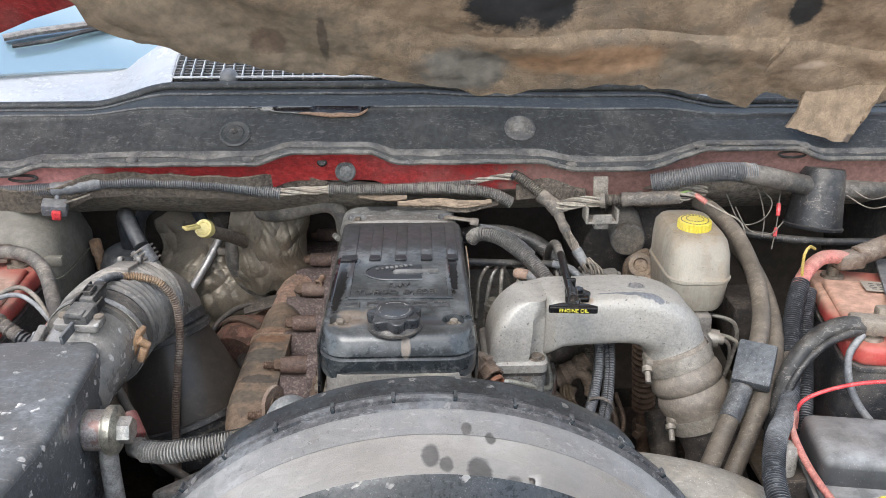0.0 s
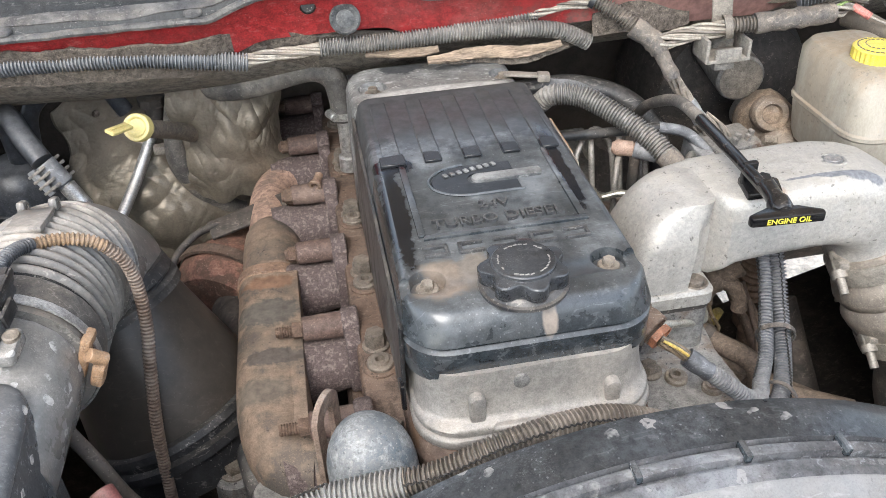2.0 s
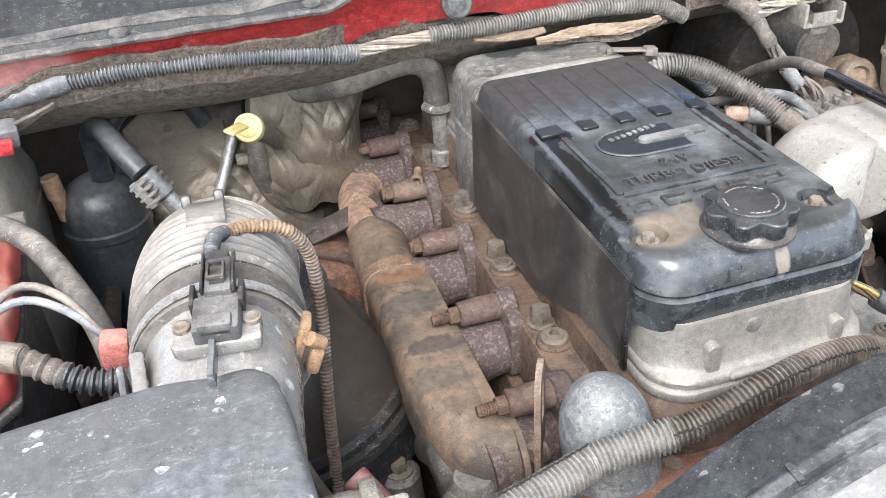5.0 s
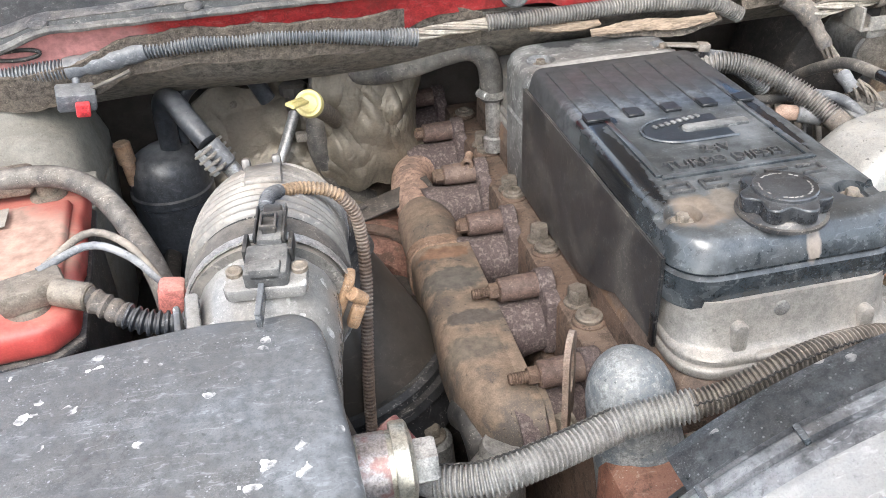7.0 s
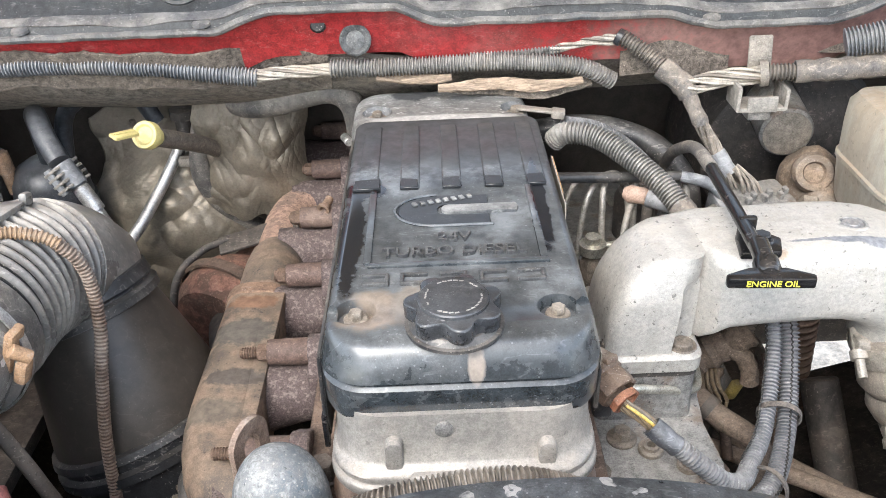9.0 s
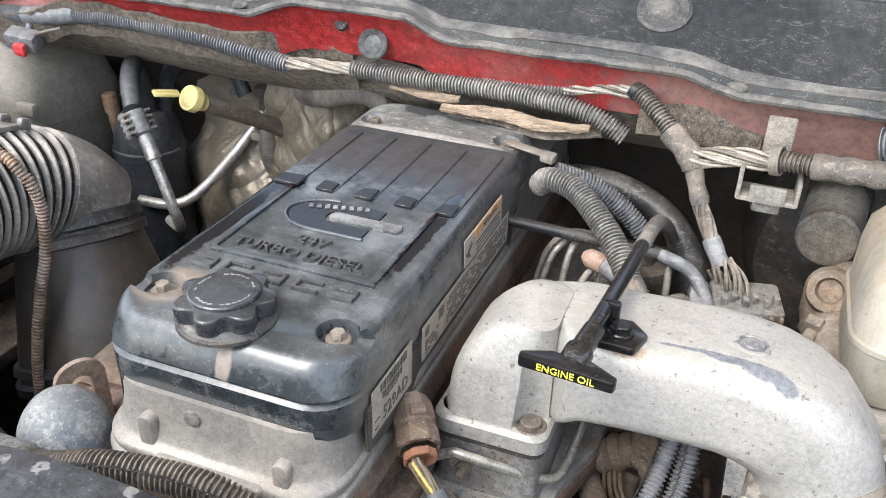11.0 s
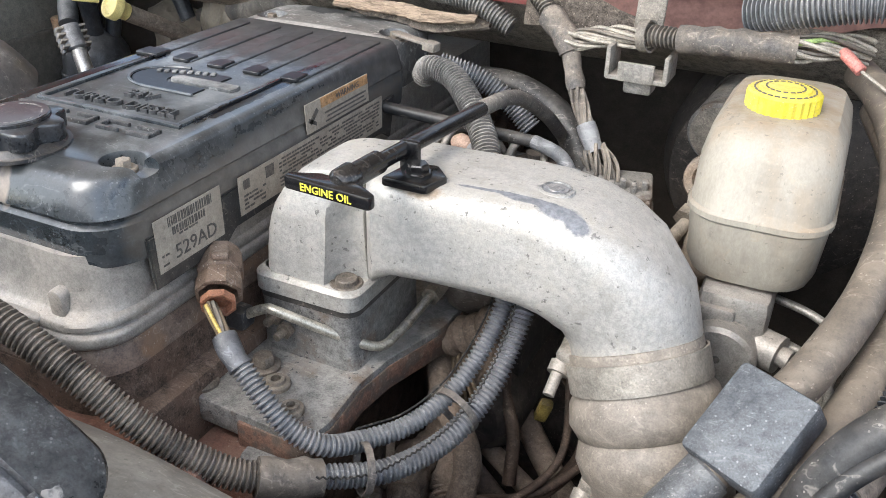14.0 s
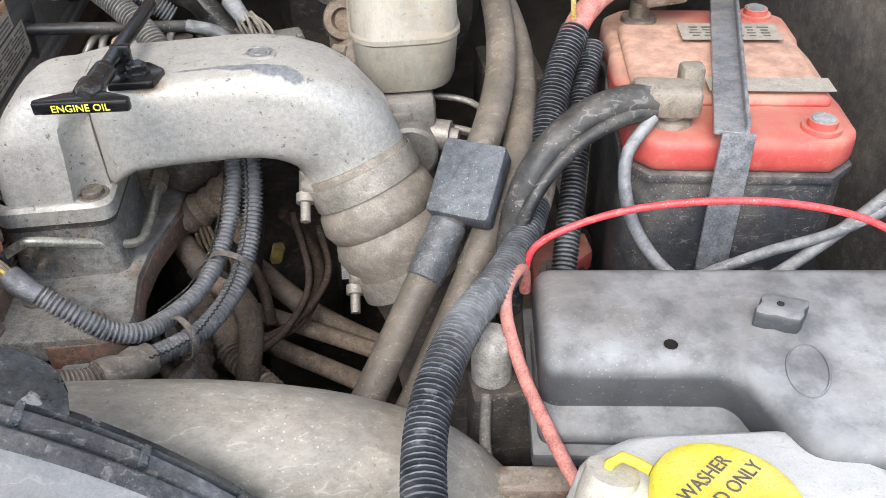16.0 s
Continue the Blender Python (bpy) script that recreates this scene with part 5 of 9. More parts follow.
# ---- exhaust manifold ----
mf = thing("exhaust_manifold", (-0.235, 1.2, 1.1), "rust-brown cast iron exhaust manifold with mottled scale", "exhaust manifold")
MX, MZ = -0.2385, 1.110


def log_section(c, d, hx, hz, r):
    """Section across the way d, its height axis upright."""
    d = Vector(d).normalized()
    side = d.cross(Vector((0, 0, 1))).normalized()
    return (Matrix.Translation(c) @ Matrix((side, side.cross(d) * -1, d)).transposed().to_4x4(), hx, hz, r)


front_run = [(-0.2385, 1.217), (-0.2385, 1.15), (-0.2385, 1.09), (-0.2385, 1.045), (-0.2375, 1.015), (-0.2345, 0.992), (-0.2300, 0.975), (-0.2240, 0.9635), (-0.2160, 0.9560), (-0.2080, 0.9520), (-0.2010, 0.9505)]
secs = []
for i, (x, y) in enumerate(front_run):
    (xa, ya), (xb, yb) = front_run[max(i - 1, 0)], front_run[min(i + 1, len(front_run) - 1)]
    k = i / (len(front_run) - 1)
    secs.append(log_section((x, y, MZ - 0.004 * smooth_step(k, 0.5, 1)), (xb - xa, yb - ya, 0), 0.0325 + 0.002 * math.sin(k * 3.1), 0.0365 + 0.002 * math.sin(k * 3.1), 0.022 + 0.013 * smooth_step(k, 0.3, 0.8)))
part("front_log", loft(secs), manifold_iron, mf)
part("end_lip", loft([log_section((-0.2040, 0.951, MZ - 0.004), (1, 0, 0), 0.0348, 0.0378, 0.034), log_section((-0.1985, 0.951, MZ - 0.004), (1, 0, 0), 0.0348, 0.0378, 0.034)]), manifold_iron, mf)
part("side_flange", outline_prism([(-0.232, 1.203), (-0.2050, 1.203), (-0.2050, 0.965), (-0.2160, 0.9640), (-0.2240, 0.9720), (-0.2300, 0.984), (-0.232, 1.00)], 1.080, 1.1466, 0.0022, 2), manifold_iron, mf, "flat machined side with a sharp top edge")
part("joint_band", loft([log_section((MX, y, MZ), (0, -1, 0), 0.0335 + g, 0.0365 + g, 0.026) for y, g in ((1.222, 0.0), (1.2205, 0.0018), (1.204, 0.0018), (1.2025, 0.0))]), tan_rust, mf, "orange-brown slip joint band")
part("joint_sleeve", sweep([(MX + 0.004, y, MZ) for y in (1.215, 1.235, 1.26, 1.285, 1.305, 1.318, 1.327, 1.3325, 1.335)], lambda i, c: (0.0335, 0.0345, 0.0352, 0.0352, 0.0345, 0.033, 0.0305, 0.028, 0.025)[i], 28), manifold_iron, mf)
part("rear_log", sweep(spline([(MX + 0.004, 1.31, MZ), (MX + 0.003, 1.36, MZ + 0.001), (MX + 0.004, 1.40, MZ + 0.002), (MX + 0.013, 1.437, MZ + 0.003), (-0.202, 1.458, MZ + 0.003), (-0.165, 1.464, MZ)], 0.008), 0.0275, 24), pink_iron, mf, "heat-bleached pinkish rear pipe")
BOLT_Y = (0.957, 1.086, 1.216, 1.340, 1.468, 1.592)
PORT_Z = 1.158
for k, y in enumerate(BOLT_Y):
    run = [(MX + 0.010, y - 0.010, MZ), (-0.214, y - 0.009, MZ + 0.001), (-0.200, y - 0.008, MZ + 0.002), (-0.185, y - 0.006, MZ + 0.003), (-0.170, y - 0.004, MZ + 0.004), (-0.155, y - 0.004, MZ + 0.004)]
    part("runner", sweep(run, lambda i, c: (0.035, 0.0345, 0.0315, 0.0295, 0.0290, 0.0295)[i] - (0.006 if k == 0 else 0.0), 28), purple_iron, mf, "mottled purple-brown port runner")
    part("port_flange", outline_prism(rrect(0.036, 0.031, 0.012), -0.0075, 0.0075, 0.003, 2, Matrix.Translation((-0.157, y - 0.003, MZ + 0.016)) @ Matrix.Rotation(radians(90), 4, "Y")), purple_iron, mf)
    part("flange_ear", lathe((-0.1655, y, PORT_Z), (-0.14, y, PORT_Z), [(0, 0.0145), (0.0015, 0.016), (0.0150, 0.016), (0.0165, 0.0145)], 24), purple_iron, mf)
    part("spacer_sleeve", lathe((-0.204, y, PORT_Z), (-0.1, y, PORT_Z), [(0, 0.0105), (0.0015, 0.0122), (0.014, 0.0122), (0.015, 0.0128), (0.0385, 0.0128)], 24), sleeve_iron, mf)
    part("stud_nut", merge(lathe((-0.2135, y, PORT_Z), (-0.1, y, PORT_Z), [(0, 0.0076), (0.0008, 0.0086), (0.0090, 0.0086), (0.0095, 0.0118), (0.0110, 0.0118)], 6, 12), lathe((-0.2300, y, PORT_Z), (-0.1, y, PORT_Z), [(0.0, 0.0045)] + [(0.001 + 0.0012 * j, 0.0056 if j % 2 else 0.0048) for j in range(13)] + [(0.0175, 0.005)], 12) if k < 2 else rod((-0.2165, y, PORT_Z), (-0.205, y, PORT_Z), 0.0066)), stud_rust, mf, "rusty stud and nut")
part("flare_stub", lathe((-0.168, 1.348, 1.178), (-0.178, 1.325, 1.170), [(0, 0.005), (0.012, 0.005), (0.015, 0.0075), (0.019, 0.0078), (0.019, 0.0045), (0.008, 0.004), (0.008, 0.0)], 16, 0, False), tan_rust, mf, "short open tube stub")

# ---- intake plate, air heater box and horn ----
ip = thing("intake_plate", (0.14, 1.1, 1.10), "dirty aluminium intake plate bolted on the head", "intake plate")
part("plate", outline_prism([(0.068, 0.921), (0.160, 0.917), (0.178, 0.921), (0.1815, 0.94), (0.178, 0.985), (0.182, 1.02), (0.200, 1.08), (0.200, 1.45), (0.068, 1.45)], 1.122, 1.143, 0.0025), alu_dark, ip)
part("rust_edge", outline_prism([(0.12, 0.9160), (0.160, 0.9160), (0.1790, 0.9200), (0.1828, 0.94), (0.1793, 0.985), (0.1833, 1.0205), (0.2013, 1.08), (0.2013, 1.44), (0.12, 1.44)], 1.116, 1.1375, 0.002), edge_rust, ip, "rust-brown flaking edge")
for x, y in ((0.105, 0.970), (0.077, 0.934), (0.185, 1.15)):
    part("bolt", hexbolt((x, y, 1.143), (0, 0, 1), 0.008, 0.008, 0.0125), bolt_dull, ip)
part("bolt_seat", socket_bolt((0.126, 0.956, 1.143), (0, 0, 1), 0.0105), bolt_steel, ip)
part("bolt_seat", socket_bolt((0.152, 0.937, 1.143), (0, 0, 1), 0.0095), bolt_steel, ip)
ah = thing("air_heater_box", (0.128, 1.04, 1.143), "grimy cast aluminium air heater housing", "air heater")
part("housing", stack(0.128, 1.045, [(1.143, 0.0415, 0.0520, 0.009), (1.160, 0.0410, 0.0515, 0.009), (1.190, 0.0415, 0.0520, 0.010)]), alu_dark, ah)
part("gasket_plate", stack(0.128, 1.045, [(1.190, 0.0422, 0.0530, 0.011), (1.196, 0.0422, 0.0530, 0.011)]), dark_steel, ah)

horn = thing("intake_horn", (0.16, 1.04, 1.196), "silver painted cast intake horn with worn patches", "intake horn")
part("flange", stack(0.128, 1.045, [(1.196, 0.044, 0.055, 0.012), (1.208, 0.044, 0.055, 0.012), (1.211, 0.041, 0.052, 0.012)]), flange_paint, horn, "grimy silver flange")
def riser_ring(z, left, rear, r, r_back, notch):
    """Rounded box outline, domed over at the back; its front outer corner is hollowed for the bolt."""
    right, front = 0.1675, 0.995 + max(0.0, z - 1.262) * 0.25
    pts = []
    for cx, cy, a0, q in ((right - r, rear - r, 0, r), (left + r_back, rear - r_back, 90, r_back), (left + r, front + r, 180, r)):
        for i in range(9):
            a = radians(a0 + 90 * i / 8)
            pts.append((cx + q * math.cos(a), cy + q * math.sin(a)))
    for i in range(9):
        a = radians(180 - 90 * i / 8)
        sx, sy = right + notch * math.cos(a), front + notch * math.sin(a)
        ra = radians(270 + 90 * i / 8)
        rx, ry = right - r + r * math.cos(ra), front + r + r * math.sin(ra)
        f = 1.0 if z < 1.262 else max(0.0, 1 - (z - 1.262) / 0.02)
        pts.append((rx + (sx - rx) * f, ry + (sy - ry) * f))
    return [Vector((x, y, z)) for x, y in pts]


part("riser", faces_grid(bmesh.new(), [riser_ring(*q) for q in ((1.208, 0.0915, 1.095, 0.012, 0.016, 0.023), (1.228, 0.0925, 1.094, 0.013, 0.02, 0.021), (1.242, 0.094, 1.093, 0.014, 0.025, 0.02), (1.253, 0.0965, 1.092, 0.015, 0.029, 0.019),
     (1.263, 0.100, 1.091, 0.016, 0.032, 0.019), (1.272, 0.1045, 1.0895, 0.018, 0.034, 0.019), (1.280, 0.110, 1.087, 0.018, 0.034, 0.019), (1.287, 0.117, 1.083, 0.018, 0.03, 0.019), (1.293, 0.126, 1.077, 0.016, 0.02, 0.015), (1.2965, 0.138, 1.068, 0.012, 0.012, 0.01))]), horn_paint, horn)



def arm_section(c, d, hx, hy, r):
    """Section across the way d; its height axis lies in the x-z plane."""
    d = Vector(d).normalized()
    side = Vector((0, 1, 0))
    side = (side - d * side.dot(d)).normalized()
    upv = side.cross(d)
    m = Matrix((side, upv, d)).transposed().to_4x4()
    return (Matrix.Translation(c) @ m, hx, hy, r)


arm = [arm_section((0.148, 1.064, 1.250), (1, 0, 0), 0.024, 0.042, 0.012), arm_section((0.165, 1.056, 1.2505), (1, 0, 0), 0.033, 0.0450, 0.013), arm_section((0.173, 1.0495, 1.2535), (1, 0, 0), 0.0405, 0.0435, 0.013),
       arm_section((0.181, 1.0455, 1.2580), (1, 0, 0), 0.0450, 0.0395, 0.0135), arm_section((0.192, 1.045, 1.2615), (1, 0, 0), 0.0460, 0.0360, 0.0135),
       arm_section((0.22, 1.045, 1.263), (1, 0, 0), 0.046, 0.035, 0.014), arm_section((0.27, 1.046, 1.264), (1, 0, -0.02), 0.046, 0.036, 0.016), arm_section((0.290, 1.0465, 1.2628), (1, 0, -0.12), 0.046, 0.037, 0.018),
       arm_section((0.308, 1.047, 1.2590), (1, 0, -0.28), 0.046, 0.0385, 0.020), arm_section((0.322, 1.047, 1.2535), (0.9, -0.02, -0.45), 0.046, 0.040, 0.023), arm_section((0.334, 1.047, 1.2450), (0.8, -0.06, -0.62), 0.0455, 0.0415, 0.027),
       arm_section((0.348, 1.046, 1.228), (0.5, -0.15, -0.85), 0.0445, 0.043, 0.034), arm_section((0.356, 1.044, 1.206), (0.3, -0.28, -0.91), 0.043, 0.043, 0.040),
       arm_section((0.361, 1.039, 1.188), (0.28, -0.3, -0.91), 0.043, 0.043, 0.0425)]
part("arm", loft(arm), horn_paint, horn)
part("bolt", lathe((0.157, 1.006, 1.207), (0.157, 1.006, 2), [(0, 0.0125), (0.004, 0.0122), (0.005, 0.0112), (0.0044, 0.0095), (0.0044, 0.0085), (0.0078, 0.0080), (0.0086, 0.0070), (0.0080, 0.0)], 22, 0, False), bolt_dull, horn, "dull rusted bolt head")
part("bolt", hexbolt((0.098, 1.008, 1.208), (0, 0, 1), 0.0085, 0.006, 0.0115), bolt_dull, horn)
part("boss", lathe((0.294, 1.042, 1.2975), (0.294, 1.042, 2), [(0, 0.0125), (0.0022, 0.0118), (0.0028, 0.0095), (0.001, 0.0085), (0.001, 0.0)], 24, 0, False), horn_paint, horn)

part("plug_disc", lathe((0.294, 1.042, 1.2990), (0.294, 1.042, 2), [(0, 0.0085), (0.0008, 0.008), (0.0008, 0.0055), (0.0014, 0.005), (0.0014, 0.0)], 24, 0, False), strap_metal, horn, "dull grey core plug")
# rubber boot with clamps under the horn
BA, BB = Vector((0.357, 1.041, 1.202)), Vector((0.398, 1.004, 1.107))
bt = thing("intake_boot", BB, "tan-grey dusty rubber boot with two clamps", "hose boot")
L = (BB - BA).length
part("sleeve", lathe(BA, BB, [(0, 0.0445), (0.028, 0.0455), (0.033, 0.049), (0.046, 0.0515), (0.056, 0.0475), (0.0575, 0.0455), (0.0595, 0.0475), (0.07, 0.0515), (0.083, 0.049), (0.088, 0.0455), (L, 0.0445)], 40), boot_rubber, bt)
for d, nm in ((0.016, "upper"), (L - 0.006, "lower")):
    c = BA + (BB - BA).normalized() * d
    part("clamp_band", ring_band(c, c + (BB - BA), 0.0458, 0.02), band_dusty, bt)
    s = Vector((-0.98, -0.2, 0)).normalized()
    q = c + s * 0.049
    part("clamp_bolt", merge(lathe(q, q + Vector((-0.05, -0.75, -0.55)), [(-0.014, 0.005), (0.006, 0.005), (0.006, 0.0075), (0.014, 0.0075), (0.014, 0.0042), (0.03, 0.0042)], 10), block(q + Vector((0.004, 0, 0)), (0.016, 0.02, 0.018), 0.004)), band_dusty, bt)
ch = hose([BB - (BB - BA) * 0.05, BB + (BB - BA) * 0.4, (0.42, 0.97, 1.02), (0.45, 0.85, 0.93), (0.47, 0.62, 0.86)], 0.042, 20)
solo("charge_pipe", ch, dark_steel, "dusty dark charge air pipe leading down from the boot", "air pipe")

# ---- engine oil dipstick ----
dp = thing("oil_dipstick", (0.19, 0.95, 1.31), "black oil dipstick with T-handle and yellow lettering", "dipstick")
part("rod", hose([(0.192, 0.955, 1.318), (0.198, 1.04, 1.315), (0.204, 1.134, 1.310)], 0.0055, 12), gloss_black, dp)
part("tube", hose([(0.2035, 1.128, 1.3105), (0.206, 1.18, 1.304), (0.207, 1.221, 1.287), (0.211, 1.28, 1.25), (0.215, 1.325, 1.20), (0.205, 1.335, 1.13)], 0.0062, 12), rubber_dusty, dp, "dusty grey guide tube")
part("collar", lathe((0.191, 0.947, 1.318), (0.196, 0.985, 1.319), [(0, 0.006), (0.004, 0.009), (0.014, 0.0095), (0.016, 0.0075), (0.04, 0.0075), (0.041, 0.0055)], 16), gloss_black, dp)
part("handle", outline_prism([(-0.030, -0.005), (0.030, -0.005), (0.031, 0.001), (0.013, 0.010), (-0.013, 0.010), (-0.031, 0.001)], -0.0045, 0.0045, 0.0018, 2, pose(0.190, 0.942, 1.317, 0, 0, -4)), gloss_black, dp)
part("lettering", text_mesh("ENGINE OIL", 0.0068, 0.0004, pose(0.190, 0.9368, 1.3168, 90, 0, -4)), label_yellow, dp, "yellow printed words")

# ---- brake fluid reservoir and master cylinder ----
bx, by = 0.410, 1.178
br = thing("brake_fluid_reservoir", (bx, by, 1.20), "cream translucent brake fluid reservoir with a yellow cap", "reservoir")
part("tank", stack(bx, by, [(1.217, 0.034, 0.054, 0.022), (1.221, 0.0405, 0.062, 0.027), (1.231, 0.0440, 0.0665, 0.029), (1.267, 0.0465, 0.070, 0.028), (1.269, 0.0485, 0.072, 0.029), (1.273, 0.0485, 0.072, 0.029), (1.275, 0.0465, 0.07, 0.028),
     (1.305, 0.0455, 0.069, 0.027, 0, 0.004), (1.323, 0.042, 0.066, 0.025, 0, 0.01), (1.332, 0.036, 0.058, 0.022, 0, 0.012), (1.334, 0.028, 0.05, 0.02, 0, 0.012)]), reservoir_plastic, br)
CP = Vector((0.408, 1.168, 1.332))
cap_ring = [[CP + Vector(((r + (0.0012 if i % 2 else 0) * k) * math.cos(2 * math.pi * i / 56), (r + (0.0012 if i % 2 else 0) * k) * math.sin(2 * math.pi * i / 56), z)) for i in range(56)] for z, r, k in ((0, 0.0235, 1), (0.013, 0.0235, 1), (0.0145, 0.0225, 0), (0.0145, 0.017, 0), (0.016, 0.0165, 0), (0.016, 0.002, 0))]
rcap = part("cap", faces_grid(bmesh.new(), cap_ring), yellow_plastic, br, "bright yellow ribbed cap")
part("printing", merge(*[block((CP.x + 0.0197 * math.cos(a), CP.y + 0.0197 * math.sin(a), CP.z + 0.0148), (0.0032, 0.0011, 0.0006), 0, rot=(0, 0, math.degrees(a) + 90)) for a in [i * 0.24 for i in range(26)]], *[block((CP.x + 0.0125 * math.cos(a), CP.y + 0.0125 * math.sin(a), CP.z + 0.0163), (0.003, 0.001, 0.0005), 0, rot=(0, 0, math.degrees(a) + 90)) for a in [i * 0.37 for i in range(17)]]), label_print, rcap)
mc = thing("master_cylinder", (0.405, 1.09, 1.17), "grey cast aluminium brake master cylinder", "master cylinder")
part("body", lathe((0.405, 1.088, 1.172), (0.405, 1.40, 1.172), [(0, 0.024), (0.003, 0.027), (0.06, 0.027), (0.062, 0.024), (0.30, 0.024)], 28), alu, mc)
part("neck", block((0.408, 1.15, 1.200), (0.05, 0.09, 0.034), 0.008), alu, mc)
part("top_boss", block((0.398, 1.112, 1.200), (0.026, 0.022, 0.014), 0.003), alu, mc)
part("end_dimple", lathe((0.405, 1.0882, 1.174), (0.405, 1.0, 1.174), [(0, 0.0032), (0.0006, 0.0030), (0.0006, 0.0)], 14, 0, False), label_print, mc)
part("port", lathe((0.428, 1.115, 1.178), (0.47, 1.10, 1.176), [(0, 0.014), (0.018, 0.014), (0.018, 0.0075), (0.026, 0.0075)], 16), alu, mc)
part("booster", lathe((0.405, 1.40, 1.172), (0.405, 1.6, 1.172), [(0, 0.03), (0.01, 0.06), (0.03, 0.11), (0.07, 0.125), (0.15, 0.125)], 40), dark_steel, mc)

# ---- fan shroud ----
SC = Vector((0.003, 0, 1.001))
sh = thing("fan_shroud", (-0.02, 0.7, 0.95), "large black fan shroud ring with dusty pale lip", "fan shroud")


def shroud(profile, a0=-20, a1=200, n=90, round_end=False):
    """Bent strip round the fan; with round_end its first end curves back to the ring."""
    rings = []
    for y, r in profile:
        ring = []
        for i in range(n + 1):
            a = a0 + (a1 - a0) * i / n
            yy = y
            if round_end and a < a0 + 4:
                yy = 0.704 + (y - 0.704) * math.sqrt(max(0.0, 1 - (1 - (a - a0) / 4) ** 2))
            ring.append(SC + Vector(((r + 0.001) * math.cos(radians(a)), yy + 0.011 + 0.006 * math.cos(radians(a)), (r + 0.001) * math.sin(radians(a)))))
        rings.append(ring)
    bm = faces_grid(bmesh.new(), rings, False, False)
    bmesh.ops.solidify(bm, geom=list(bm.faces), thickness=0.003)
    return bm


part("rear_rim", shroud([(0.738, 0.325), (0.737, 0.337), (0.733, 0.3425), (0.725, 0.3445), (0.716, 0.3445), (0.704, 0.3425)], 51.5, 126, 150, True), shroud_black, sh, "black arch behind the ring")
part("back_lip", shroud([(0.712, 0.330), (0.711, 0.339), (0.704, 0.3425)]), shroud_black, sh)
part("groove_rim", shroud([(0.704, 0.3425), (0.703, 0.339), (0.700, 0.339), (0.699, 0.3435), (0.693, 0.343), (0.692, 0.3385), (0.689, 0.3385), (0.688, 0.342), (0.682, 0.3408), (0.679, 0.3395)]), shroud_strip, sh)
part("white_band", shroud([(0.679, 0.3395), (0.6775, 0.3392), (0.675, 0.3375), (0.667, 0.3338), (0.6545, 0.3282), (0.6525, 0.3290)]), shroud_white, sh, "blue-white band with a bright rim")
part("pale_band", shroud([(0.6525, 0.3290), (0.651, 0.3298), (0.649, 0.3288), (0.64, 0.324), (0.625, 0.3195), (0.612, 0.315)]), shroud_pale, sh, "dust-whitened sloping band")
part("front_panel", shroud([(0.612, 0.315), (0.606, 0.308), (0.595, 0.288), (0.58, 0.27), (0.5, 0.268)]), shroud_black, sh)
for i in range(16):
    a = radians(15 + i * 10)
    q = SC + Vector((0.3445 * math.cos(a), 0.707 + 0.006 * math.cos(a), 0.3445 * math.sin(a)))
    part("clip", block((q.x, q.y, q.z), (0.004, 0.012, 0.006), 0.001, rot=(0, 90 - math.degrees(a), 0)), shroud_black, sh)
solo("radiator", block((0, 0.44, 0.93), (1.25, 0.09, 0.62), 0.02), matt_black, "black radiator in front of the fan shroud", "radiator")

# grey hose in front of the engine
rh = thing("radiator_hose", (0.43, 0.73, 0.97), "thick dusty grey radiator hose across the front", "radiator hose")
part("hose", hose([(-0.02, 0.80, 1.150), (0.1, 0.79, 1.172), (0.19, 0.782, 1.174), (0.27, 0.776, 1.168), (0.34, 0.77, 1.150), (0.39, 0.765, 1.118), (0.425, 0.75, 1.06), (0.43, 0.73, 0.97)], 0.041, 28), pipe_grey, rh)
part("clamp", ring_band((0.02, 0.797, 1.158), (0.1, 0.79, 1.172), 0.0415, 0.012), steel, rh, "steel band clamp")

# ---- air box and intake tube ----
ab = thing("air_box", (-0.50, 0.72, 0.95), "black plastic air filter box with dried white splashes", "air filter box")
part("lid", outline_prism([(-0.80, 0.47), (-0.394, 0.47), (-0.367, 0.72), (-0.371, 0.80), (-0.374, 0.86), (-0.378, 0.892), (-0.392, 0.906), (-0.455, 0.910), (-0.53, 0.902), (-0.80, 0.86)], 1.14, 1.304, 0.011, 4), box_plastic, ab)
part("lid_seam", outline_prism([(-0.81, 0.46), (-0.389, 0.46), (-0.3625, 0.72), (-0.3665, 0.80), (-0.371, 0.868), (-0.455, 0.913), (-0.81, 0.868)], 1.128, 1.142, 0.004), box_plastic, ab)
part("base", outline_prism([(-0.80, 0.47), (-0.385, 0.47), (-0.36, 0.72), (-0.365, 0.80), (-0.38, 0.855), (-0.46, 0.9), (-0.80, 0.855)], 0.93, 1.13, 0.01), box_plastic, ab)
OA, OB = Vector((-0.420, 0.862, 1.246)), Vector((-0.412, 0.965, 1.268))
part("outlet", loft([arm_like(OA, OB - OA, 0.048, 0.036, 0.03), arm_like(OA + (OB - OA) * 0.45, OB - OA, 0.050, 0.048, 0.044), arm_like(OA + (OB - OA) * 0.6, OB - OA, 0.0525, 0.0545, 0.052), arm_like(OB, OB - OA, 0.0525, 0.0545, 0.052)]), tube_plastic, ab)
part("outlet_edge", block((-0.4655, 0.928, 1.268), (0.010, 0.036, 0.075), 0.003, rot=(10, 6, 4)), tube_plastic, ab)
part("side_rib", block((-0.474, 0.925, 1.262), (0.005, 0.05, 0.06), 0.002, rot=(12, 0, 4)), box_plastic, ab)

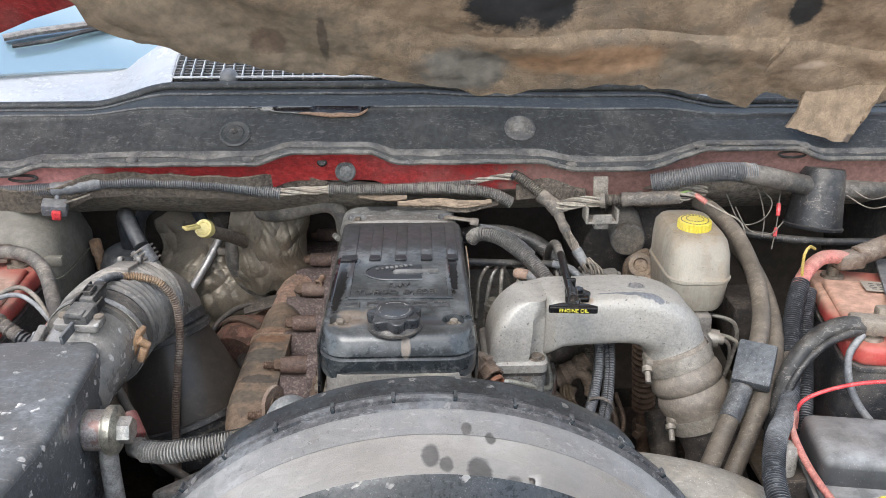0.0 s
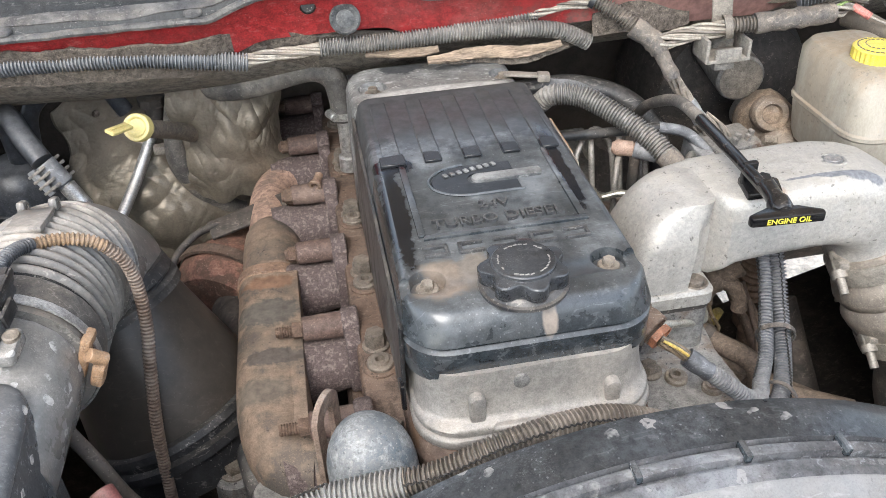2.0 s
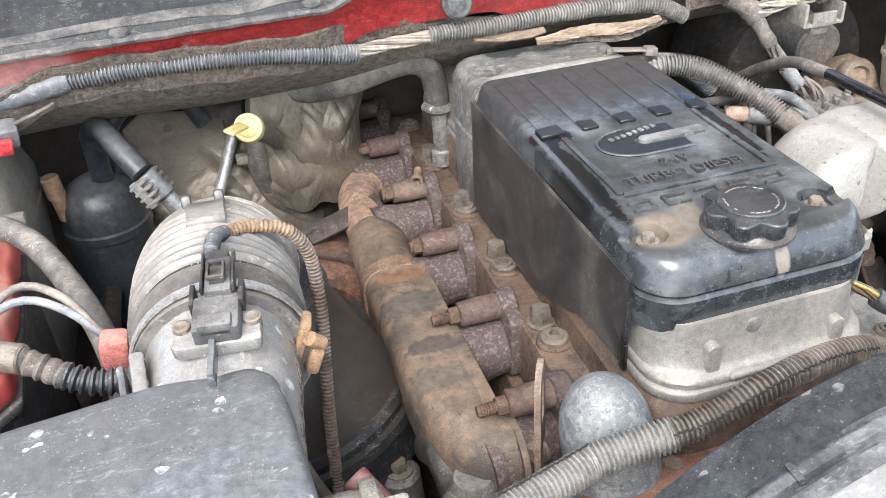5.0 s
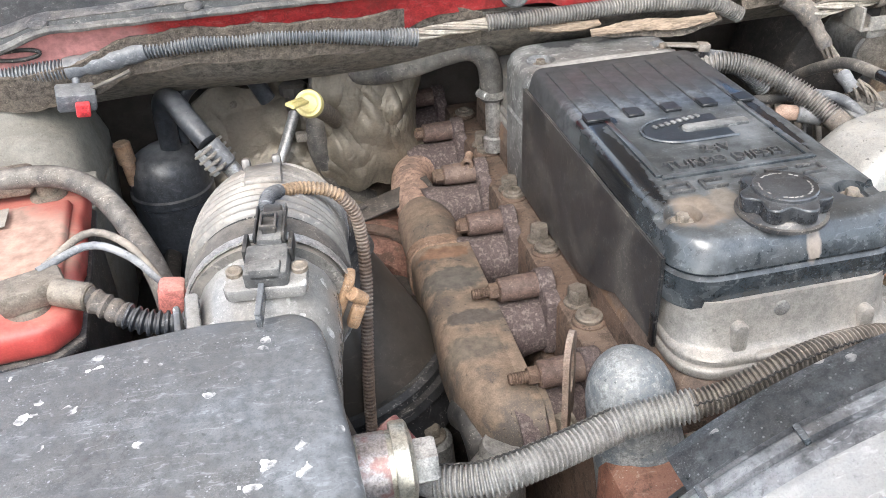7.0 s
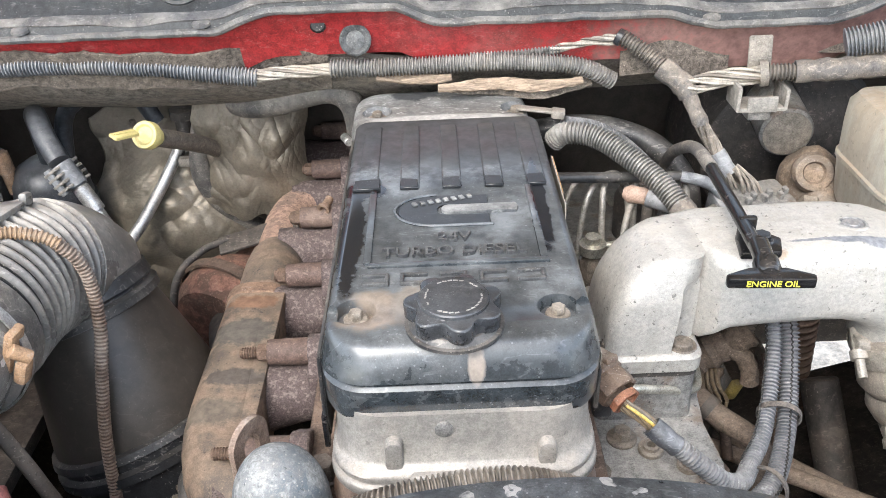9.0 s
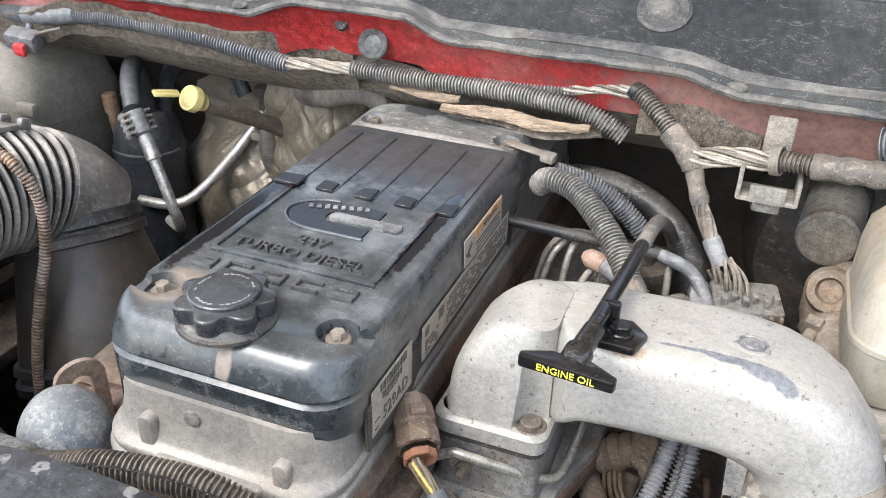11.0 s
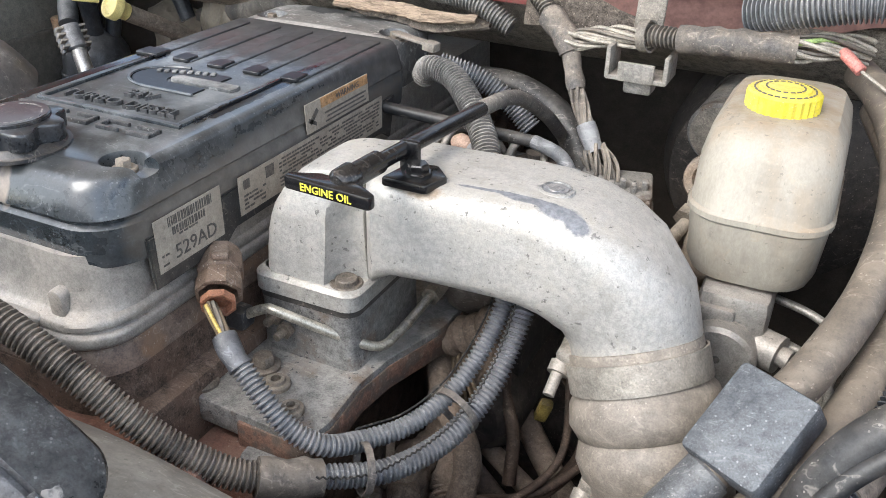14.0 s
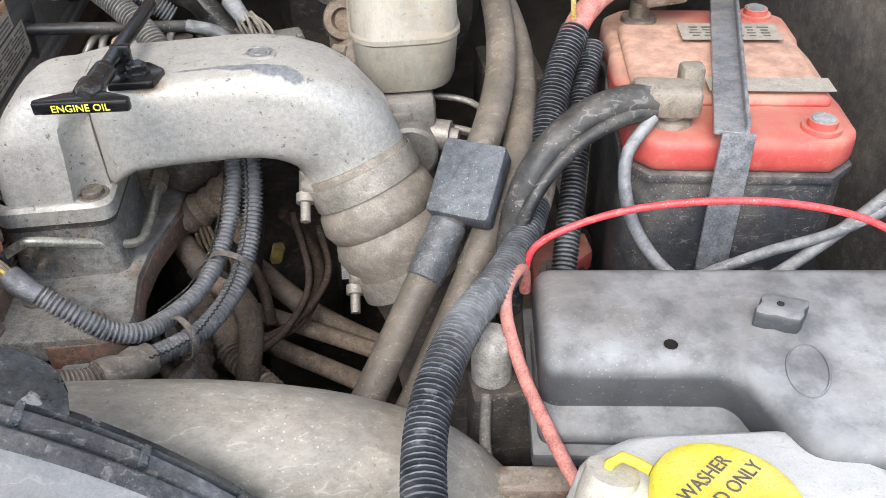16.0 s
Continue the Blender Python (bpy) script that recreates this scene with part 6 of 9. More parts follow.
TA = Vector((-0.412, 0.955, 1.267))
tb = thing("intake_tube", TA, "grey ribbed rubber air intake tube", "intake tube")
path = spline([TA, (-0.411, 1.0, 1.268), (-0.410, 1.055, 1.262), (-0.405, 1.10, 1.25), (-0.398, 1.135, 1.228), (-0.390, 1.155, 1.20)], 0.0012)
RIB_FROM, RIB_TO = int(len(path) * 0.17), int(len(path) * 0.72)


def bellows_radius(i, c):
    if i < RIB_FROM:
        return 0.0608
    if i >= RIB_TO:
        return 0.0632
    w = abs(math.cos((i - RIB_FROM) * math.pi / 9))
    return 0.0550 + 0.0097 * (1 - w ** 2.6)


bel = sweep(path, bellows_radius, 56)
# valley faces take black, painting in the shade between the ribs
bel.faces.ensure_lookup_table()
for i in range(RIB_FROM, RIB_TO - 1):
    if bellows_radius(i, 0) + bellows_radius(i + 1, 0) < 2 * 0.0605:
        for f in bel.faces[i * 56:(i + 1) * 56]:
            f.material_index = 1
part("bellows", bel, (bellows_rubber, matt_black), tb, "grey moulded ribs of the bellows, valleys painted shade-black")
part("elbow", sweep(path[RIB_TO - 2:], lambda i, c: 0.0640, 44), bellows_rubber, tb, "smooth dusty elbow end")
part("collar", ring_band((-0.411, 0.975, 1.268), (-0.410, 1.05, 1.268), 0.0605, 0.030, 0.002), rubber_dusty, tb, "dusty smooth collar")
part("clamp_band", ring_band((-0.411, 0.962, 1.268), (-0.410, 1.05, 1.268), 0.062, 0.009, 0.0015), steel, tb, "metal band clamp")
part("clamp_screw", merge(block((-0.357, 0.958, 1.272), (0.008, 0.018, 0.040), 0.003, rot=(0, 22, -10)), block((-0.350, 0.950, 1.258), (0.010, 0.012, 0.022), 0.003, rot=(0, 22, -10)), rod((-0.352, 0.946, 1.280), (-0.343, 0.952, 1.268), 0.0055)), tan_plastic, tb, "tan plastic clamp lock")
part("top_rib", block((-0.405, 1.075, 1.323), (0.03, 0.05, 0.006), 0.002, rot=(-12, 0, 0)), bellows_rubber, tb)
for dx in (-0.014, 0.012):
    part("tab", block((-0.405 + dx, 1.108, 1.318), (0.008, 0.014, 0.012), 0.003, rot=(-20, 0, 0)), bellows_rubber, tb)
mafm = pose(-0.4085, 0.920, 1.3205, 8, 0, -8) @ Matrix.Diagonal((0.82, 1.0, 1.0, 1.0))
maf = thing("air_flow_sensor", (-0.4085, 0.920, 1.318), "black plastic air flow sensor with plug on the intake outlet", "sensor")
part("base_plate", outline_prism(rrect(0.034, 0.014, 0.006), -0.006, 0.004, 0.002, 2, mafm), tube_plastic, maf)
part("body", block((0.002, 0.004, 0.008), (0.036, 0.032, 0.016), 0.003, m=mafm), sensor_grey, maf)
part("plug", block((0.004, 0.034, 0.012), (0.022, 0.034, 0.018), 0.003, m=mafm), sensor_grey, maf)
part("latch", merge(block((0.004, 0.032, 0.023), (0.012, 0.018, 0.005), 0.001, m=mafm), block((0.004, 0.052, 0.014), (0.016, 0.012, 0.014), 0.002, m=mafm)), black_plastic, maf)
for dx in (-0.008, 0.016):
    part("plug_rail", block((dx, 0.036, 0.020), (0.0022, 0.036, 0.006), 0.0007, m=mafm), rubber, maf)
part("lock_window", merge(*[block((0.004 + ox, 0.030 + oy, 0.027), (sx, sy, 0.003), 0.0005, m=mafm) for ox, oy, sx, sy in ((-0.006, 0, 0.002, 0.014), (0.006, 0, 0.002, 0.014), (0, 0.007, 0.014, 0.002), (0, -0.007, 0.014, 0.002))]), black_plastic, maf)
part("body_step", block((0.002, -0.006, 0.014), (0.026, 0.012, 0.010), 0.002, m=mafm), sensor_grey, maf)
for dx in (-0.017, 0.021):
    part("side_clip", block((dx, 0.022, 0.010), (0.004, 0.020, 0.012), 0.001, m=mafm), rubber, maf)
part("fin", block((-0.002, -0.024, 0.002), (0.005, 0.035, 0.012), 0.001, m=mafm), box_plastic, maf)
for dx in (-0.026, 0.028):
    part("screw", lathe(mafm @ Vector((dx, 0.004, 0.004)), mafm @ Vector((dx, 0.004, 0.1)), [(0, 0.0058), (0.003, 0.0058), (0.0035, 0.0042), (0.0028, 0.003), (0.0028, 0.0)], 14, 0, False), bolt_steel, maf)
cn = thing("turbo_inlet_cone", (-0.34, 1.12, 0.98), "matt black conical turbo inlet duct with a ridged rim", "air duct")
C0, C1 = Vector((-0.388, 1.140, 1.195)), Vector((-0.332, 1.100, 1.03))
part("cone", lathe(C0, C1, [(0.016, 0.064), (0.022, 0.066), (0.13, 0.090), (0.134, 0.090)], 48), cone_plastic, cn)
part("flange", lathe(C0, C1, [(-0.012, 0.06), (-0.01, 0.0675), (0.002, 0.0695), (0.005, 0.066), (0.007, 0.066), (0.01, 0.0715), (0.018, 0.0715), (0.02, 0.064)], 48), rubber, cn)
part("rim", lathe(C0, C1, [(0.132, 0.089), (0.134, 0.095), (0.141, 0.097), (0.143, 0.092), (0.15, 0.092), (0.153, 0.098), (0.162, 0.098), (0.164, 0.09), (0.2, 0.086)], 48), rubber, cn, "dust-edged ridged rim")

# ---- batteries, fuse box, washer tank on the wings ----
def battery(label, m, strap_x, flip=1):
    """Six-cell battery: m puts its front corner; local x is the width, y the depth."""
    W, D = 0.174 * flip, 0.258
    bt_ = thing("battery", m.translation, label, "battery", "batteries")
    sgn = 1 if flip > 0 else -1

    def plan(g):
        pts = []
        x0, x1 = sorted((0 - sgn * g, W + sgn * g))
        for i in range(3):
            y0 = -g + i * (D + 2 * g) / 3
            y1 = y0 + (D + 2 * g) / 3
            pts.append((x1 - 0.003, y0 + 0.006) if i else (x1 - 0.02, y0))
            pts.append((x1, y0 + 0.02))
            pts.append((x1, y1 - 0.02))
        pts += [(x1 - 0.02, D + g), (x0 + 0.02, D + g)]
        for i in range(3):
            y1 = D + g - i * (D + 2 * g) / 3
            y0 = y1 - (D + 2 * g) / 3
            pts.append((x0, y1 - 0.02))
            pts.append((x0, y0 + 0.02))
            pts.append((x0 + 0.003, y0 + 0.006) if i < 2 else (x0 + 0.02, y0))
        return pts

    part("case", outline_prism(plan(-0.003), -0.225, -0.034, 0.008, 3, m), battery_black, bt_)
    part("ledge", outline_prism(plan(0.0), -0.037, -0.029, 0.002, 2, m), battery_black, bt_)
    part("lid", outline_prism(plan(-0.001), -0.029, 0.0, 0.009, 3, m), battery_red, bt_, "dusty red plastic lid")
    part("lid_step", outline_prism([(0.012 * sgn, 0.055), (W - 0.012 * sgn, 0.055), (W - 0.012 * sgn, 0.2), (0.012 * sgn, 0.2)], -0.004, 0.008, 0.009, 3, m), battery_red, bt_)
    for cx, cy in ((0.035 * sgn, 0.032), (0.035 * sgn, 0.226)):
        part("terminal", lathe(m @ Vector((cx, cy, 0)), m @ Vector((cx, cy, 1)), [(0, 0.017), (0.004, 0.016), (0.004, 0.0095), (0.019, 0.009)], 20), bolt_steel, bt_)
    for cx, cy in ((W - 0.03 * sgn, 0.022), (W - 0.03 * sgn, 0.236)):
        part("vent_cap", lathe(m @ Vector((cx, cy, 0)), m @ Vector((cx, cy, 1)), [(0, 0.015), (0.003, 0.0145), (0.003, 0.011), (0.008, 0.0105)], 20), battery_red, bt_)
        part("vent_plug", lathe(m @ Vector((cx, cy, 0.008)), m @ Vector((cx, cy, 1)), [(0, 0.009), (0.001, 0.0085)], 16), conduit_grey, bt_)
    st = part("strap", block((strap_x, D / 2, 0.014), (0.024, D + 0.03, 0.004), 0.001, m=m, rot=(0, 0, -10 * sgn)), strap_metal, bt_, "dark metal hold-down strap")
    part("strap_leg", block((strap_x - 0.020 * sgn, -0.014, -0.08), (0.024, 0.004, 0.19), 0.001, m=m), strap_metal, bt_)
    part("strap_edge", block((strap_x + 0.011, D / 2, 0.018), (0.003, D + 0.03, 0.008), 0.001, m=m, rot=(0, 0, -10 * sgn)), strap_metal, bt_)
    part("label", block((0.105 * sgn, 0.17, 0.0125), (0.085, 0.034, 0.0006), 0, m=m), label_white, bt_, "worn pale label")
    part("label", block((0.115 * sgn, 0.068, 0.0125), (0.095, 0.022, 0.0006), 0, m=m), label_white, bt_, "worn pale label")
    rr = random.Random(8)
    part("printing", merge(*[block((0.075 * sgn + k % 6 * 0.012 * sgn, 0.16 + (k // 6) * 0.006, 0.0131), (rr.uniform(0.005, 0.01), 0.0022, 0.0003), 0, m=m) for k in range(24)]), label_print, bt_, "unreadable printing bars")
    return bt_


BATM = pose(0.556, 0.954, 1.250, 0, 0, -10.5)
battery("dusty red-topped black battery beside the fuse box", BATM, 0.094)
battery("dusty red-topped black battery behind the air box", pose(-0.557, 0.985, 1.268, 0, 0, 5), -0.13, -1)

FBM = pose(0.474, 0.888, 1.198, 0, 0, -8.6)
fb = thing("fuse_box", (0.6, 0.8, 0.95), "grey dusty plastic fuse box with a moulded lid", "fuse box")
LIDP = [(0.0, 0.0), (0.0, -0.100), (0.118, -0.100), (0.142, -0.165), (0.30, -0.165), (0.30, 0.0)]
part("lid", outline_prism(LIDP, -0.045, 0.0, 0.012, 4, FBM), fuse_plastic, fb)
part("lid_apron", outline_prism([(-0.002, -0.02), (-0.002, -0.122), (0.118, -0.124), (0.145, -0.185), (0.30, -0.185), (0.30, -0.02)], -0.05, -0.036, 0.008, 3, FBM), fuse_plastic, fb)
part("lid_rim", outline_prism([(-0.006, 0.006), (-0.006, -0.13), (0.120, -0.132), (0.146, -0.195), (0.305, -0.195), (0.305, 0.006)], -0.058, -0.046, 0.003, 2, FBM), fuse_plastic, fb)
part("base", outline_prism([(0.0, 0.0), (0.0, -0.124), (0.116, -0.126), (0.142, -0.19), (0.30, -0.19), (0.30, 0.0)], -0.2, -0.056, 0.006, 2, FBM), black_plastic, fb)
knob = [(0.1525 + r * math.cos(radians(a + 22)), -0.0585 + 0.72 * r * math.sin(radians(a + 22))) for a, r in ((0, 0.020), (22, 0.0165), (45, 0.0135), (68, 0.0165), (90, 0.020), (112, 0.0165), (135, 0.0135), (158, 0.0165), (180, 0.020), (202, 0.0165), (225, 0.0135), (248, 0.0165), (270, 0.020), (292, 0.0165), (315, 0.0135), (338, 0.0165))]
part("knob", outline_prism(knob, -0.002, 0.012, 0.002, 2, FBM), fuse_plastic, fb, "square raised latch knob")
for hx_, hy_, hr in ((0.080, -0.082, 0.0045), (0.1515, -0.057, 0.0024)):
    part("hole", lathe(FBM @ Vector((hx_, hy_, 0.0006 if hr > 0.004 else 0.0120)), FBM @ Vector((hx_, hy_, 1)), [(0, hr), (0.0004, hr), (0.0004, 0)], 12, 0, False), gloss_black, fb)
part("oval_mark", sweep([FBM @ Vector((0.157 + 0.0125 * math.cos(a) + 0.004 * math.sin(a), -0.103 + 0.022 * math.sin(a), 0.0002)) for a in lin(0, 6.2832, 40)], 0.0008, 6), fuse_plastic, fb)

WTM = pose(0.5245, 0.684, 1.205, -8, 6, 0)
wt = thing("washer_tank", (0.53, 0.66, 1.0), "white washer fluid tank with a yellow lettered cap", "washer tank")
part("tank", loft([(WTM @ Matrix.Translation((0.028, 0.002, z)), hx + 0.03, hy + 0.006, r) for z, hx, hy, r in ((-0.2, 0.055, 0.05, 0.03), (-0.05, 0.062, 0.052, 0.03), (-0.022, 0.06, 0.05, 0.035), (-0.008, 0.05, 0.042, 0.035), (-0.004, 0.04, 0.036, 0.034))]), white_tank, wt)
part("spout", hose([(0.470, 0.690, 1.155), (0.471, 0.694, 1.185), (0.476, 0.700, 1.208)], lambda i, c: 0.0185 - 0.005 * i / c, 16), spout_plastic, wt, "rounded white spout")
wcap = part("cap", lathe(WTM @ Vector((0, -0.012, -0.004)), WTM @ Vector((0, -0.012, 1)), [(0, 0.037), (0.010, 0.038), (0.013, 0.0365), (0.014, 0.033), (0.0135, 0.031), (0.0135, 0.0)], 48, 0, False), yellow_plastic, wt, "round yellow cap")
part("tether", hose([WTM @ Vector((-0.03, 0.012, 0.003)), WTM @ Vector((-0.042, 0.022, 0.004)), WTM @ Vector((-0.05, 0.02, 0.0)), (0.473, 0.700, 1.205)], 0.003, 8), yellow_plastic, wcap, "yellow cap tether")
TXM = WTM @ pose(0, -0.012, 0.0097, 0, 0, 38)
part("lettering", merge(text_mesh("WASHER", 0.0108, 0.0003, TXM @ Matrix.Translation((0, 0.013, 0))), text_mesh("FLUID ONLY", 0.0108, 0.0003, TXM @ Matrix.Translation((0, 0.0, 0)))), label_print, wcap, "dark printed words")

# ---- looms and hoses along the firewall ----
def loom(name, label, at, segs, group="looms", category="wiring loom"):
    """A harness: segs of (part name, kind, points, radius, material)."""
    th = thing(name, at, label, category, group)
    for nm, kind, pts, r, mt in segs:
        if kind == "rib":
            part(nm, corrugated(pts, r), mt, th)
        elif kind == "tape":
            part(nm, sweep(spline(pts, 0.006), lambda i, c: r * (1 + 0.07 * math.sin(i * 1.7) + 0.04 * math.sin(i * 4.1)), 12), mt, th)
        elif kind == "wires":
            for k, w in enumerate(wires(pts, 0.0017, 14, r, 3)):
                part(nm, w, mt if k % 5 else conduit_dusty, th)
        else:
            part(nm, hose(pts, r), mt, th)
    return th


loom("firewall_loom", "grey ribbed wiring loom with a split showing wires along the firewall", (-0.226, 1.325, 1.33), [
    ("conduit", "rib", [(-0.78, 1.33, 1.34), (-0.676, 1.325, 1.350), (-0.585, 1.322, 1.351)], 0.0108, conduit_grey),
    ("taped_joint", "tape", [(-0.59, 1.322, 1.351), (-0.545, 1.322, 1.356), (-0.51, 1.322, 1.362)], 0.0115, conduit_grey),
    ("conduit", "rib", [(-0.512, 1.322, 1.362), (-0.42, 1.322, 1.362), (-0.326, 1.322, 1.356)], 0.0105, conduit_grey),
    ("conduit", "rib", [(-0.328, 1.322, 1.356), (-0.28, 1.322, 1.348), (-0.226, 1.324, 1.339)], 0.0102, conduit_grey),
    ("bare_wire", "wires", [(-0.235, 1.324, 1.341), (-0.19, 1.326, 1.343), (-0.14, 1.326, 1.345)], 0.0055, wire_white),
    ("conduit", "rib", [(-0.148, 1.326, 1.345), (-0.079, 1.324, 1.345), (0.011, 1.322, 1.347), (0.076, 1.316, 1.346), (0.118, 1.314, 1.340), (0.152, 1.314, 1.323)], 0.0096, conduit_warm),
    ("conduit", "rib", [(0.0, 1.332, 1.352), (0.05, 1.332, 1.354), (0.095, 1.330, 1.357)], 0.0078, conduit_warm),
    ("bare_wire", "wires", [(0.085, 1.330, 1.357), (0.12, 1.326, 1.364), (0.16, 1.318, 1.368)], 0.005, wire_white)])
loom("cross_loom", "taped wiring harness branching towards the connector", (0.22, 1.28, 1.325), [
    ("conduit", "rib", [(0.158, 1.318, 1.369), (0.178, 1.305, 1.358), (0.20, 1.292, 1.341)], 0.0088, conduit_dusty),
    ("taped_joint", "tape", [(0.195, 1.294, 1.344), (0.215, 1.283, 1.330), (0.223, 1.278, 1.318)], 0.0118, tape),
    ("bare_wire", "wires", [(0.218, 1.280, 1.328), (0.25, 1.272, 1.336), (0.292, 1.262, 1.345)], 0.008, wire_white),
    ("conduit", "rib", [(0.290, 1.262, 1.346), (0.305, 1.258, 1.347), (0.322, 1.254, 1.348)], 0.0090, conduit_dusty),
    ("taped_run", "tape", [(0.318, 1.255, 1.348), (0.36, 1.248, 1.352), (0.405, 1.252, 1.352)], 0.0112, tape),
    ("bare_wire", "wires", [(0.398, 1.252, 1.352), (0.425, 1.262, 1.354), (0.455, 1.276, 1.352)], 0.0095, wire_white),
    ("green_wire", "hose", [(0.398, 1.246, 1.356), (0.425, 1.258, 1.361), (0.455, 1.276, 1.354)], 0.002, wire_green),
    ("down_tape", "tape", [(0.222, 1.279, 1.320), (0.228, 1.270, 1.306), (0.236, 1.262, 1.290)], 0.0082, tape),
    ("bare_wire", "wires", [(0.234, 1.264, 1.294), (0.244, 1.255, 1.276), (0.252, 1.248, 1.262)], 0.006, conduit_dusty),
    ("down_tape", "tape", [(0.250, 1.250, 1.266), (0.258, 1.244, 1.254), (0.264, 1.240, 1.246)], 0.0085, conduit_grey),
    ("bare_wire", "wires", [(0.263, 1.240, 1.248), (0.274, 1.232, 1.238), (0.283, 1.224, 1.224)], 0.012, conduit_dusty)])
ec = thing("harness_connector", (0.285, 1.225, 1.165), "dusty grey multi-pin connector block behind the intake horn", "connector")
ECM = pose(0.290, 1.220, 1.221, 8, 0, 14)
part("body", outline_prism(rrect(0.030, 0.022, 0.005), -0.022, 0.012, 0.003, 2, ECM), alu_dark, ec)
for k in range(7):
    part("rib", block((-0.026 + 0.0087 * k, -0.023, -0.006), (0.0035, 0.006, 0.032), 0.001, m=ECM), alu_dark, ec)
for k in range(6):
    part("peg", block((-0.022 + 0.009 * k, -0.012 + 0.006 * (k % 2), 0.015), (0.005, 0.007, 0.009), 0.001, m=ECM), alu_dark, ec)
part("lever", outline_prism([(-0.052, -0.024), (-0.032, -0.02), (-0.03, 0.02), (-0.046, 0.024)], -0.014, 0.010, 0.003, 2, ECM), conduit_grey, ec)
part("bottom_rim", block((0, 0, -0.022), (0.068, 0.052, 0.006), 0.002, m=ECM), grey_plastic, ec)
part("stand", block((0.292, 1.226, 1.155), (0.03, 0.03, 0.07), 0.004), dark_steel, ec)

ck = thing("loom_clip", (0.155, 1.322, 1.37), "black plastic push clip holding the loom", "clip")
part("stem", merge(rod((0.156, 1.322, 1.362), (0.158, 1.330, 1.392), 0.0035), *[lathe((0.1572, 1.327, 1.377 + 0.005 * k), (0.158, 1.330, 1.4), [(0, 0.007), (0.002, 0.0045)], 10) for k in range(3)]), black_plastic, ck)
part("band", ring_band((0.156, 1.3185, 1.369), (0.17, 1.31, 1.362), 0.0075, 0.006), black_plastic, ck)

bk = thing("loom_bracket", (0.29, 1.262, 1.32), "dusty grey plastic bracket box holding the harness", "bracket")
part("strap", block((0.288, 1.275, 1.362), (0.024, 0.004, 0.034), 0.002, rot=(-12, 0, 0)), beige_plastic, bk)
part("tray", merge(block((0.288, 1.263, 1.312), (0.05, 0.034, 0.004), 0.001), block((0.264, 1.263, 1.324), (0.004, 0.034, 0.026), 0.001), block((0.312, 1.263, 1.322), (0.004, 0.034, 0.022), 0.001), block((0.288, 1.247, 1.318), (0.03, 0.004, 0.016), 0.001)), grey_plastic, bk)
part("foot", block((0.289, 1.262, 1.305), (0.024, 0.02, 0.014), 0.003), grey_plastic, bk)
part("tie", ring_band((0.29, 1.262, 1.345), (0.31, 1.257, 1.348), 0.0115, 0.008), beige_plastic, bk)

rp = thing("loose_plug", (-0.583, 1.310, 1.325), "grey electrical plug with a red lock hanging from the loom", "connector")
part("body", block((-0.585, 1.305, 1.326), (0.038, 0.022, 0.022), 0.003, rot=(20, 8, 12)), conduit_grey, rp)
part("red_lock", block((-0.578, 1.290, 1.318), (0.014, 0.008, 0.016), 0.002, rot=(20, 8, 12)), wire_red, rp)
part("wire", hose([(-0.568, 1.306, 1.333), (-0.545, 1.302, 1.341), (-0.528, 1.310, 1.345)], 0.0022, 8), conduit_dusty, rp)
part("hanger", rod((-0.583, 1.310, 1.33), (-0.583, 1.320, 1.348), 0.004), conduit_grey, rp)

# thick ribbed loom over the reservoir side
loom("wing_loom", "thick ribbed grey loom running to the wing", (0.45, 1.25, 1.38), [
    ("conduit", "rib", [(0.365, 1.262, 1.372), (0.41, 1.25, 1.385), (0.46, 1.245, 1.395), (0.52, 1.25, 1.392)], 0.0150, conduit_grey),
    ("hose", "hose", [(0.50, 1.25, 1.393), (0.55, 1.26, 1.38), (0.60, 1.29, 1.362), (0.68, 1.32, 1.34), (0.80, 1.34, 1.33)], 0.0165, rubber_dusty)])
cc = thing("crimped_wire", (0.44, 1.272, 1.35), "thin grey wire with a pink crimp joint", "wire")
part("crimp", rod((0.436, 1.262, 1.353), (0.452, 1.25, 1.343), 0.0045), wire_pink, cc)
part("wire", hose([(0.45, 1.251, 1.344), (0.475, 1.235, 1.333), (0.50, 1.225, 1.32), (0.515, 1.23, 1.29)], 0.0014, 6), wire_white, cc)

# ---- behind the cover: hoses, fuel rail, small plumbing ----
loom("injector_loom", "dusty ribbed loom tied to the valve cover", (0.085, 1.262, 1.27), [
    ("conduit", "rib", [(0.083, 1.268, 1.278), (0.095, 1.258, 1.291), (0.125, 1.245, 1.290), (0.158, 1.215, 1.276), (0.18, 1.19, 1.262), (0.195, 1.168, 1.248)], 0.0118, conduit_warm),
    ("taped_end", "tape", [(0.192, 1.172, 1.25), (0.206, 1.155, 1.236), (0.215, 1.14, 1.222)], 0.0122, tape)])
loom("rear_loom", "dark ribbed loom behind the valve cover", (0.13, 1.29, 1.27), [
    ("conduit", "rib", [(0.095, 1.276, 1.291), (0.13, 1.29, 1.278), (0.16, 1.295, 1.258), (0.185, 1.295, 1.235)], 0.0105, conduit_grey)])
tp = thing("tie_plate", (0.07, 1.276, 1.305), "pale plastic cable tie strap fixed to the cover bolt", "cable tie")
part("strap", block((0.066, 1.278, 1.3095), (0.042, 0.011, 0.003), 0.001, rot=(0, 6, -8)), beige_plastic, tp)
part("head", block((0.088, 1.274, 1.306), (0.014, 0.013, 0.009), 0.002, rot=(0, 6, -8)), beige_plastic, tp)
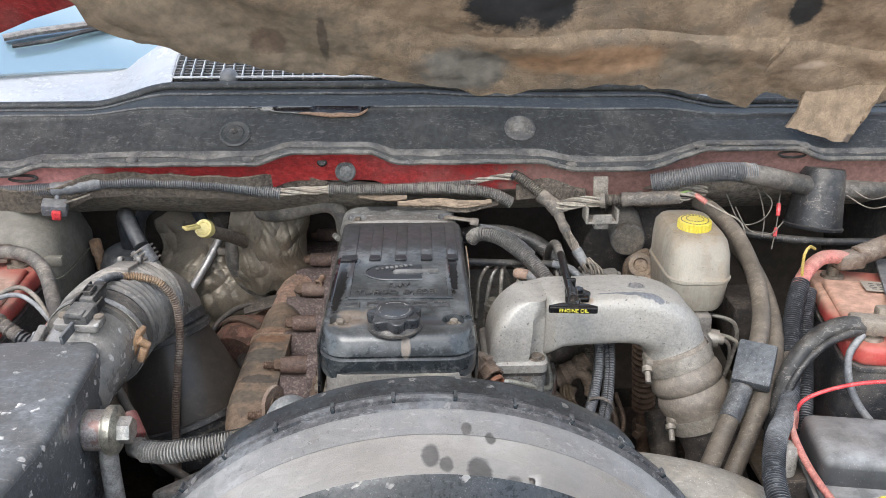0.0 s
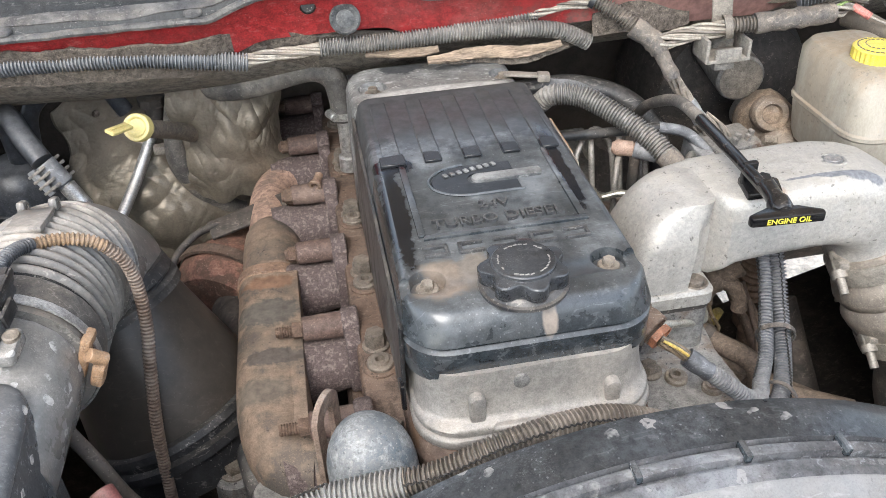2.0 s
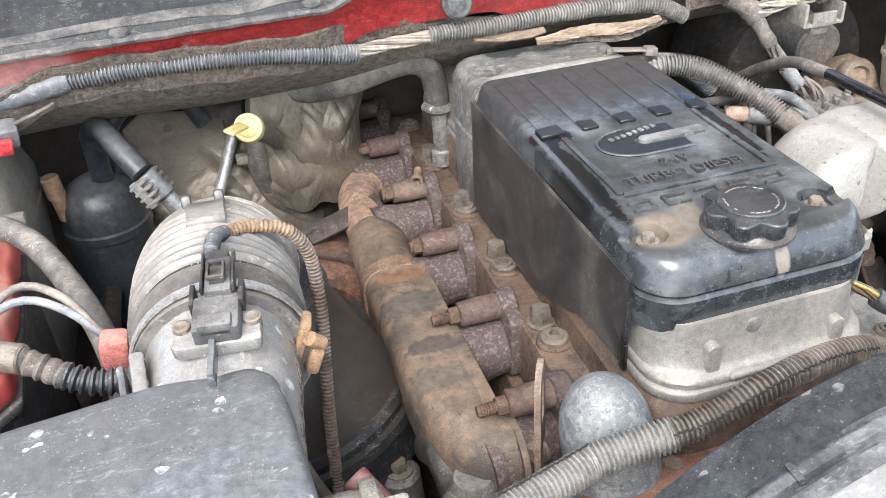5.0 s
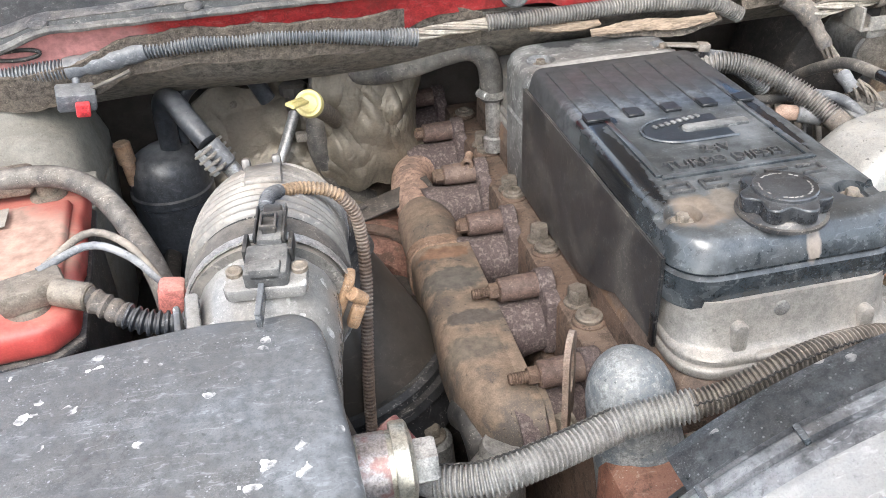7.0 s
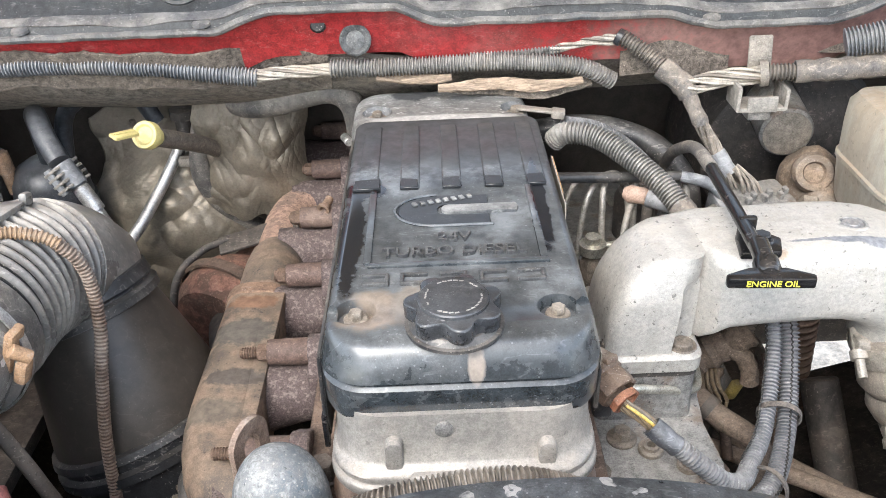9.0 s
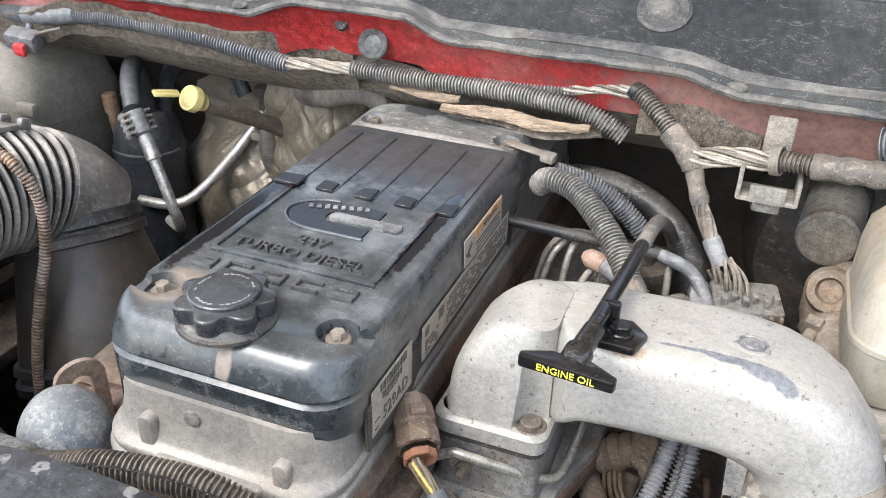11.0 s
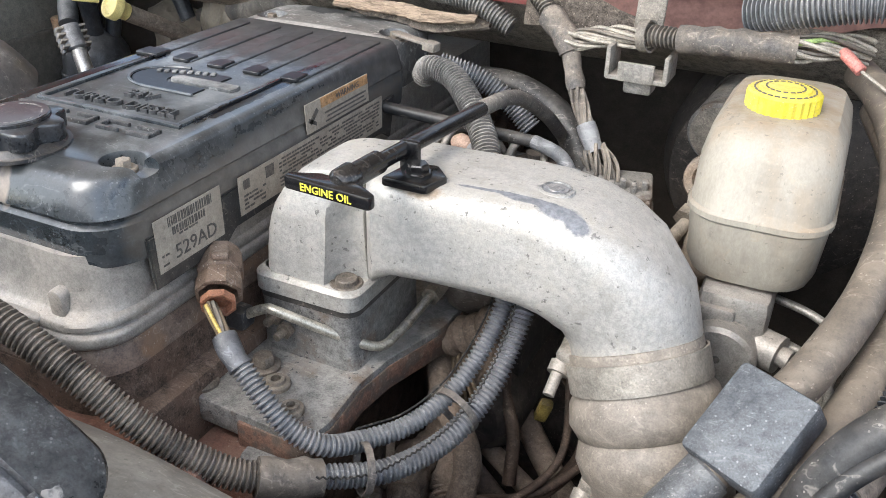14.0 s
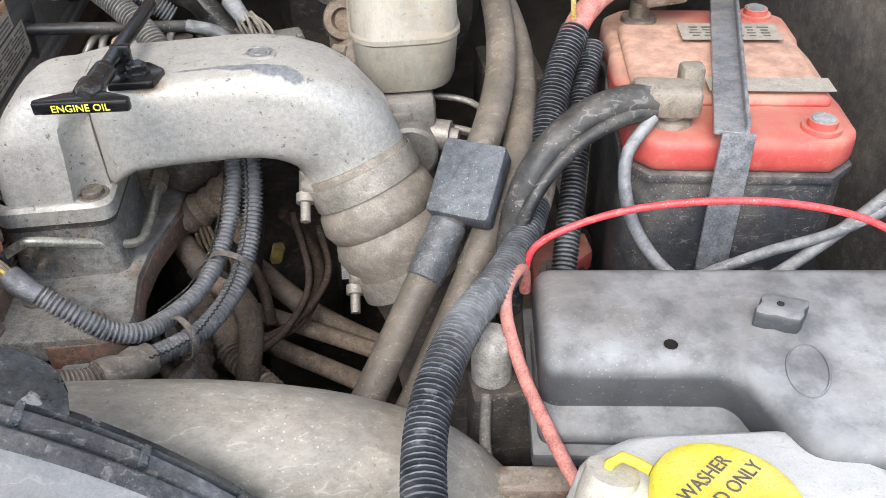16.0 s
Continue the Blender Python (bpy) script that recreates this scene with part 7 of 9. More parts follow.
solo("coolant_hose", hose([(0.07, 1.365, 1.245), (0.115, 1.352, 1.256), (0.16, 1.342, 1.255), (0.207, 1.322, 1.240), (0.238, 1.30, 1.205), (0.245, 1.285, 1.15)], 0.0135, 16), rubber, "smooth black rubber coolant hose behind the cover", "hose", "hoses")
fr = thing("fuel_rail", (0.13, 1.22, 1.255), "dark steel fuel rail with bent injector lines", "fuel rail")
part("rail", rod((0.045, 1.213, 1.264), (0.215, 1.233, 1.248), 0.0055), rubber, fr)
part("return_line", hose([(0.21, 1.232, 1.249), (0.24, 1.224, 1.242), (0.26, 1.203, 1.222), (0.266, 1.19, 1.195), (0.266, 1.185, 1.16)], 0.0062, 12), conduit_grey, fr)
for k, x in enumerate((0.128, 0.16, 0.19)):
    part("injector_line", hose([(x, 1.20, 1.16), (x, 1.215, 1.225), (x + 0.006, 1.235, 1.246), (x + 0.022, 1.245, 1.243), (x + 0.03, 1.235, 1.225), (x + 0.03, 1.21, 1.16)], 0.0035, 10), line_steel, fr)
    part("union_nut", lathe((x, 1.20, 1.16), (x, 1.21, 1.2), [(0, 0.009), (0.022, 0.009), (0.024, 0.006)], 6), bolt_steel, fr)
sn = thing("fuel_sensor", (0.165, 1.20, 1.23), "dusty sensor plug with a pale pink cap", "sensor")
part("cap", lathe((0.146, 1.206, 1.247), (0.17, 1.196, 1.246), [(0, 0.005), (0.006, 0.009), (0.022, 0.0085), (0.026, 0.005)], 14), tan_pink, sn)
part("plug", rod((0.168, 1.197, 1.246), (0.19, 1.185, 1.243), 0.0095), conduit_grey, sn)
part("lead", corrugated([(0.188, 1.186, 1.243), (0.203, 1.178, 1.236), (0.213, 1.17, 1.22)], 0.0085), conduit_dusty, sn)
part("foot", rod((0.17, 1.197, 1.143), (0.17, 1.197, 1.24), 0.006), dark_steel, sn)
fp2 = thing("fuel_fitting", (0.12, 1.19, 1.2), "grimy brass fuel fitting with a hex body", "fitting", "fuel fittings")
part("hex", lathe((0.112, 1.172, 1.145), (0.112, 1.172, 2), [(0, 0.012), (0.045, 0.012), (0.05, 0.009), (0.062, 0.009)], 6), bolt_steel, fp2)
part("banjo", lathe((0.112, 1.172, 1.2), (0.112, 1.172, 2), [(0, 0.0135), (0.010, 0.0135), (0.011, 0.008), (0.018, 0.008)], 20), plated, fp2)
part("line", hose([(0.124, 1.172, 1.206), (0.15, 1.165, 1.212), (0.17, 1.15, 1.20), (0.178, 1.14, 1.17)], 0.004, 10), plated, fp2)
fp3 = thing("fuel_fitting", (0.215, 1.16, 1.2), "grimy brass fuel fitting with a hex body", "fitting", "fuel fittings")
part("hex", lathe((0.215, 1.165, 1.143), (0.215, 1.165, 2), [(0, 0.013), (0.05, 0.013), (0.055, 0.010), (0.07, 0.010)], 6), alu_dark, fp3)
part("line", hose([(0.215, 1.165, 1.21), (0.222, 1.18, 1.228), (0.238, 1.20, 1.228), (0.248, 1.215, 1.20)], 0.0042, 10), plated, fp3)
for k, (a, b, c) in enumerate((((0.10, 1.205, 1.15), (0.115, 1.225, 1.235), (0.15, 1.262, 1.24)), ((0.14, 1.17, 1.15), (0.147, 1.19, 1.222), (0.168, 1.222, 1.236)), ((0.09, 1.24, 1.15), (0.10, 1.262, 1.215), (0.13, 1.29, 1.225)))):
    solo("fuel_line", hose([a, b, c, (c[0] + 0.03, c[1] + 0.02, c[2] - 0.05)], 0.0034, 10), line_steel, "bent grey steel injector fuel line", "fuel line", "fuel lines")
solo("filter_canister", merge(lathe((0.19, 1.30, 1.08), (0.19, 1.30, 2), [(0, 0.03), (0.11, 0.03), (0.118, 0.026), (0.12, 0.01), (0.13, 0.01), (0.131, 0.0)], 28, 0, False)), dark_steel, "grimy round fuel filter housing behind the horn", "filter")
can = thing("horizontal_canister", (0.36, 1.38, 1.24), "dusty grey cylindrical canister with a pale end cap", "canister")
part("body", lathe((0.352, 1.322, 1.250), (0.372, 1.5, 1.262), [(0, 0.027), (0.003, 0.0295), (0.17, 0.03)], 30), alu_dark, can)
part("end_cap", lathe((0.3517, 1.3195, 1.2498), (0.372, 1.5, 1.262), [(0, 0.022), (0.0015, 0.026), (0.004, 0.0265)], 30), beige_plastic, can)
part("band", ring_band((0.362, 1.41, 1.256), (0.372, 1.5, 1.262), 0.0305, 0.016), dark_steel, can)
bs = thing("brake_valve_bracket", (0.38, 1.27, 1.18), "rusty tan cast bracket beside the brake reservoir", "bracket")
tan_iron = surf("tan_iron", (0.25, 0.185, 0.13), 0.8, dust=0.6, up=0.3, bump=0.5, col2=(0.15, 0.11, 0.08), blot2=40)


def lump(c, size, seed, rough=0.12):
    """Rounded, uneven casting."""
    bm = bmesh.new()
    bmesh.ops.create_icosphere(bm, subdivisions=3, radius=1)
    for v in bm.verts:
        k = 1 + rough * noise.noise(v.co * 1.7 + Vector((seed, 0, 0))) + rough * 0.5 * noise.noise(v.co * 4 + Vector((seed, 2, 0)))
        v.co = Vector((v.co.x * size[0] * k + c[0], v.co.y * size[1] * k + c[1], v.co.z * size[2] * k + c[2]))
    return bm


part("casting", merge(lump((0.375, 1.285, 1.20), (0.036, 0.05, 0.045), 1), lump((0.372, 1.245, 1.185), (0.028, 0.035, 0.04), 5), lathe((0.36, 1.262, 1.232), (0.35, 1.22, 1.25), [(-0.01, 0.02), (0.008, 0.022), (0.014, 0.019), (0.014, 0.012), (0.008, 0.01), (0.008, 0.0)], 20, 0, False), block((0.375, 1.28, 1.15), (0.05, 0.08, 0.06), 0.012)), tan_iron, bs)
part("stud", merge(rod((0.352, 1.235, 1.205), (0.338, 1.20, 1.19), 0.006), lathe((0.353, 1.24, 1.207), (0.338, 1.20, 1.19), [(0, 0.013), (0.01, 0.013), (0.011, 0.009)], 6)), bolt_steel, bs)

# ---- right rear of the bay: accumulator, pipes, transmission dipstick, heat foil ----
ac = thing("accumulator", (-0.535, 1.44, 0.95), "black domed air conditioning accumulator canister", "canister")
part("body", lathe((-0.535, 1.44, 0.95), (-0.535, 1.44, 2), [(0, 0.0499), (0.185, 0.0499), (0.187, 0.0520), (0.197, 0.0520), (0.199, 0.0490), (0.225, 0.0456), (0.243, 0.0361), (0.252, 0.0215), (0.254, 0.0000)], 40, 0, False), canister_paint, ac)
part("valve", lathe((-0.575, 1.425, 1.165), (-0.58, 1.42, 1.25), [(0, 0.008), (0.03, 0.008), (0.03, 0.0105), (0.055, 0.0105), (0.057, 0.008)], 12), tan_plastic, ac)
part("outlet_elbow", hose([(-0.525, 1.435, 1.18), (-0.524, 1.432, 1.23), (-0.520, 1.42, 1.265), (-0.506, 1.395, 1.277), (-0.49, 1.368, 1.262), (-0.472, 1.348, 1.24)], 0.0125, 16), canister_paint, ac)
part("back_pipe", hose([(-0.515, 1.455, 1.19), (-0.505, 1.47, 1.25), (-0.46, 1.485, 1.275), (-0.42, 1.49, 1.262), (-0.40, 1.49, 1.225)], 0.011, 14), canister_paint, ac)
qc = thing("quick_coupling", (-0.46, 1.338, 1.225), "grey plastic coupling on the refrigerant pipe", "coupling")
QM = axis_matrix((-0.470, 1.346, 1.238), (-0.440, 1.333, 1.19))
part("sleeve", lathe((-0.470, 1.346, 1.238), (-0.440, 1.333, 1.19), [(0, 0.0125), (0.03, 0.0125), (0.032, 0.010)], 16), conduit_grey, qc)
for k in range(4):
    part("rib", block((0, -0.004, 0.003 + 0.008 * k), (0.036, 0.024, 0.0035), 0.001, m=QM), grey_plastic, qc)
for sx in (-1, 1):
    part("rail", block((sx * 0.0155, -0.008, 0.015), (0.004, 0.010, 0.034), 0.001, m=QM), conduit_grey, qc)
pp = thing("refrigerant_pipe", (-0.43, 1.32, 1.15), "bare silver aluminium refrigerant pipe", "pipe", "silver pipes")
part("pipe", hose([(-0.462, 1.342, 1.228), (-0.43, 1.328, 1.172), (-0.408, 1.32, 1.125), (-0.405, 1.325, 1.10), (-0.42, 1.34, 1.085), (-0.45, 1.36, 1.08)], 0.0072, 14), steel, pp)
part("ferrule", rod((-0.452, 1.338, 1.212), (-0.436, 1.331, 1.183), 0.0098), steel, pp)
pp2 = thing("refrigerant_pipe", (-0.42, 1.42, 1.12), "slim silver pipe crossing behind the intake tube", "pipe", "silver pipes")
part("pipe", hose([(-0.366, 1.49, 1.212), (-0.376, 1.478, 1.19), (-0.405, 1.44, 1.142), (-0.438, 1.402, 1.10), (-0.47, 1.385, 1.088), (-0.52, 1.385, 1.085)], 0.0074, 14), steel, pp2)
part("head", merge(rod((-0.366, 1.492, 1.205), (-0.366, 1.494, 1.235), 0.012), lathe((-0.366, 1.494, 1.228), (-0.366, 1.494, 2), [(0, 0.018), (0.012, 0.018), (0.014, 0.014)], 8)), dark_steel, pp2)
td = thing("transmission_dipstick", (-0.352, 1.317, 1.281), "yellow tab-handled transmission dipstick in a dusty tube", "dipstick")
TDA, TDB = Vector((-0.354, 1.309, 1.286)), Vector((-0.332, 1.399, 1.233))
part("handle", lathe(TDA, TDB, [(0.002, 0.0), (0.002, 0.009), (0.0, 0.0115), (0.0, 0.0145), (0.002, 0.0155), (0.011, 0.0155), (0.014, 0.012), (0.02, 0.0105), (0.024, 0.0105)], 28, 0, False), yellow_pale, td, "round yellow plastic handle")
part("tab", merge(block((-0.3660, 1.2865, 1.2965), (0.030, 0.0125, 0.0042), 0.0016, rot=(14, 10, 55)), block((-0.3655, 1.2868, 1.2990), (0.024, 0.0022, 0.002), 0.0006, rot=(14, 10, 55))), yellow_pale, td, "flat yellow pull tab")
part("tube", hose([(-0.348, 1.330, 1.273), (-0.332, 1.395, 1.236), (-0.320, 1.445, 1.205), (-0.309, 1.48, 1.174), (-0.30, 1.50, 1.12), (-0.30, 1.51, 1.05)], 0.0105, 14), tube_tan, td)

hh = thing("heater_hose", (-0.14, 1.38, 1.2), "dusty grey rubber elbow hose clamped to a steel tube", "hose", "hoses")
part("hose", hose([(-0.129, 1.381, 1.232), (-0.130, 1.381, 1.26), (-0.136, 1.381, 1.285), (-0.155, 1.383, 1.298), (-0.185, 1.392, 1.292), (-0.225, 1.412, 1.275), (-0.27, 1.44, 1.262), (-0.33, 1.5, 1.255)], 0.0145, 18), rubber_dusty, hh)
part("tube", lathe((-0.128, 1.381, 1.163), (-0.129, 1.381, 1.3), [(0, 0.013), (0.018, 0.013), (0.02, 0.0095), (0.075, 0.0095)], 18), steel, hh, "zinc plated steel tube")
part("clamp", ring_band((-0.129, 1.381, 1.240), (-0.129, 1.381, 1.3), 0.0148, 0.009), steel, hh)
part("clamp_screw", rod((-0.147, 1.378, 1.243), (-0.140, 1.362, 1.243), 0.005), steel, hh)
h2 = thing("heater_hose", (-0.345, 1.46, 1.18), "dusty black heater hose with a pale plastic clip", "hose", "hoses")
part("hose", hose([(-0.31, 1.53, 1.275), (-0.330, 1.487, 1.252), (-0.345, 1.458, 1.19), (-0.342, 1.458, 1.145), (-0.318, 1.475, 1.095), (-0.28, 1.49, 1.06)], 0.013, 16), rubber_dusty, h2)
part("clip", merge(ring_band((-0.343, 1.464, 1.185), (-0.348, 1.44, 1.16), 0.0125, 0.01), block((-0.362, 1.458, 1.182), (0.02, 0.012, 0.012), 0.002)), beige_plastic, h2)


def foil_shield(c, u, v, w, h, n, amp, seed):
    """Creased foil about c spanned by u and v, bulging along n, with a folded hem and rivets along its lower edge."""
    c, u, v, n = Vector(c), Vector(u).normalized(), Vector(v).normalized(), Vector(n).normalized()

    def fn(a, b):
        q = Vector((a * 1.1 + seed, b * 1.3, seed))
        k = 0.85 * noise.noise(q) + 0.5 * abs(noise.noise(q * 1.9)) + 0.22 * abs(noise.noise(Vector((q.x * 4.2 + q.y * 2.6, q.y * 1.1 - q.x * 0.5, seed)))) + 0.07 * abs(noise.noise(Vector((q.x * 8 - q.y * 5, q.y * 2.2 + q.x * 1.5, seed)))) + 0.025 * abs(noise.noise(Vector((q.x * 15 + q.y * 6, q.y * 14, seed))))
        bulge = math.cos(a * 1.5) * math.cos(b * 1.4)
        a *= 1 + 0.22 * noise.noise(Vector((b * 2.3, seed, 0.5)))
        b *= 1 + 0.2 * noise.noise(Vector((a * 2.1, seed, 4.5)))
        return tuple(c + u * a * w + v * b * h + n * (amp * k + 0.05 * bulge * min(w, h) / 0.1))

    hs = thing("heat_shield", c, "crumpled dusty silver heat shield foil with a folded hem", "heat shield", "heat shields")
    part("foil", wavy_sheet(lin(-1, 1, 150), lin(-1, 1, 150), fn, 0.003), heat_foil, hs)
    part("hem", sweep([fn(-1, b) for b in lin(-1, 1, 60)] + [fn(a, 1) for a in lin(-0.97, 1, 60)] + [fn(1, b) for b in lin(0.97, -1, 60)], 0.0032, 8), heat_foil, hs, "folded foil hem")
    for a in (-0.62, 0.1, 0.7):
        p = Vector(fn(a, 0.84))
        part("rivet", lathe(p - n * 0.003, p + n, [(0, 0.0055), (0.006, 0.0055), (0.0085, 0.003), (0.009, 0.0)], 12, 0, False), bolt_dull, hs)


foil_shield((-0.275, 1.47, 1.20), (1, 0.1, 0), (0, 0.05, 1), 0.062, 0.10, (0.2, -1, 0.1), 0.02, 3.0)
foil_shield((-0.37, 1.52, 1.09), (1, 0.15, 0), (0, 0.25, 1), 0.13, 0.13, (0.0, -1, 0.45), 0.03, 7.0)
tu = thing("turbocharger", (-0.29, 1.33, 1.0), "rust-orange cast turbocharger housing", "turbocharger")
part("volute", lathe((-0.305, 1.30, 1.045), (-0.26, 1.40, 1.06), [(-0.02, 0.03), (-0.018, 0.055), (0.0, 0.066), (0.03, 0.068), (0.05, 0.06), (0.07, 0.045), (0.1, 0.04)], 36), surf("turbo_rust", (0.2, 0.098, 0.068), 0.8, dust=0.4, up=0.2, bump=0.6, col2=(0.09, 0.05, 0.035), blot2=45, dust_col=(0.32, 0.2, 0.14)), tu)
part("band", ring_band((-0.30, 1.315, 1.049), (-0.26, 1.40, 1.06), 0.068, 0.014, 0.004), rust, tu)
part("oil_line", hose([(-0.30, 1.36, 1.12), (-0.33, 1.345, 1.115), (-0.36, 1.32, 1.09), (-0.37, 1.29, 1.03)], 0.005, 10), dark_steel, tu)
part("flat_strap", block((-0.262, 1.36, 1.125), (0.10, 0.03, 0.004), 0.001, rot=(14, -10, 12)), dark_steel, tu)
part("compressor_pipe", hose([(-0.335, 1.06, 1.06), (-0.29, 1.12, 1.07), (-0.275, 1.20, 1.05), (-0.29, 1.28, 1.045)], 0.03, 20), dark_steel, tu)

bt2 = thing("coolant_bottle", (-0.67, 1.38, 1.0), "dusty beige plastic coolant bottle", "coolant bottle")
part("bottle", stack(-0.70, 1.385, [(1.0, 0.09, 0.085, 0.03), (1.2, 0.105, 0.095, 0.03), (1.225, 0.106, 0.096, 0.03), (1.275, 0.095, 0.085, 0.04), (1.30, 0.07, 0.06, 0.04), (1.335, 0.055, 0.05, 0.035), (1.345, 0.04, 0.035, 0.03)]), tank_plastic, bt2)
part("seam", stack(-0.70, 1.385, [(1.198, 0.108, 0.098, 0.03), (1.203, 0.108, 0.098, 0.03)]), tank_plastic, bt2)
part("tab", block((-0.60, 1.30, 1.235), (0.03, 0.012, 0.018), 0.004), tank_plastic, bt2)

# battery cables beside the air box
cb = thing("battery_cable", (-0.55, 1.05, 1.28), "dusty black battery cable clamped on the terminal", "battery cable", "battery cables")
part("clamp", merge(block((-0.590, 1.018, 1.281), (0.05, 0.032, 0.02), 0.005, rot=(0, 0, 20)), rod((-0.572, 1.012, 1.281), (-0.545, 1.0, 1.278), 0.011)), bolt_steel, cb, "corroded lead clamp")
part("braid", sweep(spline([(-0.55, 1.003, 1.278), (-0.532, 0.996, 1.268), (-0.52, 0.99, 1.262)], 0.003), lambda i, c: 0.0095 + 0.0012 * math.sin(i * 2.4), 12), tape, cb)
part("conduit", corrugated([(-0.522, 0.991, 1.263), (-0.505, 0.986, 1.256), (-0.48, 0.985, 1.25), (-0.45, 0.99, 1.24)], 0.0105, 0.006), conduit_black, cb)
cb2 = thing("battery_cable", (-0.6, 1.14, 1.28), "dusty black battery cable clamped on the terminal", "battery cable", "battery cables")
part("cable", hose([(-0.66, 1.206, 1.29), (-0.60, 1.195, 1.293), (-0.555, 1.16, 1.285), (-0.52, 1.10, 1.262), (-0.50, 1.05, 1.235), (-0.495, 1.01, 1.2)], 0.0105, 14), rubber_dusty, cb2)
part("clamp", block((-0.655, 1.212, 1.286), (0.07, 0.034, 0.024), 0.008), bolt_steel, cb2, "corroded lead clamp")
for k in range(2):
    solo("battery_wire", hose([(-0.585 + 0.004 * k, 1.03 + 0.006 * k, 1.29), (-0.55, 1.055 + 0.01 * k, 1.292 + 0.006 * k), (-0.52, 1.045 + 0.008 * k, 1.283 + 0.006 * k), (-0.498, 1.035, 1.26)], 0.0034, 10), (conduit_grey, conduit_dusty, conduit_black)[k], "thin grey lead from the battery clamp", "wire", "battery leads")
solo("red_terminal_boot", block((-0.492, 1.026, 1.245), (0.022, 0.02, 0.042), 0.005, rot=(8, 10, 0)), wire_pink, "faded red rubber terminal boot", "terminal boot")

# ---- intake sensor wire over the bellows ----
loom("sensor_lead", "brown dusty ribbed sensor lead over the intake tube", (-0.37, 1.04, 1.31), [
    ("black_end", "rib", [(-0.404, 0.972, 1.338), (-0.403, 0.99, 1.340), (-0.400, 1.012, 1.336), (-0.393, 1.03, 1.329)], 0.0058, conduit_black),
    ("conduit", "rib", [(-0.396, 1.029, 1.328), (-0.378, 1.040, 1.324), (-0.358, 1.045, 1.317), (-0.345, 1.046, 1.308)], 0.0055, surf("tan_conduit", (0.3, 0.2, 0.12), 0.6, dust=0.4, up=0.2)),
    ("conduit", "rib", [(-0.347, 1.046, 1.310), (-0.336, 1.050, 1.29), (-0.332, 1.052, 1.262), (-0.333, 1.046, 1.22), (-0.338, 1.034, 1.18), (-0.345, 1.018, 1.11), (-0.350, 1.005, 1.0)], 0.0058, brown_plastic)])

# ---- air filter gauge and front loom ----
ga = thing("filter_gauge", (-0.34, 0.80, 1.245), "zinc plated air filter restriction gauge with a worn label", "gauge")
GX = Vector((1, -0.02, 0))
G0 = Vector((-0.376, 0.803, 1.246))
part("body", lathe(G0, G0 + GX, [(0, 0.021), (0.002, 0.0225), (0.029, 0.0225), (0.029, 0.0268), (0.0305, 0.0275), (0.0385, 0.0275), (0.040, 0.0255), (0.042, 0.018)], 36), plated, ga)
part("nut", lathe(G0 + GX * 0.041, G0 + GX, [(0, 0.0155), (0.013, 0.0155), (0.0150, 0.0140), (0.0152, 0.0)], 6, 10, False), steel, ga)
part("label", lathe(G0 + GX * 0.008, G0 + GX, [(0, 0.0228), (0.018, 0.0228)], 36, 0, False), label_worn, ga, "worn reflective label")
part("red_sleeve", rod((-0.345, 0.86, 1.228), (-0.329, 0.838, 1.211), 0.0095), surf("red_sleeve", (0.22, 0.06, 0.055), 0.5, dust=0.4), ga)
part("grommet", lathe(G0 - GX * 0.014, G0, [(0, 0.028), (0.014, 0.025)], 28), tan_plastic, ga)
loom("front_loom", "thick grey split ribbed loom across the engine front", (-0.1, 0.82, 1.2), [
    ("smooth_hose", "hose", [(-0.36, 0.90, 1.15), (-0.345, 0.865, 1.185), (-0.332, 0.835, 1.2), (-0.315, 0.818, 1.205)], 0.0122, trim_grey),
    ("conduit", "rib", [(-0.320, 0.820, 1.204), (-0.29, 0.812, 1.207), (-0.263, 0.812, 1.211), (-0.225, 0.820, 1.213), (-0.19, 0.828, 1.216)], 0.0128, trim_grey),
    ("conduit", "rib", [(-0.192, 0.828, 1.216), (-0.165, 0.826, 1.221), (-0.135, 0.822, 1.227)], 0.0122, trim_grey),
    ("conduit", "rib", [(-0.138, 0.822, 1.227), (-0.111, 0.820, 1.233), (-0.068, 0.820, 1.250), (-0.019, 0.828, 1.251), (0.02, 0.832, 1.244), (0.07, 0.838, 1.215), (0.115, 0.850, 1.175), (0.150, 0.868, 1.146), (0.172, 0.885, 1.135)], 0.0104, conduit_dusty),
    ("taped_joint", "tape", [(0.165, 0.880, 1.137), (0.18, 0.893, 1.131), (0.195, 0.908, 1.126)], 0.0135, conduit_dusty),
    ("conduit", "rib", [(0.19, 0.903, 1.128), (0.225, 0.940, 1.118), (0.250, 0.985, 1.122), (0.264, 1.025, 1.145), (0.270, 1.058, 1.182), (0.268, 1.09, 1.215), (0.262, 1.14, 1.22)], 0.0086, conduit_grey)])
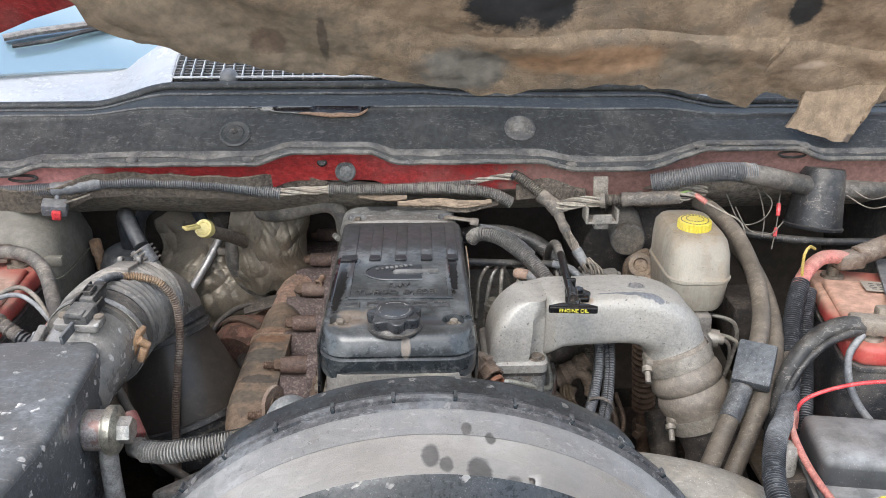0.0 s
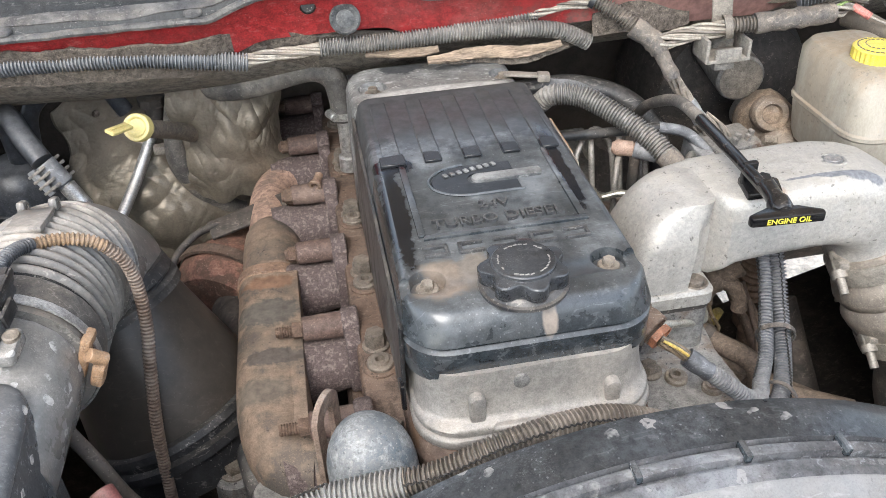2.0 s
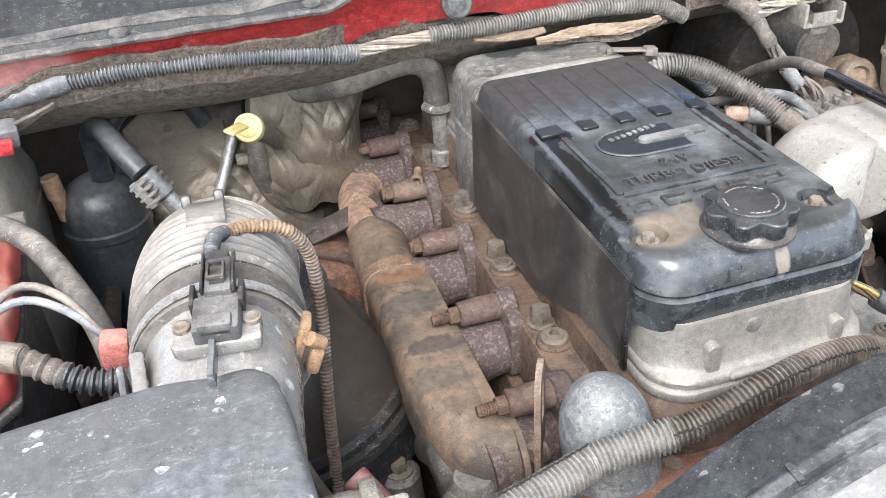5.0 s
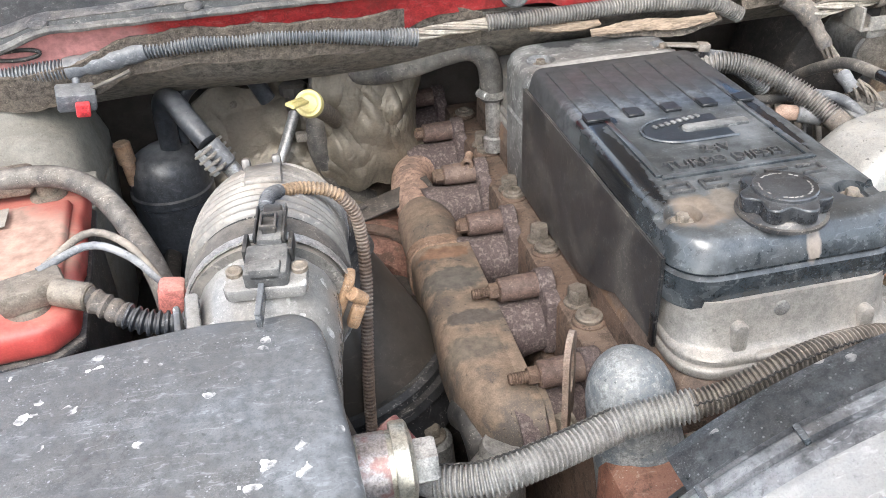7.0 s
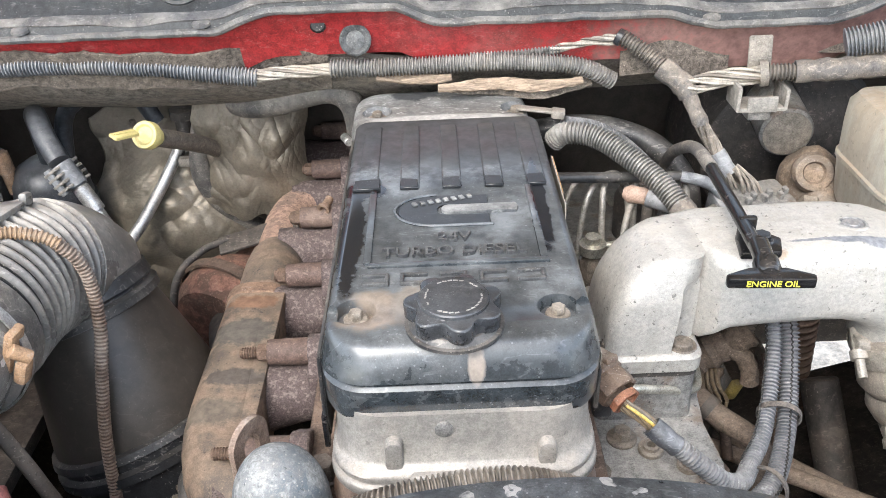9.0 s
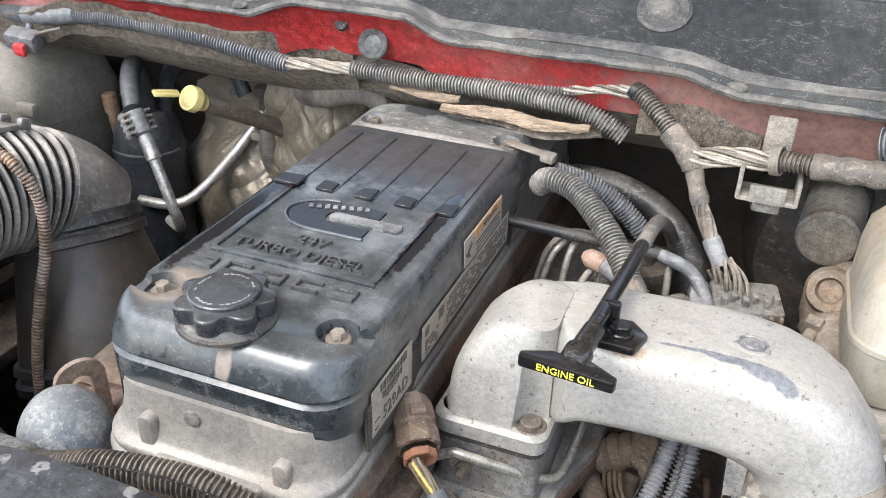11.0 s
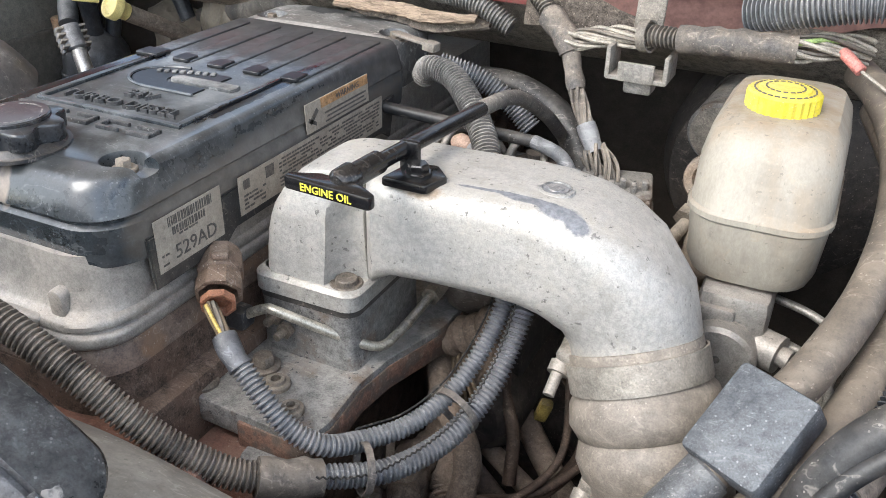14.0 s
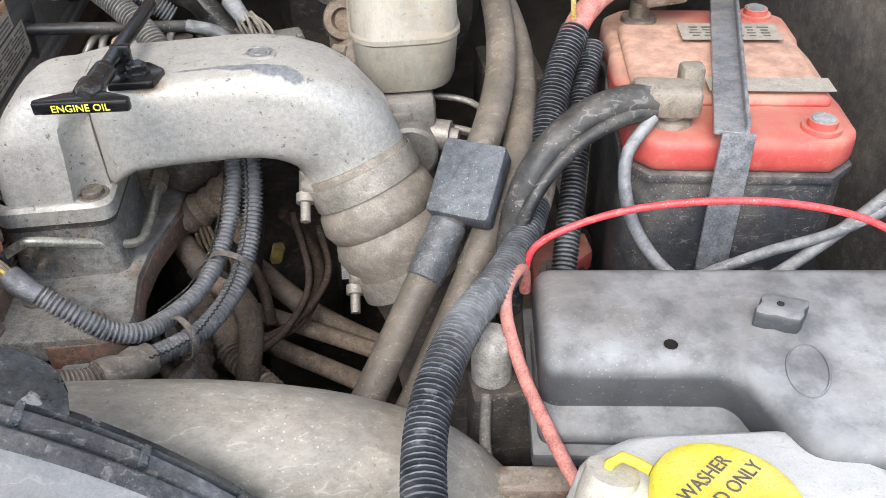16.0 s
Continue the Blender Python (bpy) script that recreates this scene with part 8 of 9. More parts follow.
loom("sensor_loom", "grey ribbed loom leading to the orange connector", (0.15, 0.92, 1.17), [
    ("brown_wire", "wires", [(0.094, 0.935, 1.214), (0.106, 0.928, 1.208), (0.118, 0.921, 1.199)], 0.0036, wire_brown),
    ("yellow_wire", "hose", [(0.095, 0.930, 1.217), (0.107, 0.923, 1.211), (0.118, 0.919, 1.202)], 0.0014, wire_yellow),
    ("boot", "tape", [(0.114, 0.923, 1.202), (0.122, 0.918, 1.196), (0.132, 0.915, 1.188)], 0.0085, conduit_black),
    ("conduit", "rib", [(0.130, 0.916, 1.190), (0.153, 0.911, 1.170), (0.172, 0.912, 1.152), (0.190, 0.922, 1.140), (0.205, 0.945, 1.132)], 0.0078, conduit_grey),
    ("conduit", "rib", [(0.203, 0.943, 1.132), (0.225, 0.975, 1.132), (0.242, 1.012, 1.145), (0.254, 1.05, 1.178), (0.255, 1.085, 1.215)], 0.0072, conduit_grey)])
kn = thing("head_connector", (0.082, 0.955, 1.21), "dusty brown plug with an orange open end", "connector")
part("body", merge(lathe((0.068, 0.975, 1.232), (0.092, 0.938, 1.216), [(0.0, 0.012), (0.008, 0.0155), (0.022, 0.0165), (0.024, 0.015), (0.030, 0.0165), (0.040, 0.0165), (0.0405, 0.014), (0.03, 0.0125), (0.03, 0.0)], 8, 22, False), block((0.079, 0.962, 1.239), (0.012, 0.02, 0.006), 0.002, rot=(-20, 0, 32))), brown_plastic, kn)
part("open_end", lathe((0.086, 0.947, 1.2195), (0.1, 0.926, 1.2105), [(0.008, 0.0122), (0.0135, 0.0124), (0.0138, 0.0118), (0.0138, 0.0102), (0.007, 0.010), (0.007, 0.0)], 8, 22, False), orange_plastic, kn, "orange plug end")
kn.location += Vector((0.0045, 0.002, -0.003))
fp = thing("bent_fuel_pipe", (0.15, 1.0, 1.18), "bent zinc plated pipe in front of the air heater", "pipe")
part("pipe", hose([(0.088, 0.972, 1.182), (0.108, 0.976, 1.192), (0.118, 0.977, 1.191), (0.15, 0.993, 1.174), (0.176, 1.012, 1.158), (0.182, 1.03, 1.158), (0.184, 1.07, 1.162), (0.184, 1.10, 1.164)], 0.0038, 12), plated, fp)
part("nut", lathe((0.184, 1.085, 1.163), (0.184, 1.12, 1.165), [(0, 0.008), (0.02, 0.008), (0.02, 0.0105), (0.034, 0.0105)], 6), bolt_steel, fp)
part("plug", block((0.086, 0.972, 1.181), (0.016, 0.016, 0.016), 0.003), black_plastic, fp)
for z, x in ((1.166, 0.112), (1.176, 0.104)):
    part("stud", merge(rod((x, 1.0, z), (x, 0.978, z), 0.0032), lathe((x, 0.992, z), (x, 0.97, z), [(0, 0.0065), (0.005, 0.0065)], 6)), bolt_steel, fp)

def slit(pts, r, off, th):
    """Dark toothed slit along a split conduit, on the side that off points to."""
    path = spline(pts, 0.0023)
    o = Vector(off).normalized()
    out = []
    for i, q in enumerate(path):
        t = (path[min(i + 1, len(path) - 1)] - path[max(i - 1, 0)]).normalized()
        n = (o - t * o.dot(t)).normalized()
        out.append(q + n * r * 0.985 + t.cross(n) * (0.0007 if i % 2 else -0.0007))
    part("slit", sweep(out, 0.0008, 6), matt_black, th, "dark split along the conduit")


fl, sl = bpy.data.objects["front_loom"], bpy.data.objects["sensor_loom"]
slit([(0.19, 0.903, 1.128), (0.225, 0.940, 1.118), (0.250, 0.985, 1.122), (0.264, 1.025, 1.145), (0.270, 1.058, 1.182), (0.268, 1.09, 1.215)], 0.0125, (-0.25, -0.9, 0.55), fl)
slit([(0.203, 0.943, 1.132), (0.225, 0.975, 1.132), (0.242, 1.012, 1.145), (0.254, 1.05, 1.178), (0.255, 1.085, 1.215)], 0.0090, (-0.8, 0, 0.6), sl)
slit([(-0.138, 0.822, 1.227), (-0.111, 0.820, 1.233), (-0.068, 0.820, 1.250), (-0.019, 0.828, 1.251), (0.02, 0.832, 1.244)], 0.0122, (0, -0.7, 0.7), fl)
slit([(-0.320, 0.820, 1.204), (-0.29, 0.812, 1.207), (-0.263, 0.812, 1.211), (-0.225, 0.820, 1.213), (-0.19, 0.828, 1.216)], 0.0138, (0, 0.3, 0.95), fl)
for q, d, r in (((0.214, 0.929, 1.124), (0.7, 0.7, -0.2), 0.0165), ((0.248, 1.0, 1.134), (0.3, 0.9, 0.3), 0.0175)):
    q = Vector(q)
    part("cable_tie", ring_band(q, q + Vector(d), r, 0.005, 0.0014, 24), tape, fl, "dusty cable tie")

# water neck, lifting eye and bracket at the front of the engine
wn_ = thing("water_neck", (-0.15, 0.87, 1.15), "grey corroded domed coolant neck", "coolant neck")
part("dome", sweep(spline([(-0.1585, 0.8795, 1.2345), (-0.1585, 0.8780, 1.218), (-0.1575, 0.8755, 1.198), (-0.1545, 0.8715, 1.168), (-0.1490, 0.8660, 1.135), (-0.143, 0.862, 1.08)], 0.003), lambda i, c: 0.0345 * min(1.0, math.sqrt(1 - (1 - min(1, (i + 0.2) / 16)) ** 2.2)) + 0.002 * smooth_step(i / c, 0.3, 0.7), 36), neck_metal, wn_)
part("collar", lathe((-0.1405, 0.8640, 1.150), (-0.1340, 0.8600, 1.06), [(0, 0.031), (0.004, 0.0375), (0.02, 0.0385), (0.03, 0.036)], 32), tan_rust, wn_, "rusty brown collar")
part("seat_bolt", hexbolt((-0.112, 0.852, 1.150), (0, 0, 1), 0.0085, 0.008, 0.011), bolt_steel, wn_)

le = thing("lifting_eye", (-0.19, 0.925, 1.12), "rusty steel lifting eye with a slotted hole", "lifting eye")
lem = Matrix.Translation((-0.188, 0.925, 1.165)) @ Matrix.Rotation(radians(62), 4, "Z") @ Matrix.Rotation(radians(90), 4, "X")
eye = bmesh.new()
outer, inner = [], []
for i in range(32):
    a = 2 * math.pi * i / 32
    outer.append((0.020 * math.cos(a), 0.018 * math.sin(a) + (0.038 if math.sin(a) > 0 else -0.05)))
    inner.append((0.0085 * math.cos(a), 0.0085 * math.sin(a) + (0.034 if math.sin(a) > 0 else 0.008)))
for zz, flip in ((-0.0025, 1), (0.0025, 0)):
    o_ = [eye.verts.new((x, y, zz)) for x, y in outer]
    n_ = [eye.verts.new((x, y, zz)) for x, y in inner]
    for i in range(32):
        j = (i + 1) % 32
        eye.faces.new((o_[i], o_[j], n_[j], n_[i]))
eye.verts.ensure_lookup_table()
for base in (0, 32):
    for i in range(32):
        j = (i + 1) % 32
        eye.faces.new((eye.verts[base + i], eye.verts[base + j], eye.verts[64 + base + j], eye.verts[64 + base + i]))
bmesh.ops.recalc_face_normals(eye, faces=eye.faces)
eye.transform(lem)
part("plate", eye, surf("eye_rust", (0.24, 0.17, 0.13), 0.75, dust=0.5, up=0.1, bump=0.4), le)
part("bolt", hexbolt((-0.185, 0.932, 1.125), (-0.9, -0.4, 0), 0.009, 0.009, 0.012), bolt_steel, le)
mt = thing("accessory_bracket", (-0.25, 0.87, 1.05), "dusty cast aluminium accessory bracket", "bracket")
part("arm", outline_prism([(-0.345, 0.850), (-0.310, 0.838), (-0.255, 0.880), (-0.226, 0.918), (-0.228, 0.950), (-0.252, 0.957), (-0.285, 0.925), (-0.315, 0.895)], 1.02, 1.100, 0.014, 3), alu_dark, mt)
part("boss", lathe((-0.243, 0.936, 1.04), (-0.243, 0.932, 2), [(0, 0.021), (0.064, 0.019), (0.070, 0.016)], 24), alu_dark, mt)
part("ridge", outline_prism([(-0.335, 0.858), (-0.310, 0.852), (-0.262, 0.896), (-0.268, 0.912)], 1.095, 1.118, 0.006, 2), alu_dark, mt)
part("bolt_pad", lathe((-0.289, 1.026, 1.00), (-0.289, 1.024, 2), [(0, 0.022), (0.038, 0.020), (0.042, 0.016)], 24), alu_dark, mt)
part("bolt", hexbolt((-0.289, 1.026, 1.042), (0, 0, 1), 0.009, 0.009, 0.014), bolt_steel, mt)
solo("front_hose_elbow", hose([(-0.26, 1.0, 1.09), (-0.255, 0.975, 1.10), (-0.25, 0.955, 1.07), (-0.25, 0.95, 1.0), (-0.25, 0.93, 0.9)], 0.018, 16), rubber, "black rubber elbow under the exhaust manifold", "hose", "hoses")
solo("drain_hose", hose([(-0.350, 0.802, 1.234), (-0.351, 0.799, 1.20), (-0.3505, 0.797, 1.16), (-0.351, 0.798, 1.12), (-0.360, 0.80, 1.06), (-0.372, 0.82, 0.95)], 0.0105, 16), trim_grey, "grey dusty rubber hose beside the air box", "hose", "hoses")
solo("vent_hose", hose([(-0.398, 0.952, 1.23), (-0.390, 0.950, 1.206), (-0.377, 0.950, 1.165), (-0.360, 0.948, 1.112), (-0.337, 0.945, 1.086), (-0.30, 0.94, 1.06)], 0.0062, 12), hose_tan, "slim dusty hose below the air box outlet", "hose", "hoses")

# ---- hoses on the driver's side ----
BLK = Matrix.Translation((0.441, 0.966, 1.217)) @ Matrix.Rotation(radians(-28), 4, "Z") @ Matrix.Rotation(radians(38), 4, "X")
rb = thing("hose_block", (0.441, 0.966, 1.2), "square grey rubber block binding two hoses", "hose block")
part("block", outline_prism(rrect(0.0245, 0.030, 0.004), -0.0125, 0.0125, 0.003, 2, BLK), surf("block_rubber", (0.065, 0.073, 0.084), 0.55, dust=0.42, up=0.3, bump=0.35, dust_col=(0.2, 0.206, 0.212), spots=0.0, speck=0.7, grit=0.25), rb)
ha = thing("refrigerant_hose", (0.4, 0.93, 1.15), "dusty grey rubber refrigerant hose with a crimped sleeve", "hose", "refrigerant hoses")
part("hose", hose([(0.452, 1.292, 1.33), (0.468, 1.26, 1.325), (0.485, 1.21, 1.31), (0.492, 1.15, 1.285), (0.485, 1.08, 1.26), (0.466, 1.02, 1.238), (0.440, 0.975, 1.212), (0.412, 0.938, 1.178), (0.380, 0.898, 1.14), (0.345, 0.855, 1.10), (0.31, 0.815, 1.06), (0.27, 0.78, 1.0)], 0.0126, 18), hose_tan, ha)
part("crimp_sleeve", rod((0.424, 0.953, 1.193), (0.400, 0.923, 1.163), 0.0143, 20), sleeve_grey, ha, "grey metal crimp sleeve")
hb_ = thing("refrigerant_hose", (0.44, 0.95, 1.15), "tan dusty rubber refrigerant hose", "hose", "refrigerant hoses")
part("crimp_sleeve", rod((0.462, 0.964, 1.188), (0.438, 0.933, 1.158), 0.0136, 20), rubber_dusty, hb_)
part("hose", hose([(0.47, 1.30, 1.30), (0.485, 1.25, 1.29), (0.502, 1.19, 1.275), (0.508, 1.12, 1.25), (0.498, 1.05, 1.228), (0.478, 0.99, 1.205), (0.452, 0.95, 1.178), (0.42, 0.91, 1.135), (0.385, 0.87, 1.09), (0.345, 0.83, 1.04), (0.31, 0.80, 0.98)], 0.0122, 18), hose_tan, hb_)
loom("battery_loom", "thick black ribbed battery loom", (0.45, 0.9, 1.2), [
    ("conduit", "rib", [(0.553, 1.105, 1.272), (0.535, 1.075, 1.252), (0.515, 1.03, 1.225), (0.498, 0.98, 1.20), (0.475, 0.925, 1.192), (0.448, 0.875, 1.196), (0.420, 0.83, 1.205), (0.398, 0.785, 1.208), (0.384, 0.745, 1.203), (0.378, 0.70, 1.195), (0.38, 0.65, 1.18), (0.39, 0.58, 1.16)], 0.0128, conduit_black)])
part("pink_cable", hose([(0.548, 1.10, 1.268), (0.565, 1.118, 1.283), (0.59, 1.135, 1.295), (0.62, 1.15, 1.292), (0.64, 1.155, 1.285)], 0.0105, 14), wire_pink, bpy.data.objects["battery_loom"], "faded red battery cable")
part("tape_wrap", sweep(spline([(0.505, 1.0, 1.21), (0.498, 0.98, 1.20), (0.49, 0.96, 1.196)], 0.005), 0.0134, 14), tape, bpy.data.objects["battery_loom"])
loom("second_loom", "slim black ribbed loom beside the battery", (0.52, 1.0, 1.15), [
    ("conduit", "rib", [(0.575, 1.12, 1.25), (0.555, 1.075, 1.225), (0.538, 1.02, 1.19), (0.520, 0.965, 1.15), (0.505, 0.92, 1.11), (0.49, 0.88, 1.06)], 0.0105, conduit_black)])
ea = thing("earth_cable", (0.52, 0.96, 1.25), "thick black battery earth cable with lead clamp", "battery cable", "battery cables")
part("cable", hose([(0.578, 0.976, 1.268), (0.555, 0.972, 1.272), (0.525, 0.965, 1.265), (0.497, 0.955, 1.245), (0.478, 0.945, 1.215), (0.470, 0.938, 1.18), (0.465, 0.93, 1.12)], 0.0125, 16), rubber, ea)
part("second_cable", hose([(0.578, 0.968, 1.265), (0.552, 0.958, 1.266), (0.522, 0.95, 1.256), (0.495, 0.94, 1.235), (0.476, 0.93, 1.205), (0.468, 0.925, 1.16)], 0.0055, 12), rubber, ea)
part("clamp", merge(block((0.590, 0.978, 1.27), (0.05, 0.03, 0.022), 0.005, rot=(0, 0, -12)), block((0.612, 0.990, 1.275), (0.018, 0.016, 0.03), 0.004)), bolt_steel, ea, "corroded brown lead clamp")
pc = thing("positive_clamp", (0.63, 1.16, 1.28), "dusty brown battery clamp with taped cable end", "battery clamp")
part("clamp", merge(block((0.645, 1.158, 1.283), (0.045, 0.032, 0.024), 0.006, rot=(0, 0, 10)), rod((0.66, 1.165, 1.285), (0.72, 1.18, 1.30), 0.016)), brown_plastic, pc)
part("yellow_wire", hose([(0.55, 1.10, 1.285), (0.548, 1.10, 1.315), (0.556, 1.105, 1.328), (0.567, 1.11, 1.322)], 0.0022, 8), wire_yellow, pc, "thin yellow wire")
solo("grey_lead", hose([(0.577, 0.965, 1.262), (0.553, 0.945, 1.24), (0.556, 0.925, 1.20), (0.58, 0.905, 1.165), (0.615, 0.888, 1.15), (0.65, 0.885, 1.165), (0.69, 0.89, 1.19), (0.74, 0.90, 1.225), (0.80, 0.92, 1.26)], 0.0048, 12), conduit_grey, "slack grey lead looping before the battery", "wire", "loose wires")
solo("grey_lead", hose([(0.55, 0.90, 1.14), (0.60, 0.895, 1.165), (0.65, 0.892, 1.185), (0.70, 0.89, 1.20), (0.78, 0.90, 1.23)], 0.0042, 12), conduit_grey, "slack grey lead looping before the battery", "wire", "loose wires")
solo("red_wire", hose([(0.470, 0.893, 1.186), (0.476, 0.894, 1.207), (0.50, 0.893, 1.222), (0.54, 0.888, 1.236), (0.59, 0.88, 1.243), (0.64, 0.87, 1.243), (0.69, 0.855, 1.235), (0.73, 0.835, 1.215), (0.76, 0.82, 1.199)], 0.0026, 10), wire_red, "thin bright red wire over the fuse box", "wire", "loose wires")
solo("pink_cable", hose([(0.470, 0.890, 1.172), (0.468, 0.888, 1.192), (0.461, 0.879, 1.199), (0.450, 0.86, 1.198), (0.447, 0.835, 1.19), (0.452, 0.80, 1.175), (0.46, 0.765, 1.165), (0.468, 0.73, 1.16), (0.478, 0.70, 1.155)], 0.0044, 12), wire_pink, "faded pink cable in front of the fuse box", "wire", "loose wires")
pv = thing("small_solenoid", (0.436, 0.832, 1.15), "dusty pale solenoid beside the fuse box", "solenoid")
part("body", lathe((0.436, 0.832, 1.15), (0.436, 0.832, 2), [(0, 0.0135), (0.026, 0.014), (0.034, 0.0135), (0.038, 0.0105), (0.039, 0.0)], 24, 0, False), surf("pale_plastic", (0.36, 0.34, 0.31), 0.5, dust=0.5, up=0.2), pv)
part("clip", merge(block((0.440, 0.856, 1.198), (0.012, 0.012, 0.012), 0.002), rod((0.436, 0.85, 1.17), (0.440, 0.856, 1.2), 0.004)), black_plastic, pv)
part("bracket", block((0.445, 0.825, 1.10), (0.05, 0.03, 0.1), 0.004), dark_steel, pv)
part("hose", hose([(0.430, 0.815, 1.15), (0.425, 0.79, 1.13), (0.43, 0.77, 1.10), (0.445, 0.765, 1.09)], 0.004, 10), rubber_dusty, pv)
part("plate", block((0.452, 0.755, 1.125), (0.05, 0.02, 0.022), 0.002, rot=(0, 0, -8)), brown_plastic, pv)
rbk = thing("red_bracket", (0.553, 1.02, 1.06), "red painted battery tray bracket", "bracket")
part("plate", outline_prism([(0.50, 0.985), (0.53, 0.975), (0.545, 0.99), (0.54, 1.01), (0.565, 1.03), (0.565, 1.06), (0.51, 1.05)], 1.07, 1.092, 0.004, 2), battery_red, rbk)
part("bolt", hexbolt((0.523, 1.005, 1.092), (0, 0, 1), 0.009, 0.006, 0.014), bolt_steel, rbk)

bc = thing("black_cup_cover", (0.66, 1.31, 1.27), "black dusty cup-shaped plastic cover near the cowl", "cover")
part("cup", lathe((0.655, 1.305, 1.278), (0.668, 1.328, 1.40), [(0, 0.047), (0.004, 0.048), (0.006, 0.045), (0.092, 0.036), (0.100, 0.033), (0.101, 0.0)], 36, 0, False), black_plastic, bc)
solo("black_pipe", hose([(0.50, 1.30, 1.28), (0.56, 1.27, 1.277), (0.64, 1.25, 1.275), (0.74, 1.25, 1.272), (0.84, 1.27, 1.265)], 0.0065, 12), rubber, "slim black pipe crossing to the wing", "pipe")
rcw = thing("crimped_lead", (0.585, 1.29, 1.335), "thin grey lead with small red crimp joints", "wire", "loose wires")
part("lead", hose([(0.60, 1.32, 1.36), (0.585, 1.29, 1.335), (0.578, 1.27, 1.30), (0.565, 1.245, 1.262)], 0.0010, 6), conduit_dusty, rcw)
part("crimp", rod((0.583, 1.285, 1.328), (0.580, 1.275, 1.310), 0.0034), wire_red, rcw, "red crimp sleeve")
part("crimp", rod((0.576, 1.265, 1.293), (0.572, 1.257, 1.281), 0.003), wire_red, rcw, "red crimp sleeve")
for pts in ([(0.50, 1.30, 1.34), (0.52, 1.27, 1.30), (0.55, 1.26, 1.31), (0.565, 1.27, 1.335), (0.555, 1.30, 1.35)], [(0.51, 1.28, 1.325), (0.53, 1.262, 1.292), (0.56, 1.25, 1.288), (0.585, 1.262, 1.305)], [(0.535, 1.31, 1.375), (0.548, 1.285, 1.345), (0.556, 1.27, 1.31), (0.552, 1.258, 1.28)],
            [(0.70, 1.29, 1.35), (0.73, 1.28, 1.335), (0.77, 1.285, 1.34), (0.82, 1.30, 1.33)], [(0.70, 1.30, 1.335), (0.735, 1.285, 1.318), (0.78, 1.29, 1.322), (0.83, 1.31, 1.31)]):
    solo("thin_wire", hose(pts, 0.0010, 6), conduit_dusty, "thin loose grey wire by the wing", "wire", "loose wires")
for k, (dy, dz) in enumerate(((0, 0), (0.018, 0.022), (0.034, -0.02))):
    solo("brake_line", hose([(0.43, 1.13 + dy, 1.178 + dz), (0.46, 1.12 + dy, 1.176 + dz), (0.478, 1.115 + dy, 1.165 + dz), (0.482, 1.115 + dy, 1.13 + dz), (0.47, 1.12 + dy, 1.06 + dz), (0.47, 1.20, 0.98)], 0.0032, 10), line_steel, "bent steel brake line from the master cylinder", "brake line", "brake lines")
solo("abs_block", block((0.52, 1.22, 1.16), (0.06, 0.09, 0.07), 0.006), dark_steel, "dark brake pipe junction block", "junction block")
tg = thing("bellows_hose", (0.297, 1.085, 1.18), "brown dusty bellows hose below the horn", "bellows hose")
part("bellows", corrugated([(0.372, 1.240, 1.115), (0.379, 1.252, 1.06), (0.386, 1.262, 1.01), (0.392, 1.268, 0.955)], 0.0205, 0.0125, 0.26, 24), boot_brown, tg)
part("shaft", rod((0.392, 1.268, 0.96), (0.415, 1.285, 0.78), 0.014, 20), boot_brown, tg, "brown steering shaft below the bellows")
part("yoke", merge(block((0.3975, 1.272, 0.905), (0.036, 0.036, 0.03), 0.006), rod((0.378, 1.252, 0.905), (0.384, 1.258, 0.905), 0.007)), boot_brown, tg)

# ---- low clutter under the horn ----
for pts, r, lab in (([(0.20, 1.135, 0.955), (0.258, 1.096, 0.95), (0.36, 1.03, 0.94)], 0.010, "dusty tan steel rod low in the bay"), ([(0.22, 1.14, 0.975), (0.291, 1.099, 0.97), (0.40, 1.04, 0.96)], 0.009, "dusty tan steel rod low in the bay"),
                    ([(0.150, 1.06, 1.01), (0.170, 1.01, 1.0), (0.18, 0.96, 0.98)], 0.0065, "dusty tan steel rod low in the bay"), ([(0.12, 1.02, 0.96), (0.20, 0.98, 0.95), (0.30, 0.93, 0.93)], 0.008, "dusty tan steel rod low in the bay"),
                    ([(0.24, 1.17, 1.0), (0.30, 1.13, 0.96), (0.38, 1.09, 0.93)], 0.012, "dusty tan steel rod low in the bay")):
    solo("steering_rod", hose(pts, r, 12), rod_tan, lab, "rod", "rods")
for pts, r in (([(0.243, 1.047, 1.0), (0.287, 1.077, 1.0), (0.309, 1.127, 1.01), (0.300, 1.16, 1.04), (0.28, 1.15, 1.08)], 0.006), ([(0.235, 1.042, 1.005), (0.28, 1.066, 1.005), (0.318, 1.12, 1.02), (0.312, 1.165, 1.05)], 0.004),
               ([(0.236, 1.03, 1.0), (0.272, 1.05, 1.01), (0.30, 1.10, 1.03), (0.29, 1.14, 1.09)], 0.0035), ([(0.225, 1.16, 1.09), (0.232, 1.14, 1.05), (0.25, 1.12, 1.02), (0.256, 1.10, 0.98)], 0.006)):
    solo("brown_cable", hose(pts, r, 10), bellows_brown, "brown dusty cable looping low beside the block", "cable", "brown cables")
solo("ribbed_hose", corrugated([(0.206, 1.065, 1.02), (0.222, 1.04, 1.0), (0.245, 1.013, 0.995), (0.275, 0.98, 0.985), (0.30, 0.95, 0.96)], 0.0125, 0.006), rod_tan, "tan dusty ribbed hose low beside the block", "hose", "hoses")
